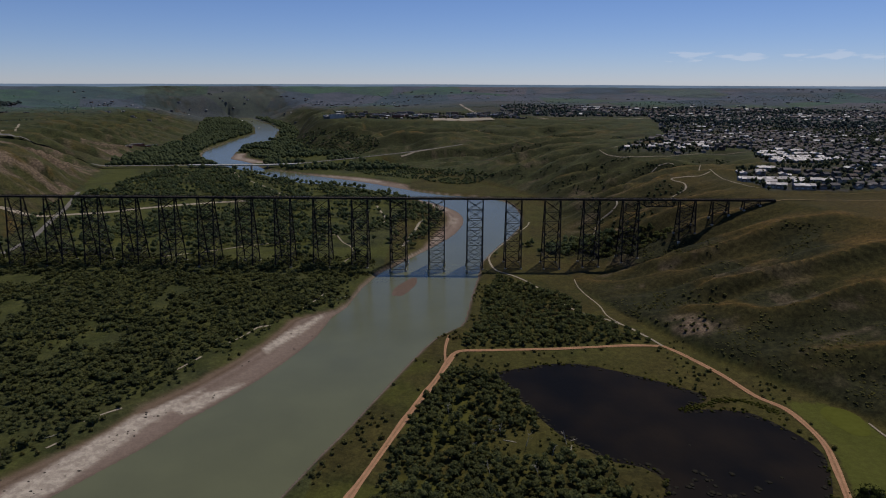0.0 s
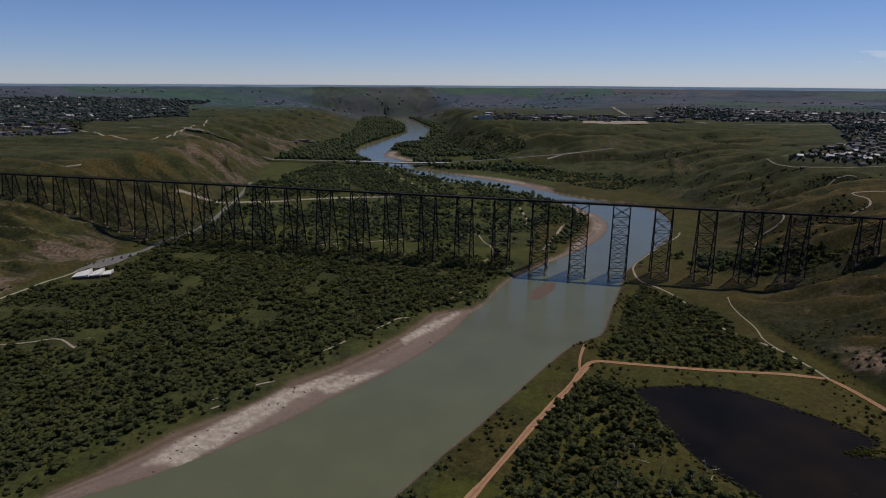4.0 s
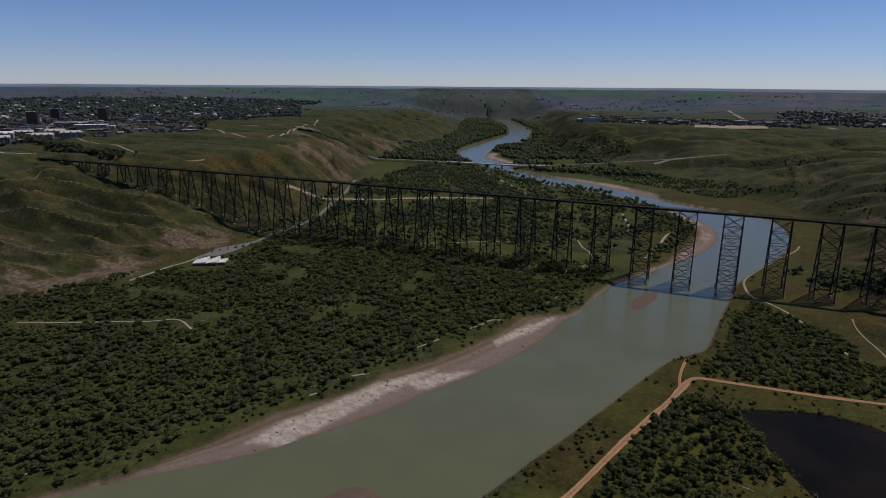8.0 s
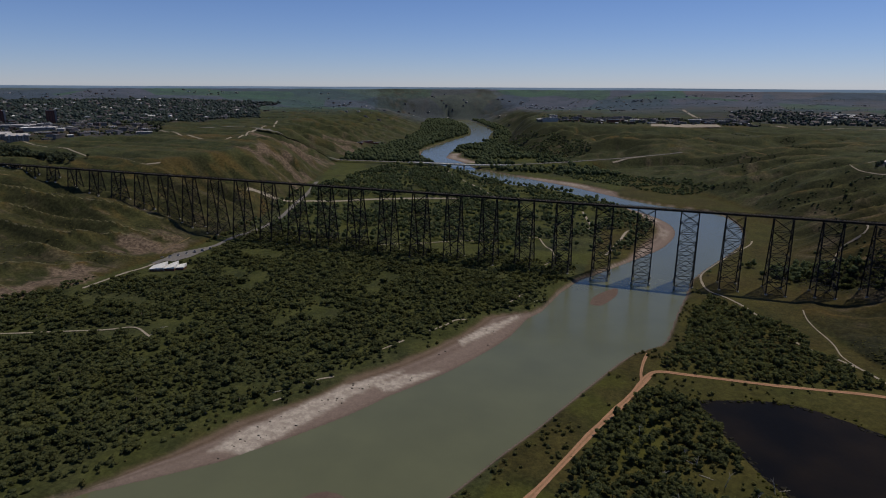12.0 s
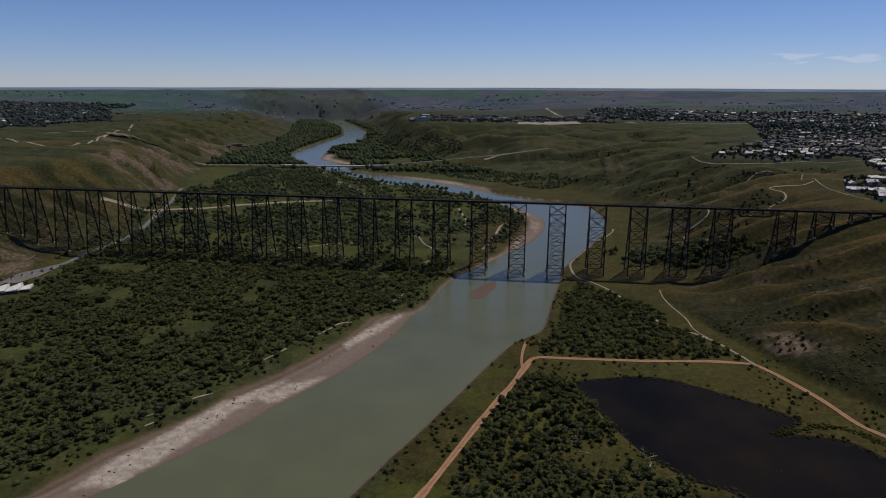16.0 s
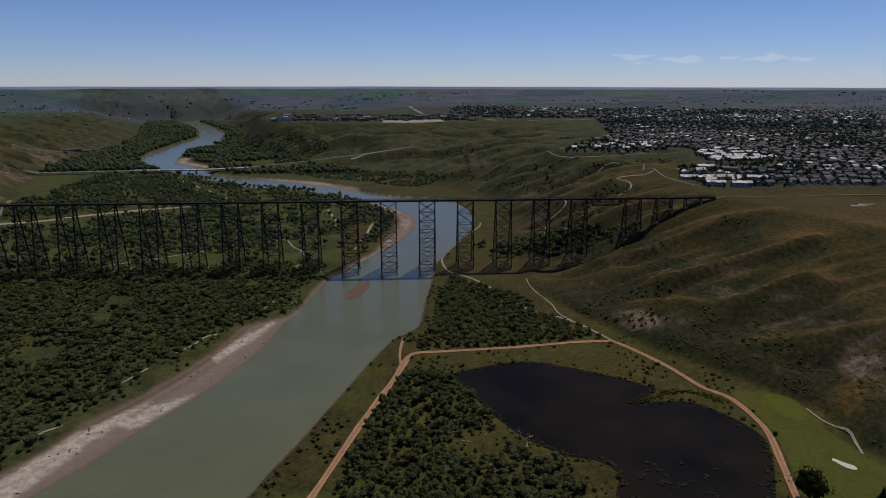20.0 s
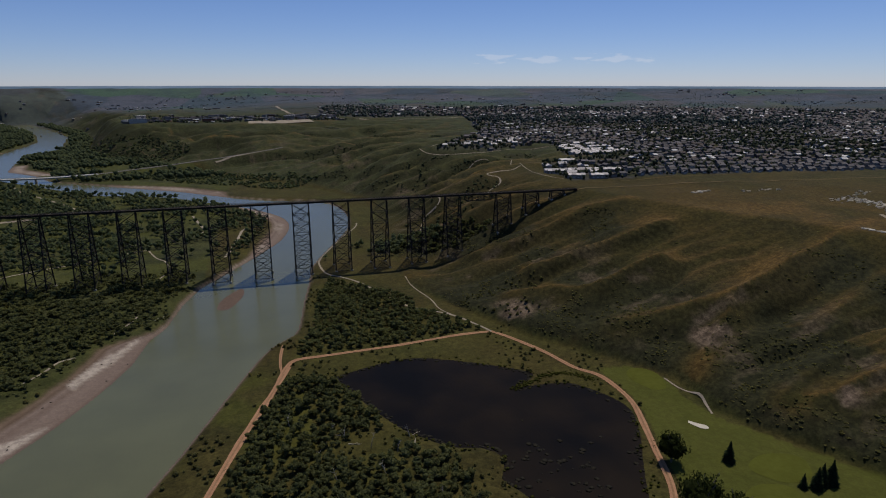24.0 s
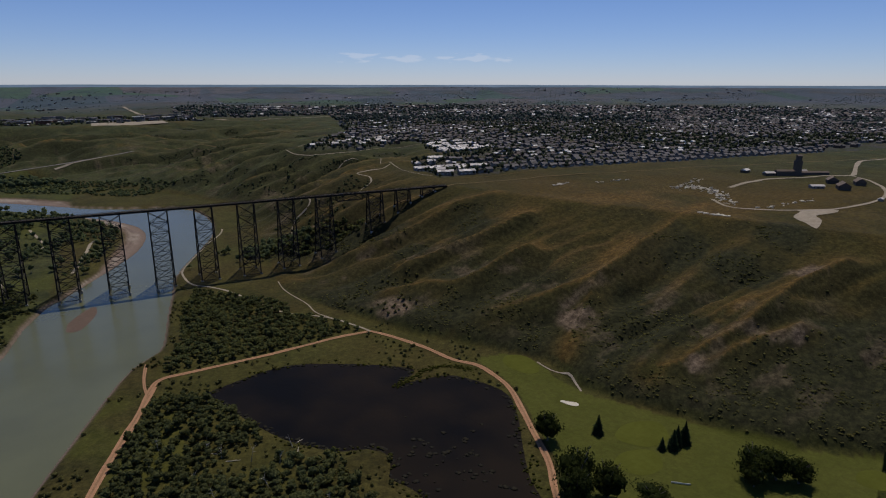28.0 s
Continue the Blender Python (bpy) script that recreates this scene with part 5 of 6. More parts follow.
yy, rows_y = 870.0, []
while yy < 4700:
    rows_y.append(yy)
    yy += (24 if len(rows_y) % 2 else 36) * (1 if yy < 1900 else 1.6 if yy < 2800 else 2.6)
lots = streets(rows_y)
lots = lots + rng.uniform(-3, 3, lots.shape)
lots = lots[inside(lots[:, 0], lots[:, 1], TOWN) & (np.hypot(lots[:, 0], lots[:, 1]) + 260 * (fbm(lots[:, 0] / 500, lots[:, 1] / 500, 88) - 0.5) < TOWN_END)]
lots = lots[~(inside(lots[:, 0], lots[:, 1], HOMES_A) | inside(lots[:, 0], lots[:, 1], HOMES_B))]
near_things = np.array(built)
lots = lots[np.min(np.hypot(lots[:, 0, None] - near_things[None, :, 0], lots[:, 1, None] - near_things[None, :, 1]), axis=1) > 20]
leafy = fbm(lots[:, 0] / 420, lots[:, 1] / 420, 141, 3) + 0.10 * smooth(1400, 300, lots[:, 0]) + 0.04 * smooth(1500, 2600, lots[:, 1])
lots = lots[rng.random(len(lots)) < np.clip(1.1 - 0.8 * smooth(0.42, 0.64, leafy), 0.4, 0.9)]


def far_houses(name, pts, label, rng, flat=False, sizes=((9, 15), (8, 11), (3, 6)), pale=0.09, turn=14):
    """The many homes too far off to count, joined; walls and roofs have their own tints."""
    z = ground_z(pts[:, 0], pts[:, 1])
    vs, fs, tint, at = [], [], [], 0
    for (x, y), zz in zip(pts, z):
        w, d, h = (rng.uniform(*q) for q in sizes)
        big = 1.0 + 0.45 * (math.hypot(x, y) > 2600)
        a = math.radians(rng.uniform(-turn, turn) + 90 * (rng.random() < 0.35))
        body = tri_box(-w / 2, w / 2, -d / 2, d / 2, -2, h)
        roof = tri_box(-w / 2 - .3, w / 2 + .3, -d / 2 - .3, d / 2 + .3, h, h + 0.6) if flat else prism(w, d, h, rng.uniform(1.8, 3.0))
        g1 = rng.uniform(0.75, 1.1)
        wall_c = np.array([(0.15, 0.14, 0.135), (0.11, 0.10, 0.088), (0.21, 0.20, 0.195), (0.09, 0.055, 0.042)][rng.integers(4)]) * g1
        roof_c = np.array((0.58, 0.565, 0.56) if rng.random() < pale else [(0.052, 0.049, 0.056), (0.074, 0.068, 0.076), (0.104, 0.096, 0.106), (0.074, 0.056, 0.052)][rng.integers(4)]) * g1
        c, s_ = math.cos(a) * big, math.sin(a) * big
        for arr, col in ((body, wall_c), (roof, roof_c)):
            v = arr[0]
            vs.append(np.column_stack([v[:, 0] * c - v[:, 1] * s_ + x, v[:, 0] * s_ + v[:, 1] * c + y, v[:, 2] * big + zz]))
            fs.append(arr[1] + at)
            tint.append(np.tile(col, (len(v), 1)))
            at += len(v)
    me_ = mesh_from(name, np.vstack(vs), np.vstack(fs), M_TINT)
    paint(me_, "tint", np.vstack(tint))
    return tagged(new(name, me_), label, "houses", kind="stuff")


far_houses("suburb_houses", lots, "grey-roofed suburban houses in rows on the plateau", rng)
# town trees
p = jitter(330, 4300, 850, 4700, 17, rng)
rr = np.hypot(p[:, 0], p[:, 1])
leafy = fbm(p[:, 0] / 420, p[:, 1] / 420, 141, 3) + 0.10 * smooth(1400, 300, p[:, 0]) + 0.04 * smooth(1500, 2600, p[:, 1])
keep = inside(p[:, 0], p[:, 1], TOWN) & (rr + 260 * (fbm(p[:, 0] / 500, p[:, 1] / 500, 88) - 0.5) < TOWN_END) & (rng.random(len(p)) < (0.34 + 0.60 * smooth(0.45, 0.62, leafy)) * np.where(rr > 2400, 0.42, 1.0) * np.where(rr < 1350, 1.25, 1))
keep &= ~(inside(p[:, 0], p[:, 1], HOMES_A) & (rng.random(len(p)) < 0.3))
w_ = rng.uniform(6, 11, len(p)) * np.where(rr > 2400, 1.5, 1.0)
extra = jitter(400, 800, 840, 1500, 10.5, rng)
extra = extra[(inside(extra[:, 0], extra[:, 1], HOMES_A) | inside(extra[:, 0], extra[:, 1], HOMES_B) | (inside(extra[:, 0], extra[:, 1], TOWN) & (rng.random(len(extra)) < 0.5))) & (rng.random(len(extra)) < 0.6)]
p, w_, keep = np.vstack([p, extra]), np.concatenate([w_, rng.uniform(5, 8, len(extra))]), np.concatenate([keep, np.ones(len(extra), bool)])
M_URBAN = make_leaves("town_tree_leaves", (0.058, 0.072, 0.048), (0.094, 0.110, 0.076), 0.45)
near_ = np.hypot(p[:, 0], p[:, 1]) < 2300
# far town trees: leaf colour paled and blued, haze painted in
M_HAZED_LEAF = make_leaves("hazed_tree_leaves", (0.066, 0.090, 0.090), (0.104, 0.132, 0.130), 0.5)
for part_, mat_ in ((keep & near_, M_URBAN), (keep & ~near_, M_HAZED_LEAF)):
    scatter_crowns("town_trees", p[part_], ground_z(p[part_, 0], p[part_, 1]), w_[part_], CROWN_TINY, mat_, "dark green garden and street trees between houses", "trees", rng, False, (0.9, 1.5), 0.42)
# ---------------------------------------------------------------- roads and paths of the valley
ribbon("road", curve([(-631, 622), (-632, 640), (-630, 665), (-618, 727), (-626, 784), (-622, 834), (-640, 929), (-690, 1060), (-730, 1170), (-800, 1330)], 8), 9.0, M_ROAD,
       "worn pale asphalt road along the foot of the slope", "road", 0.5, 0.2)
ribbon("path", curve([(-631, 510), (-632, 545), (-633, 574), (-630, 600), (-631, 622)], 8), 4.0, M_PALE, "pale gravel path below the bare slope", "path", 0.4)
for bit in ([(-263, 358), (-258, 366)], [(-257, 391), (-248, 402), (-239, 410)], [(-225, 474), (-219, 488), (-214, 500)], [(-200, 530), (-190, 548), (-184, 566), (-172, 572)], [(-150, 621), (-142, 645), (-136, 668)],
            [(-134, 797), (-128, 831), (-136, 876), (-152, 903), (-170, 951)], [(-376, 192), (-366, 204), (-359, 218)]):
    ribbon("path", curve(bit, 4), 2.2, M_PALE, "pale trodden path at the edge of the woods", "path", 0.35, 0.6)
ribbon("path", GLADE_PATH, 2.4, M_PALE, "pale footpath through a woodland clearing", "path", 0.4, 0.5)
ribbon("path", curve([(-430, 800), (-366, 834), (-335, 850), (-290, 880), (-243, 903), (-206, 933), (-170, 951)], 8), 3.0, M_PALE, "pale path across the park lawn", "path", 0.4)
ribbon("path", curve([(-130, 1187), (-112, 1110), (-100, 1050), (-121, 1028)], 8), 4.0, M_PALE, "pale path in the park by the river", "path", 0.4)
ribbon("path", curve([(-35, 1060), (-41, 1038), (-46, 983), (-54, 919), (-60, 880)], 8), 4.0, M_PALE, "pale sandy path behind the river bend", "path", 0.4, 0.6)
ribbon("road", curve([(-790, 1040), (-690, 1090), (-621, 1118), (-564, 1162), (-467, 1212), (-380, 1240)], 10), 14.0, M_PALE, "reddish bare car park strip in the valley park", "road", 0.5, 0.4)
ribbon("path", curve([(-330, 1280), (-420, 1420), (-520, 1560), (-560, 1640)], 10), 4.0, M_PALE, "pale park lane", "path", 0.5)
# west rim and slope
ribbon("path", curve([(420, 1470), (362, 1430), (346, 1405), (352, 1355), (381, 1322), (449, 1312), (535, 1324), (668, 1358), (700, 1350)], 10), 2.2, M_PALE, "pale gravel trail round the houses on the rim", "path", 0.4)
ribbon("path", curve([(400, 1215), (440, 1235), (469, 1225), (474, 1140), (454, 1084), (443, 1000), (438, 895), (452, 868)], 8), 1.6, M_PALE, "pale trail over the grassy slope", "path", 0.4)
ribbon("path", curve([(440, 1010), (417, 998), (390, 1000), (371, 994), (384, 974), (379, 952), (362, 950), (350, 930)], 5), 2.6, M_PALE, "pale worn trail down the slope", "path", 0.4, 0.6)
ribbon("path", curve([(222, 880), (238, 930), (250, 959), (276, 968), (282, 985), (272, 1002)], 6), 2.2, M_PALE, "pale trail on the slope behind the trestle", "path", 0.4, 0.5)
ribbon("path", curve([(500, 832), (577, 836), (695, 836), (810, 818), (933, 799), (1073, 784), (1226, 768), (1518, 736)], 15), 1.6, M_WORN, "faint earth trail between prairie and gardens", "path", 0.5, 0.6)
ribbon("road", curve([(1500, 640), (1316, 640), (1251, 645), (1160, 606), (1070, 560), (1031, 545), (986, 560), (950, 572), (885, 590), (850, 584), (772, 568)], 10), 7.0, M_PALE, "pale gravel road to the old mine buildings", "road", 0.6, 0.3)
ribbon("road", curve([(1031, 545), (1000, 500), (950, 455), (861, 413), (754, 408), (700, 429), (671, 453), (656, 480), (680, 523)], 10), 4.5, M_PALE, "rutted gravel lane on the prairie edge", "road", 0.6, 0.4)
sheet("gravel", curve([(706, 428), (748, 408), (736, 396), (695, 396), (677, 379), (639, 362), (655, 385), (667, 405), (700, 418)], 8), 0, M_PALE, "bare patch of pale gravel on the grass", "gravel", lift=0.7)
# east rim
ribbon("road", curve([(-1560, 1090), (-1363, 1041), (-1198, 983), (-1070, 946), (-977, 932), (-929, 961)], 12), 4.0, M_PALE, "pale road along the top of the slope", "road", 0.6)
ribbon("road", curve([(-1680, 1640), (-1566, 1556), (-1387, 1468), (-1183, 1359), (-1095, 1346), (-1085, 1400), (-1120, 1480), (-1169, 1573), (-1240, 1720), (-1317, 1910), (-1400, 2060)], 14), 6.0, M_PALE,
       "pale winding road on the far slope", "road", 0.8)
ribbon("road", curve([(-1900, 1000), (-1700, 900), (-1480, 830), (-1330, 803), (-1197, 799)], 14), 6.0, M_CONCRETE, "grey railway bed leading onto the trestle", "railway", 0.8)
ribbon("road", curve([(428, 780), (520, 776), (640, 770), (800, 745), (1100, 690), (1600, 600)], 14), 3.0, M_WORN, "earth railway bed leading off the trestle", "railway", 0.8)

for worn in ([(-1223, 725), (-1218, 754), (-1231, 821)], [(-1160, 650), (-1083, 676), (-1104, 739), (-1078, 766)], [(-653, 655), (-667, 682), (-672, 717), (-678, 744)],
             [(212, 1853), (353, 1802), (478, 1912), (649, 1959)], [(-373, 2180), (-321, 2110), (-255, 2026)]):
    ribbon("track", curve(worn, 6), 2.2, M_WORN, "faint worn track over the grass", "track", 0.25, 0.9)
# pale ribbons painted along the east spurs as their sunlit crests
for ln in SPURS:
    if ln[0, 0] < -300 and ln[0, 1] < 780:
        ribbon("track", resample(ln, max(8, int(len(ln) * 2))), 1.8, M_CRESTS, "thin pale worn line along a grassy spur", "track", 0.35, 0.5)

# ---------------------------------------------------------------- highway bridge
HWY_E = curve([(-1420, 1640), (-1207, 1672), (-1062, 1695), (-915, 1715), (-790, 1730), (-715, 1734)], 14)
ribbon("highway", HWY_E, 14.0, M_ROAD, "grey dual highway across the valley floor", "highway", 6.5)
ribbon("highway", HWY_W, 15.0, M_ROAD, "grey highway climbing the far slope", "highway", 1.2)
ribbon("road", curve([(-126, 1838), (-60, 1866), (0, 1876)], 10), 6.0, M_PALE, "pale slip road beside the highway", "road", 1.4)
span = curve([(-720, 1734), (-600, 1738), (-500, 1746), (-412, 1778)], 20)
hb = thing("highway_bridge", "low grey concrete highway bridge over the river", "bridge")


def swept(line, offs, z0, z1):
    """A bar of rectangular section along a line: offs are its two edges."""
    d = np.gradient(line, axis=0)
    n_ = np.column_stack([-d[:, 1], d[:, 0]]) / np.linalg.norm(d, axis=1)[:, None]
    k_ = len(line)
    v_ = np.vstack([np.column_stack([line + n_ * o, np.full(k_, z)]) for o, z in ((offs[0], z0), (offs[1], z0), (offs[1], z1), (offs[0], z1))])
    i_ = np.arange(k_ - 1)
    return v_, np.vstack([np.column_stack([a_ * k_ + i_, a_ * k_ + i_ + 1, b_ * k_ + i_ + 1, b_ * k_ + i_]) for a_, b_ in ((0, 1), (1, 2), (2, 3), (3, 0))])


as_part("deck", mesh_from("deck", *swept(span, (-11, 11), 10.6, 11.6), M_CONCRETE), hb)
for o in (-7, 0, 7):
    as_part("girder", mesh_from("girder", *swept(span, (o - 0.8, o + 0.8), 8.8, 10.6), M_CONCRETE), hb)
for o in (-11, 11):
    as_part("parapet", mesh_from("parapet", *swept(span, (o - 0.2, o + 0.2), 11.6, 12.6), M_CONCRETE), hb)
for x, y in ((-640, 1736), (-592, 1738), (-546, 1746), (-500, 1752), (-450, 1775)):
    for o in (-6, 6):
        as_part("pier", mesh_from("pier", *gather([box_arrays(-1.3, 1.3, -3, 3, -4, 8.0), box_arrays(-1.6, 1.6, -4.5, 4.5, 8.0, 8.8)]), M_CONCRETE), hb, m=pose(x - o * 0.15, y + o, 0, 0, 0, 0))

# ---------------------------------------------------------------- valley centre with car park
centre = thing("visitor_centre", "low visitor centre with white sloping roofs by the woods", "building", m=pose(-592, 606, float(ground_z(-592, 606)[0]), 0, 0, 22))
for dx, dy, w, d, h, rh in ((-13, 0, 18, 14, 3.0, 6.5), (3, 2, 12, 16, 3.4, 6.0), (15, 4, 9, 12, 3.0, 3.6)):
    as_part("wall", tri_mesh("wall", moved(tri_box(-w / 2, w / 2, -d / 2, d / 2, -1, h), dx, dy), M_BRICK), centre)
    x0, x1, y0, y1 = dx - w / 2 - 0.6, dx + w / 2 + 0.6, dy - d / 2 - 0.6, dy + d / 2 + 0.6
    wedge = np.array([(x0, y0, h), (x1, y0, h), (x1, y1, h), (x0, y1, h), (x0, y0, h + 0.4), (x1, y0, h + rh * 0.35), (x1, y1, h + rh), (x0, y1, h + 1.2)])
    as_part("roof", mesh_from("roof", wedge, [(0, 3, 2, 1), (4, 5, 6, 7), (0, 1, 5, 4), (1, 2, 6, 5), (2, 3, 7, 6), (3, 0, 4, 7)], M_WHITE), centre, "white sloping roof")
for k in range(5):
    window_on(centre, -20 + 4 * k, -7, 1.2, 0, 1.6, True)
sheet("car_park", np.array([(-634, 634), (-640, 668), (-624, 716), (-613, 714), (-608, 665), (-614, 638)], float), 0, M_ROAD, "worn grey car park beside the woods", "car park", lift=0.75)


def car():
    """A parked car: body, cabin with glass, wheels and lamps."""
    t = thing("car", "parked car on the worn grey car park", "car", "cars on the car park")
    bm = bmesh.new()
    bmesh.ops.create_cube(bm, size=1.0, matrix=Matrix.Translation((0, 0, 0.65)) @ Matrix.Diagonal((4.5, 1.8, 0.6, 1)))
    bmesh.ops.bevel(bm, geom=bm.edges[:], offset=0.15, segments=2, affect='EDGES')
    me_ = bpy.data.meshes.new("body")
    bm.to_mesh(me_)
    bm.free()
    me_.materials.append(M_CARS)
    as_part("body", me_, t)
    v_ = np.array([(-1.6, -.8, .95), (1.1, -.8, .95), (1.1, .8, .95), (-1.6, .8, .95), (-1.2, -.65, 1.5), (.5, -.65, 1.5), (.5, .65, 1.5), (-1.2, .65, 1.5)])
    as_part("cabin", mesh_from("cabin", v_, [(0, 1, 5, 4), (1, 2, 6, 5), (2, 3, 7, 6), (3, 0, 4, 7), (4, 5, 6, 7)], M_GLASS), t)
    bm = bmesh.new()
    bmesh.ops.create_cone(bm, cap_ends=True, segments=12, radius1=0.34, radius2=0.34, depth=0.24, matrix=pose(0, 0, 0, 90))
    wheel = bpy.data.meshes.new("wheel")
    bm.to_mesh(wheel)
    bm.free()
    wheel.materials.append(M_TIE)
    for x in (-1.4, 1.4):
        for y in (-0.82, 0.82):
            as_part("wheel", wheel, t, m=Matrix.Translation((x, y, 0.34)))
    return t


M_CARS = make_roof("car_paint", (0.03, 0.03, 0.035), (0.5, 0.5, 0.5))
first = car()
for k in range(13):
    x, y = -640 + 2.3 * k + (6 if k % 2 else 0), 645 + 5.5 * k
    m = pose(x, y, float(ground_z(x, y)[0]) + 0.8, 0, 0, 20 + 6 * math.sin(k * 5))
    first = copy_thing(first, m) if k else first
    first.matrix_basis = m

# ---------------------------------------------------------------- golf course
M_GREEN = plain("mown_green", (0.064, 0.070, 0.0125), (0.074, 0.080, 0.0160), 4.0, 0.95, spec=0.03)
for x, y, r1, r2 in ((292, 396, 13, 20), (303, 266, 20, 15), (276, 243, 17, 13), (390, 160, 12, 10)):
    a_ = np.linspace(0, 2 * np.pi, 28)[:-1]
    sheet("golf_green", np.column_stack([x + r1 * np.cos(a_) * (1 + 0.1 * np.sin(3 * a_)), y + r2 * np.sin(a_)]), 0, M_GREEN, "closely mown pale green of the golf course", "golf green",
          lift=0.14)
sheet("bunker", curve([(280, 328), (284, 319), (289, 317), (290, 321), (286, 325), (282, 330)], 3), 0, M_SANDTRAP, "white sand bunker in the fairway", "bunker", lift=0.35)
ribbon("path", curve([(306, 392), (307, 374), (313, 359), (309, 344), (305, 333)], 4), 1.6, M_PALE, "pale cart path at the foot of the slope", "path", 0.5)
bench = thing("low_fence", "low white wooden fence beside the fairway", "fence")
for k in range(5):
    x, y = 277 + 2 * k, 218 - 1.75 * k
    as_part("post", tri_mesh("post", tri_box(-.12, .12, -.12, .12, -0.3, 1.1), M_WHITE), bench, m=pose(x, y, float(ground_z(x, y)[0]), 0, 0, -41))
za = float(ground_z(281, 214.5)[0])
for z_ in (0.45, 0.9):
    as_part("board", tri_mesh("board", tri_box(-5.6, 5.6, -0.09, 0.09, -0.18, 0.18), M_WHITE), bench, m=pose(281, 214.5, za + z_, 0, 0, -41))


def spruce(k):
    """A spruce: trunk and tiers of drooping needle boughs, one unit high."""
    q = np.random.default_rng(50 + k)
    t = thing("spruce", "dark green spruce on the golf course", "spruce tree", "spruces on the golf course")
    as_part("trunk", mesh_from("trunk", *taper((0, 0, -0.03), (0, 0, 0.95), 0.03, 0.005, 6), M_BARK), t)
    vs, fs, at = [], [], 0
    for h in np.linspace(0.05, 0.97, 24):
        rad = (0.31 * (1.02 - h) ** 0.8 + 0.01) * q.uniform(0.85, 1.12)
        n_ = max(6, int(22 * (1.1 - h)))
        for a_ in np.arange(n_) * 2 * np.pi / n_ + q.uniform(0, 1):
            rr_ = rad * q.uniform(0.55, 1.2)
            d = np.array([math.cos(a_), math.sin(a_), 0])
            s_ = np.array([-d[1], d[0], 0]) * rad * 0.26
            vs.append(np.array([(0, 0, h + 0.05), d * rr_ * 0.6 + s_ + [0, 0, h - 0.005], d * rr_ + [0, 0, h - 0.05], d * rr_ * 0.6 - s_ + [0, 0, h - 0.005]]))
            fs.append(np.array([(0, 1, 2), (0, 2, 3)]) + at)
            at += 4
    as_part("crown", mesh_from("crown", np.vstack(vs), np.vstack(fs), M_NEEDLE), t)
    return t


SPRUCES = [spruce(k) for k in range(2)]
for n_, (x, y, h) in enumerate(((275, 281, 15), (299, 246, 10), (306, 243, 15), (312, 245, 15), (318, 244, 17))):
    t = SPRUCES[n_] if n_ < 2 else copy_thing(SPRUCES[n_ % 2], Matrix())
    t.matrix_basis = pose(x, y, float(ground_z(x, y)[0]), 0, 0, 70 * n_) @ Matrix.Diagonal((h, h, h, 1))
M_BROAD = make_leaves("broad_tree_leaves", (0.022, 0.031, 0.011), (0.042, 0.052, 0.018), 0.4)


def broad_tree(k):
    """A broad park tree: short trunk with limbs, and a dense crown down to the grass."""
    t = thing("broad_tree", "broad dark green tree on the golf course", "tree", "trees on the golf course")
    as_part("trunk", mesh_from("trunk", *trunk_arrays(np.random.default_rng(60 + k)), M_BARK), t)
    as_part("crown", mesh_from("crown", CROWN_BROAD[k][0] + [0, 0, 0.46], CROWN_BROAD[k][1], M_BROAD), t)
    return t


BROAD = [broad_tree(k) for k in range(3)]
for n_, (x, y, w_, h) in enumerate(((239, 291, 21, 22), (221, 238, 28, 31), (209, 226, 25, 28), (233, 226, 24, 25), (327, 200, 25, 22), (336, 190, 24, 20), (345, 181, 20, 17), (250, 207, 24, 14), (200, 205, 24, 17), (318, 192, 16, 15))):
    t = BROAD[n_] if n_ < 3 else copy_thing(BROAD[n_ % 3], Matrix())
    t.matrix_basis = pose(x, y, float(ground_z(x, y)[0]), 0, 0, 50 * n_) @ Matrix.Diagonal((w_, w_, h * 1.15, 1))

# ---------------------------------------------------------------- old mine on the west rim


def shed(x, y, w, d, h, rh, rz, wall_mat, roof_mat, label):
    t = thing("shed", label, "farm building", "buildings of the old mine", m=pose(x, y, float(ground_z(x, y)[0]), 0, 0, rz))
    as_part("wall", tri_mesh("wall", tri_box(-w / 2, w / 2, -d / 2, d / 2, -1, h), wall_mat), t)
    as_part("roof", tri_mesh("roof", prism(w, d, h, rh, 0.7), roof_mat), t)
    as_part("door", tri_mesh("door", tri_box(-1.6, 1.6, -d / 2 - 0.12, -d / 2, 0, 3.0), M_BARN), t)
    window_on(t, -w * 0.3, -d / 2, 1.2, 0)
    window_on(t, w * 0.3, -d / 2, 1.2, 0)


for x, y, w, d, h, rh, rz, wm, rm, lb in (
        (924, 654, 14, 9, 3.5, 2.5, 10, M_BARN, M_PALE_ROOF, "low shed with a pale metal roof"), (928, 614, 16, 10, 4, 2.5, -20, M_BARN, M_PALE_ROOF, "weathered shed with a pale roof"),
        (985, 596, 14, 9, 4, 3, -25, M_BARN, M_PALE_ROOF, "small shed with a pale roof beside the tipple"), (875, 505, 18, 9, 3, 2, -30, M_SIDING, M_PALE_ROOF, "low pale shed on the grass"),
        (933, 517, 16, 14, 5, 5, 40, M_BARN, M_DARK_ROOF, "dark barn with a rusty gable roof"), (896, 480, 20, 15, 5, 5.5, 40, M_BARN, M_DARK_ROOF, "large dark barn with a weathered roof"),
        (953, 489, 17, 13, 5, 5, 40, M_BARN, M_DARK_ROOF, "dark timber barn with a gable roof"), (850, 408, 8, 5, 2.5, 1.2, 15, M_SIDING, M_PALE_ROOF, "white cabin beside the gravel lane")):
    shed(x, y, w, d, h, rh, rz, wm, rm, lb)
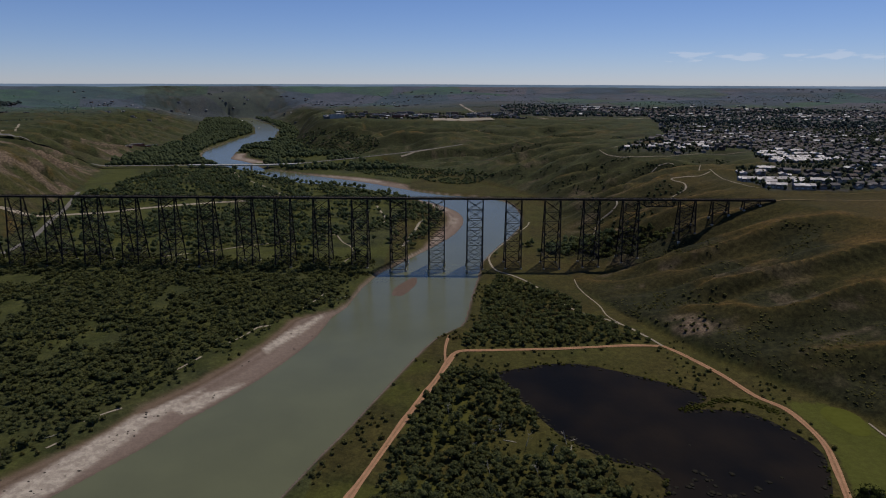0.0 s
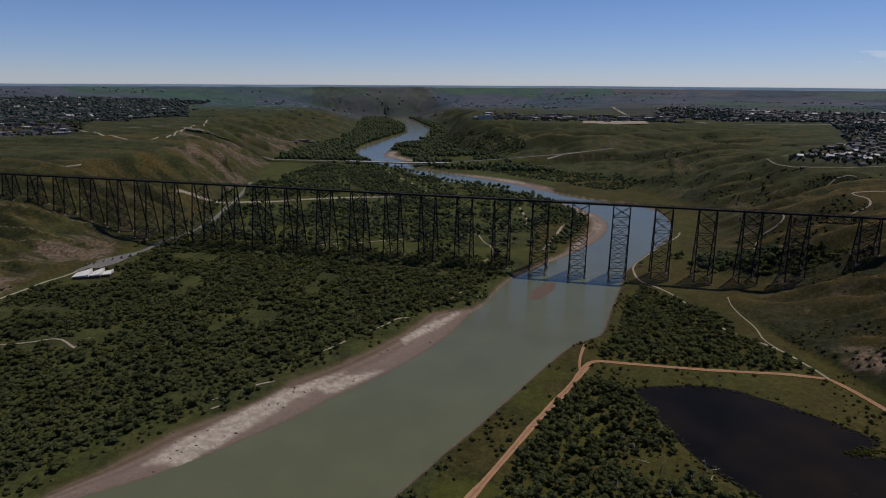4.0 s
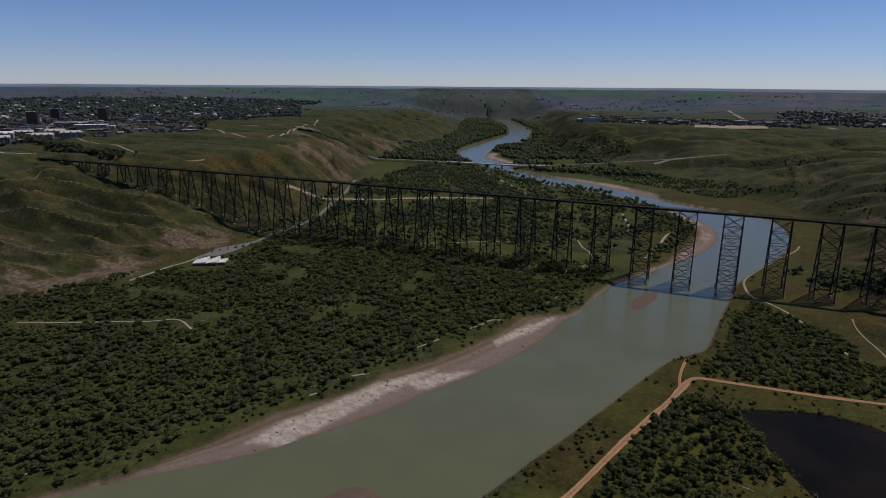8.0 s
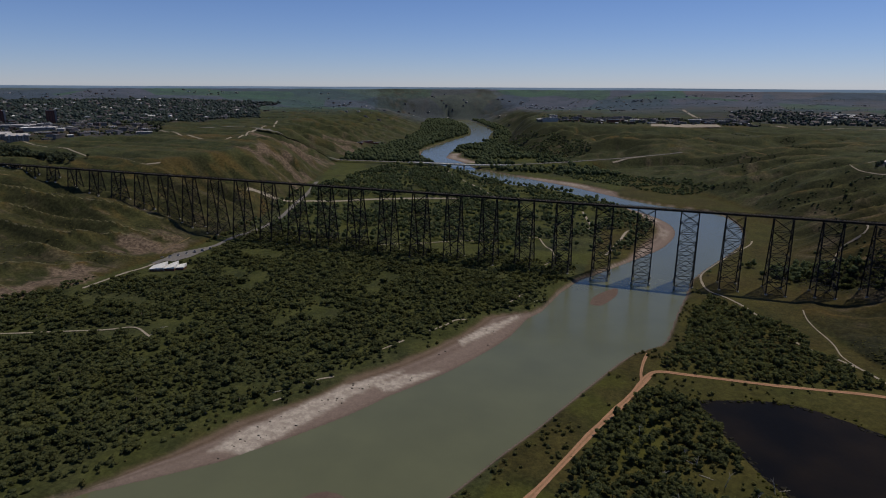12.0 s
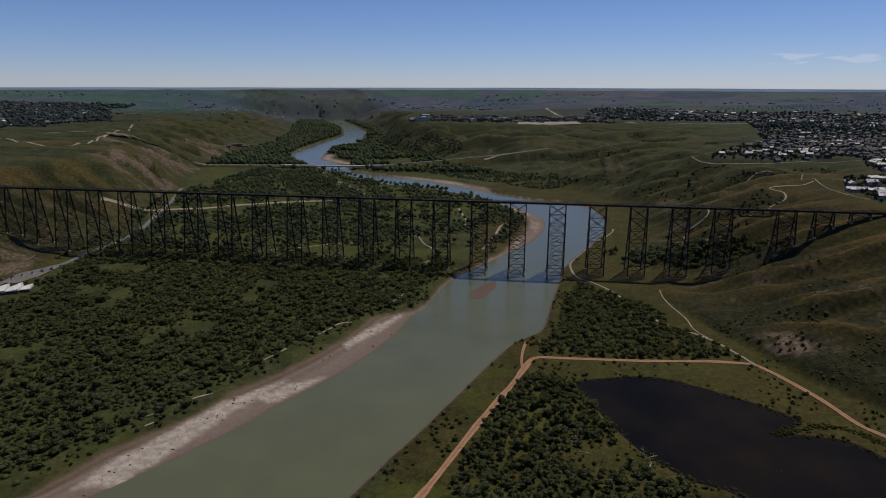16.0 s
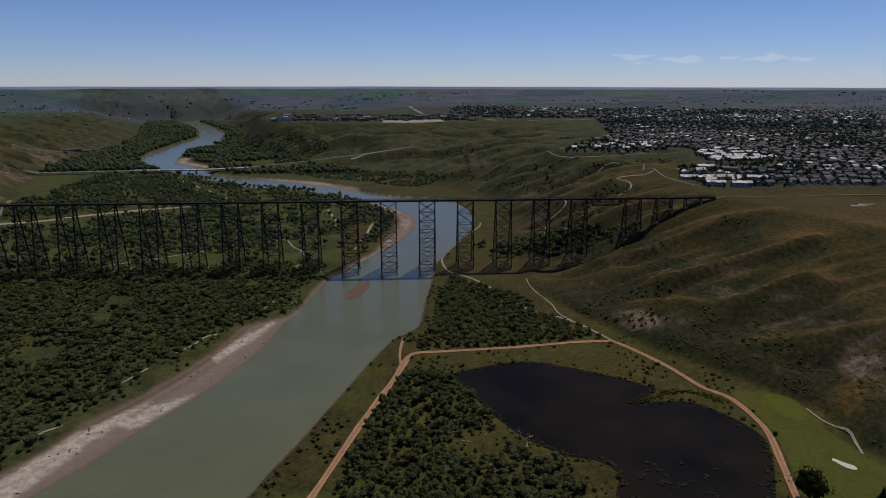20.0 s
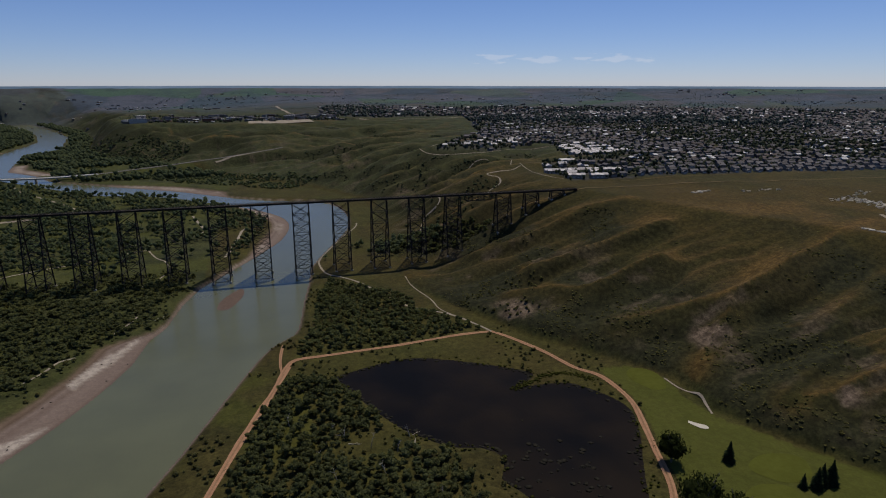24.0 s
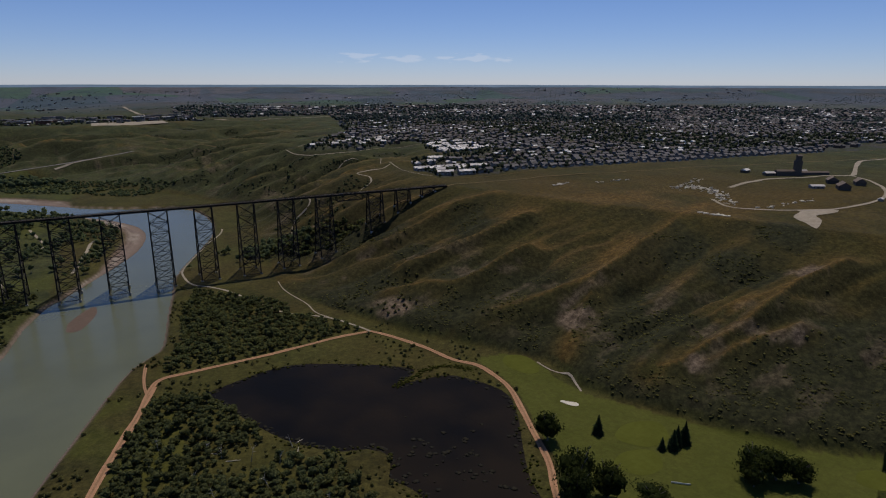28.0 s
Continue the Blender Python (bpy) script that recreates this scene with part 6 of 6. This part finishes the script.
tip = thing("mine_tipple", "tall dark timber mine tipple with a long sloping gallery", "mine building", m=pose(966, 592, float(ground_z(966, 592)[0]), 0, 0, -28))
as_part("tower", tri_mesh("tower", [tri_box(-5, 5, -4, 4, -1, 24), tri_box(-3.6, 3.6, -3, 3, 24, 31)], M_BARN), tip)
as_part("roof", tri_mesh("roof", moved(prism(7.2, 6, 31, 2.4), 0, 0), M_DARK_ROOF), tip)
as_part("gallery", tri_mesh("gallery", [tri_box(5, 50, -4, 4, -1, 5), tri_box(-34, -5, -4.5, 4.5, -1, 7)], M_BARN), tip)
as_part("gallery_roof", tri_mesh("gallery_roof", [moved(prism(45, 8, 5, 2), 27.5, 0), moved(prism(29, 9, 7, 2.4), -19.5, 0)], M_DARK_ROOF), tip)
rng = np.random.default_rng(31)
# rubble and boards strewn over the grass
vs = []
for x0, y0, x1, y1, n_, w_ in ((800, 640, 690, 600, 26, 14), (731, 607, 735, 577, 40, 16), (735, 577, 714, 537, 40, 14), (714, 537, 672, 492, 34, 9), (595, 474, 610, 443, 30, 4), (683, 454, 748, 460, 12, 5), (748, 462, 790, 455, 14, 6),
                               (566, 700, 600, 720, 12, 6), (640, 700, 700, 690, 10, 6)):
    for k in range(n_):
        f_ = rng.random()
        x, y = x0 + (x1 - x0) * f_ + rng.normal(0, w_ / 2), y0 + (y1 - y0) * f_ + rng.normal(0, w_ / 2)
        w1, d1, h1 = rng.uniform(0.6, 3.4), rng.uniform(0.5, 1.3), rng.uniform(0.5, 1.1)
        v_, f4 = tri_box(-w1, w1, -d1, d1, -0.4, h1)
        v_ = v_ * rng.uniform(0.75, 1.1, v_.shape)
        a_ = rng.uniform(-0.5, 0.5)
        vs.append((np.column_stack([v_[:, 0] * math.cos(a_) - v_[:, 1] * math.sin(a_) + x, v_[:, 0] * math.sin(a_) + v_[:, 1] * math.cos(a_) + y, v_[:, 2] + float(ground_z(x, y)[0])]), f4))
tagged(new("rubble", mesh_from("rubble", *gather(vs), M_SANDTRAP)), "pale stone blocks and boards strewn on the grass", "rubble", kind="stuff")

# ---------------------------------------------------------------- east rim: apartments, towers and town


def apartment(w, d, floors, rh):
    """A pale apartment block: wall, gabled roof with dormers, a window with its pane for each room, balconies."""
    t = thing("apartment_block", "pale four-storey apartment block with gabled grey roofs", "apartment building", "apartment blocks on the east rim")
    h = 3.1 * floors
    as_part("wall", tri_mesh("wall", tri_box(-w / 2, w / 2, -d / 2, d / 2, -3, h), M_SIDING), t)
    roof = as_part("roof", tri_mesh("roof", prism(w, d, h, rh, 0.8), M_PALE_ROOF), t)
    for k in (-0.33, 0.0, 0.33):
        as_part("dormer", tri_mesh("dormer", moved(prism(d * 0.62, 7, h - 0.2, rh * 0.75), 0, 0), M_PALE_ROOF), roof, m=pose(w * k, -d * 0.24, 0, 0, 0, 90))
    for fl in range(floors):
        for k in range(8):
            window_on(t, -w / 2 + w * (k + 0.5) / 8, -d / 2, 3.1 * fl + 0.9, 0, 1.3)
        for k in range(3):
            window_on(t, w / 2, -d / 2 + d * (k + 0.5) / 3, 3.1 * fl + 0.9, 90)
        for k in (1, 4, 6):
            as_part("balcony", tri_mesh("balcony", [tri_box(-1.8, 1.8, -1.6, 0, 0, 0.2), tri_box(-1.8, 1.8, -1.6, -1.5, 0.2, 1.1)], M_TRIM), t, m=pose(-w / 2 + w * k / 8, -d / 2, 3.1 * fl - 0.1))
    return t


block = apartment(44, 16, 4, 5.0)
for n_, (x, y, rz) in enumerate(((-1452, 846, 38), (-1500, 920, 48), (-1560, 968, 44), (-1478, 1010, 40), (-1450, 1062, 55), (-1610, 1050, 40), (-1530, 1080, 38))):
    m = pose(x, y, float(ground_z(x, y)[0]) + 1.0, 0, 0, rz)
    block = copy_thing(block, m) if n_ else block
    block.matrix_basis = m


def high_rise(w, d, floors, mat):
    t = thing("high_rise", "tall red-brown brick apartment tower", "apartment tower", "brick towers of the town")
    h = 3.0 * floors
    as_part("wall", tri_mesh("wall", tri_box(-w / 2, w / 2, -d / 2, d / 2, -3, h), mat), t)
    as_part("parapet", tri_mesh("parapet", [tri_box(-w / 2 - .3, w / 2 + .3, -d / 2 - .3, d / 2 + .3, h, h + 1.2)], M_CONCRETE), t)
    as_part("penthouse", tri_mesh("penthouse", tri_box(-5, 5, -4, 4, h + 1.2, h + 5), mat), t)
    as_part("stair_wall", tri_mesh("stair_wall", tri_box(w / 2 - 5, w / 2 + 0.5, -d / 2 - 0.8, -d / 2, -3, h + 2), M_SIDING), t, "pale vertical wall strip")
    for fl in range(floors):
        for k in range(4):
            window_on(t, -w / 2 + 2.5 + (w - 9) * k / 3, -d / 2, 3.0 * fl + 1.0, 0, 1.7)
        for k in range(2):
            window_on(t, w / 2, -d * 0.22 + d * 0.44 * k, 3.0 * fl + 1.0, 90, 1.6)
    return t


rise_ = high_rise(32, 22, 15, M_BRICK)
for n_, (x, y, rz) in enumerate(((-1990, 1335, 52), (-2190, 1556, 52), (-2052, 1640, 50))):
    m = pose(x, y, float(ground_z(x, y)[0]), 0, 0, rz)
    rise_ = copy_thing(rise_, m) if n_ else rise_
    rise_.matrix_basis = m


def flat_block(x, y, w, d, h, rz, wall_mat, roof_mat, label):
    t = thing("commercial_building", label, "commercial building", "flat-roofed buildings of the town", m=pose(x, y, float(ground_z(x, y)[0]), 0, 0, rz))
    as_part("wall", tri_mesh("wall", tri_box(-w / 2, w / 2, -d / 2, d / 2, -3, h), wall_mat), t)
    as_part("roof", tri_mesh("roof", tri_box(-w / 2 + .5, w / 2 - .5, -d / 2 + .5, d / 2 - .5, h, h + 0.3), roof_mat), t)
    as_part("parapet", tri_mesh("parapet", [tri_box(-w / 2, w / 2, -d / 2, -d / 2 + .4, h, h + 0.9), tri_box(-w / 2, w / 2, d / 2 - .4, d / 2, h, h + 0.9), tri_box(-w / 2, -w / 2 + .4, -d / 2 + .4, d / 2 - .4, h, h + 0.9),
                                        tri_box(w / 2 - .4, w / 2, -d / 2 + .4, d / 2 - .4, h, h + 0.9)], M_CONCRETE), t)
    for k in (-0.25, 0.2):
        as_part("roof_unit", tri_mesh("roof_unit", tri_box(w * k - 2, w * k + 2, -1.5, 1.5, h + 0.3, h + 2.2), M_CONCRETE), t)
    for k in range(6):
        window_on(t, -w / 2 + w * (k + 0.5) / 6, -d / 2, max(1.0, h - 3.2), 0, 2.2)


for x, y, w, d, h, wm, rm, lb in (
        (-1700, 1092, 60, 26, 14, M_BRICK, M_GREY_ROOF, "long red brick block with a flat grey roof"), (-1690, 985, 34, 24, 16, M_BRICK, M_GREY_ROOF, "red brick office block with a flat roof"),
        (-1900, 1410, 110, 50, 9, M_SIDING, M_PALE_ROOF, "wide pale shopping hall with a white flat roof"), (-1740, 1345, 90, 44, 8, M_SIDING, M_PALE_ROOF, "pale flat-roofed store hall"),
        (-1640, 1290, 60, 30, 7, M_BRICK, M_PALE_ROOF, "low brick store with a pale roof"), (-1830, 1230, 70, 30, 9, M_CONCRETE, M_GREY_ROOF, "grey flat-roofed office block"),
        (-1620, 1190, 52, 26, 7, M_CONCRETE, M_GREY_ROOF, "low grey workshop with a flat roof"), (-2050, 1180, 70, 34, 12, M_CONCRETE, M_PALE_ROOF, "pale concrete block in the town"),
        (-1560, 1360, 46, 24, 7, M_SIDING, M_PALE_ROOF, "low pale warehouse with a flat roof"), (-1480, 1330, 40, 22, 6, M_BRICK, M_GREY_ROOF, "low brick building on the rim"),
        (-1420, 1420, 44, 20, 6, M_SIDING, M_PALE_ROOF, "low pale building on the rim"), (-2120, 1420, 50, 40, 18, M_CONCRETE, M_GREY_ROOF, "grey office block in the town")):
    flat_block(x, y, w, d, h, rng.uniform(36, 52), wm, rm, lb)
p = jitter(-4500, -1400, 800, 4300, 46, rng)
core = np.hypot(p[:, 0] + 1800, p[:, 1] - 1250)
keep = inside(p[:, 0], p[:, 1], EAST) & (np.hypot(p[:, 0], p[:, 1]) < TOWN_END + 700) & (core > 430) & (rng.random(len(p)) < 0.42)
far_houses("east_town_houses", p[keep], "scattered grey-roofed houses among street trees", rng, sizes=((9, 20), (8, 14), (3.5, 7)), pale=0.12, turn=45)
p = jitter(-2400, -1430, 830, 1800, 27, rng)
core = np.hypot(p[:, 0] + 1800, p[:, 1] - 1250)
keep = inside(p[:, 0], p[:, 1], EAST) & (core < 450) & (rng.random(len(p)) < 0.42)
blocks_ = np.array([o.matrix_basis.translation[:2] for o in bpy.data.objects if o.parent is None and o.name.startswith(("commercial_building", "apartment_block", "high_rise"))])
keep &= np.min(np.hypot(p[:, 0, None] - blocks_[None, :, 0], p[:, 1, None] - blocks_[None, :, 1]), axis=1) > 34
far_houses("downtown_buildings", p[keep], "low flat-roofed shops and brick houses of the town centre", rng, True, ((12, 26), (9, 18), (4, 10)), 0.16, 45)
p = jitter(-4500, -1400, 800, 4300, 19, rng)
rr = np.hypot(p[:, 0], p[:, 1])
core = np.hypot(p[:, 0] + 1800, p[:, 1] - 1250)
keep = inside(p[:, 0], p[:, 1], EAST) & (rr + 260 * (fbm(p[:, 0] / 500, p[:, 1] / 500, 88) - 0.5) < TOWN_END + 700) & (rng.random(len(p)) < np.where(core < 430, 0.5, np.where(rr > 2900, 0.5, 0.95)))
w_ = rng.uniform(11, 18, len(p)) * np.where(rr > 2900, 1.4, 1) * np.where(core < 430, 0.6, 1)
# beyond 2500 m the leaves take the haze-painted colour
for part_, mat_ in ((keep & (rr < 2500), M_URBAN), (keep & (rr >= 2500), M_HAZED_LEAF)):
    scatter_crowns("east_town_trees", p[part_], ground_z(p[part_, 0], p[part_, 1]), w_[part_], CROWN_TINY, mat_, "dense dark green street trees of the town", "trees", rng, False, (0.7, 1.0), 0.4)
# the dark belt of trees beside the trestle's east end
hedge = curve([(-1490, 985), (-1400, 960), (-1308, 925), (-1230, 900), (-1157, 878), (-1101, 876), (-1065, 868)], 6)
hp = np.vstack([hedge + rng.normal(0, 11, hedge.shape) for _ in range(5)])
scatter_crowns("rim_trees", hp, ground_z(hp[:, 0], hp[:, 1]), rng.uniform(9, 16, len(hp)), CROWN_FAR, M_URBAN, "belt of dark trees at the end of the trestle", "trees", rng)

# ---------------------------------------------------------------- campus and far plain
for x, y, w, d, h, rz, wm, rm, lb in (
        (-425, 2500, 60, 18, 14, 20, M_CONCRETE, M_GREY_ROOF, "long grey university hall on the far rim"), (-350, 2560, 60, 22, 12, -6, M_BRICK, M_DARK_ROOF, "dark brick campus building"),
        (-270, 2620, 55, 24, 13, 12, M_BARN, M_GREY_ROOF, "dark campus building with a flat roof"), (-185, 2590, 50, 26, 9, -8, M_BRICK, M_GREY_ROOF, "brick campus building among trees"),
        (-100, 2720, 60, 34, 8, 0, M_CONCRETE, M_PALE_ROOF, "campus hall with a white flat roof"), (40, 2660, 46, 24, 8, 4, M_CONCRETE, M_GREY_ROOF, "grey campus building beside the car park"),
        (170, 2590, 44, 22, 8, -3, M_BRICK, M_GREY_ROOF, "brick campus building on the rim"), (290, 2660, 50, 20, 7, 5, M_SIDING, M_PALE_ROOF, "pale low building on the far rim"),
        (760, 3300, 80, 50, 10, 0, M_SIDING, M_PALE_ROOF, "large hall with a white flat roof")):
    flat_block(x, y, w, d, h, rz, wm, rm, lb)
sheet("car_park", np.array([(-40, 2400), (60, 2395), (200, 2420), (190, 2520), (40, 2510), (-40, 2470)], float), 0, M_PALE, "large pale car park before the campus", "car park", lift=2.0)
ribbon("road", curve([(100, 3750), (128, 3385), (157, 3073), (240, 2760), (420, 2560), (640, 2520), (900, 2640)], 25), 14.0, M_PALE, "pale road along the far rim", "road", 1.5)
lodge = [(-1090, 2190, 60, 16, 5, 60), (-1060, 2240, 50, 14, 5, 60), (-1080, 2120, 24, 12, 4, 10)]
for x, y, w, d, h, rz in lodge:
    flat_block(x, y, w, d, h, rz, M_BRICK, M_DARK_ROOF, "long red-brown building below the far slope")
p = jitter(-470, 330, 2500, 2900, 34, rng)
keep = (rng.random(len(p)) < 0.4) & (land_at(p[:, 0], p[:, 1])["s"] > 0.93)
far_houses("campus_buildings", p[keep], "low grey and brick buildings of the campus", rng, True, ((10, 30), (9, 16), (4, 9)), 0.15, 20)
p = jitter(-480, 340, 2480, 2950, 22, rng)
keep = (rng.random(len(p)) < 0.4) & (land_at(p[:, 0], p[:, 1])["s"] > 0.9)
scatter_crowns("campus_trees", p[keep], ground_z(p[keep, 0], p[keep, 1]), rng.uniform(9, 15, keep.sum()), CROWN_TINY, M_URBAN, "dark trees between the campus buildings", "trees", rng, False, (0.8, 1.1), 0.4)
p = jitter(-4700, 4700, 1500, 4800, 24, rng)
rr = np.hypot(p[:, 0], p[:, 1])
belt = fbm(p[:, 0] / 420, p[:, 1] / 130, 171, 3)
keep = (rr > 2700) & (rr < 4700) & (belt > 0.56) & (rng.random(len(p)) < 0.45) & (land_at(p[:, 0], p[:, 1])["s"] >= 1)
# leaf colour lightened and blued here, standing in for haze over the plain
scatter_crowns("far_trees", p[keep], ground_z(p[keep, 0], p[keep, 1]), rng.uniform(5, 9, keep.sum()), CROWN_TINY, make_leaves("hazed_plain_leaves", (0.070, 0.105, 0.100), (0.105, 0.145, 0.140), 0.5), "far belts of dark trees on the plain", "trees", rng, False, (0.5, 0.8), 0.35)
keep = (rr > 3000) & (rr < 4850) & (fbm(p[:, 0] / 500, p[:, 1] / 200, 177, 3) > 0.57) & (rng.random(len(p)) < 0.06)
far_houses("far_buildings", p[keep], "far scattered halls and houses on the plain", rng, True, ((5, 14), (5, 10), (2.5, 4)), 0.5)
# the ridge of the horizon, its haze put in as a blue glow
a_ = np.radians(np.arange(-180, 180.1, 0.5))
n_ = len(a_)
ridge = 215 + 9 * fbm(np.degrees(a_) / 9, a_ * 0, 181, 3) * (1 - 0.0 * a_)
vb = np.vstack([np.column_stack([4985 * np.sin(a_), 4985 * np.cos(a_), np.full(n_, 60.0)]), np.column_stack([4985 * np.sin(a_), 4985 * np.cos(a_), ridge])])
i_ = np.arange(n_ - 1)
mb = Nodes("hazed_hills", 1.0, spec=0.0)
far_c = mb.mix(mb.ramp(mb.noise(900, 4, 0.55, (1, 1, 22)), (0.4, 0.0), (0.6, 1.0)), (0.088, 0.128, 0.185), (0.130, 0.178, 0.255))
# emission stands in for light scattered by the air
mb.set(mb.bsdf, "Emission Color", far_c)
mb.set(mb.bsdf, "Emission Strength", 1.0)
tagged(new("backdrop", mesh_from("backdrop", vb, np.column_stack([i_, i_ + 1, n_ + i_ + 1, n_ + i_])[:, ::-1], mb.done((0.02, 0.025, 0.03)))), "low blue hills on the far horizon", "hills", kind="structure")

# ---------------------------------------------------------------- small things on the bars and banks
rng = np.random.default_rng(41)
p = jitter(-330, -100, 200, 640, 3.6, rng)
g = land_at(p[:, 0], p[:, 1])
keep = (g["sand"] > 0.8) & ~g["wet"] & (rng.random(len(p)) < 0.20 * g["drift"] * smooth(0.45, 0.6, fbm(p[:, 0] / 14, p[:, 1] / 14, 67, 2)) + 0.008)
vs = []
for (x, y), zz in zip(p[keep], g["z"][keep]):
    q = rng.uniform(0.25, 0.9)
    vs.append((ICO_V * rng.uniform(0.7, 1.2, (len(ICO_V), 1)) * [q * rng.uniform(0.8, 2.0), q, q * 0.8] + [x, y, zz + 0.1], ICO_F))
tagged(new("driftwood", mesh_from("driftwood", *gather(vs), M_TIE)), "dark driftwood stumps and stones on the pale sand", "driftwood", kind="stuff")
p = np.vstack([jitter(-420, -90, 150, 800, 8, rng), jitter(-110, 60, 200, 760, 6, rng), jitter(60, 300, 230, 620, 7, rng)])
g = land_at(p[:, 0], p[:, 1])
keep = (g["s"] < 0.3) & ~g["wet"] & ~g["pond"] & (g["sand"] < 0.3) & (g["lawn"] < 0.5) & clear_of(p, TRACKS, 4) & (rng.random(len(p)) < 0.85 * smooth(0.50, 0.62, fbm(p[:, 0] / 26, p[:, 1] / 26, 191, 3)))
low_ = jitter(-700, -90, 150, 830, 7.0, rng)
gl = land_at(low_[:, 0], low_[:, 1])
kl = (rng.random(len(low_)) < 0.75 * woods(low_, gl)) & clear_of(low_, [GLADE_PATH], 5)
scatter_crowns("undergrowth", low_[kl], gl["z"][kl], rng.uniform(3.0, 7.0, kl.sum()), CROWN_TINY, M_LEAF, "low green undergrowth between the cottonwoods", "shrubs", rng, False, (0.40, 0.65), 0.2)
scatter_crowns("bank_shrubs", p[keep], g["z"][keep], rng.uniform(2.0, 5.5, keep.sum()), CROWN_FAR, M_SHRUB, "low green willow shrubs on the banks and meadows", "shrubs", rng, False, (0.6, 0.9), 0.3)

rng = np.random.default_rng(47)
p = jitter(20, 290, 210, 500, 2.6, rng)
g = land_at(p[:, 0], p[:, 1])
fringe = np.exp(-((g["dpond"] - 1.5) / 5.0) ** 2)
keep = (g["dpond"] < 12) & (~g["pond"] | (g["dpond"] < 3.5)) & (rng.random(len(p)) < 0.32 * fringe * smooth(0.3, 0.55, fbm(p[:, 0] / 15, p[:, 1] / 15, 195, 3))) & clear_of(p, TRACKS, 3.5)
spit = curve([(180, 412), (198, 419), (217, 426), (237, 422), (249, 405)], 1.2)
sp = np.vstack([spit + rng.normal(0, 1.8, spit.shape) for _ in range(4)])
M_REED = make_leaves("reeds", (0.052, 0.060, 0.016), (0.082, 0.080, 0.024), 0.4)
scatter_crowns("pond_reeds", p[keep], np.maximum(g["z"][keep], 3.1), rng.uniform(1.6, 3.6, keep.sum()), CROWN_TINY, M_REED, "yellowish green reeds round the pond", "reeds", rng, False, (0.4, 0.8), 0.25)
scatter_crowns("reed_spit", sp, np.maximum(ground_z(sp[:, 0], sp[:, 1]), 3.15), rng.uniform(1.4, 3.0, len(sp)), CROWN_TINY, M_REED, "narrow spit of yellow-green reeds in the pond", "reeds", rng, False, (0.4, 0.8), 0.25)
p = jitter(40, 256, 215, 492, 3.0, rng)
g = land_at(p[:, 0], p[:, 1])
near_ = np.exp(-((p[:, 0] - 168) ** 2 + (p[:, 1] - 305) ** 2) / 40 ** 2)
keep = g["pond"] & (rng.random(len(p)) < 0.3 * near_ * smooth(0.50, 0.60, fbm(p[:, 0] / 24, p[:, 1] / 11, 197, 3)) + 0.8 * smooth(7, 1, g["dpond"]))
M_WEED = plain("pond_weed", (0.010, 0.009, 0.006), (0.020, 0.017, 0.010), 1.5, 0.9, bump=0)
scatter_crowns("pond_weed", p[keep], np.full(keep.sum(), 3.19), rng.uniform(2.0, 7.0, keep.sum()), CROWN_TINY, M_WEED, "brown mats of weed floating on the pond", "water plants", rng, False, (0.008, 0.016), 0.1)


def dead_tree(x, y, h, k):
    """A bare bleached trunk with a few broken limbs."""
    q = np.random.default_rng(k)
    t = thing("dead_tree", "bleached bare dead tree beside the pond", "dead tree", "dead trees by the pond", m=pose(x, y, float(ground_z(x, y)[0]), q.uniform(-20, 20), q.uniform(-20, 20), q.uniform(0, 360)))
    as_part("trunk", mesh_from("trunk", *taper((0, 0, -0.5), (0.3, 0.2, h), 0.28, 0.07, 6), M_BLEACHED), t)
    for j in range(5):
        z_ = h * q.uniform(0.35, 0.9)
        a_ = q.uniform(0, 6.28)
        as_part("limb", mesh_from("limb", *taper((0.1, 0.1, z_), (math.cos(a_) * h * 0.3, math.sin(a_) * h * 0.3, z_ + h * 0.22), 0.12, 0.03, 4), M_BLEACHED), t)


M_BLEACHED = plain("bleached_wood", (0.30, 0.27, 0.23), (0.42, 0.38, 0.33), 0.6, 0.9)
for k, (x, y) in enumerate(((33, 386), (40, 376), (56, 362), (72, 352), (84, 366), (22, 356), (60, 330), (5, 400), (88, 300), (30, 330))):
    dead_tree(x, y, 7 + (k * 37 % 5), 300 + k)


def fallen_log(x, y, length, rz):
    t = thing("fallen_log", "bleached fallen log on the meadow by the pond", "log", "fallen logs by the pond", m=pose(x, y, float(ground_z(x, y)[0]) + 0.3, 0, 0, rz))
    as_part("stem", mesh_from("stem", *taper((-length / 2, 0, 0), (length / 2, 0, 0.25), 0.32, 0.14, 7), M_BLEACHED), t)
    as_part("branch", mesh_from("branch", *taper((0, 0, 0.1), (length * 0.2, length * 0.16, 0.5), 0.12, 0.05, 5), M_BLEACHED), t)


for k, (x, y, l_, rz) in enumerate(((36, 382, 10, -35), (46, 368, 9, -20), (78, 352, 9, 10), (86, 360, 8, 70), (90, 372, 7, 25), (-116, 652, 8, 60), (-112, 655, 7, 58), (-268, 372, 9, 40), (-448, 430, 11, 60), (-452, 446, 9, 50))):
    fallen_log(x, y, l_, rz)
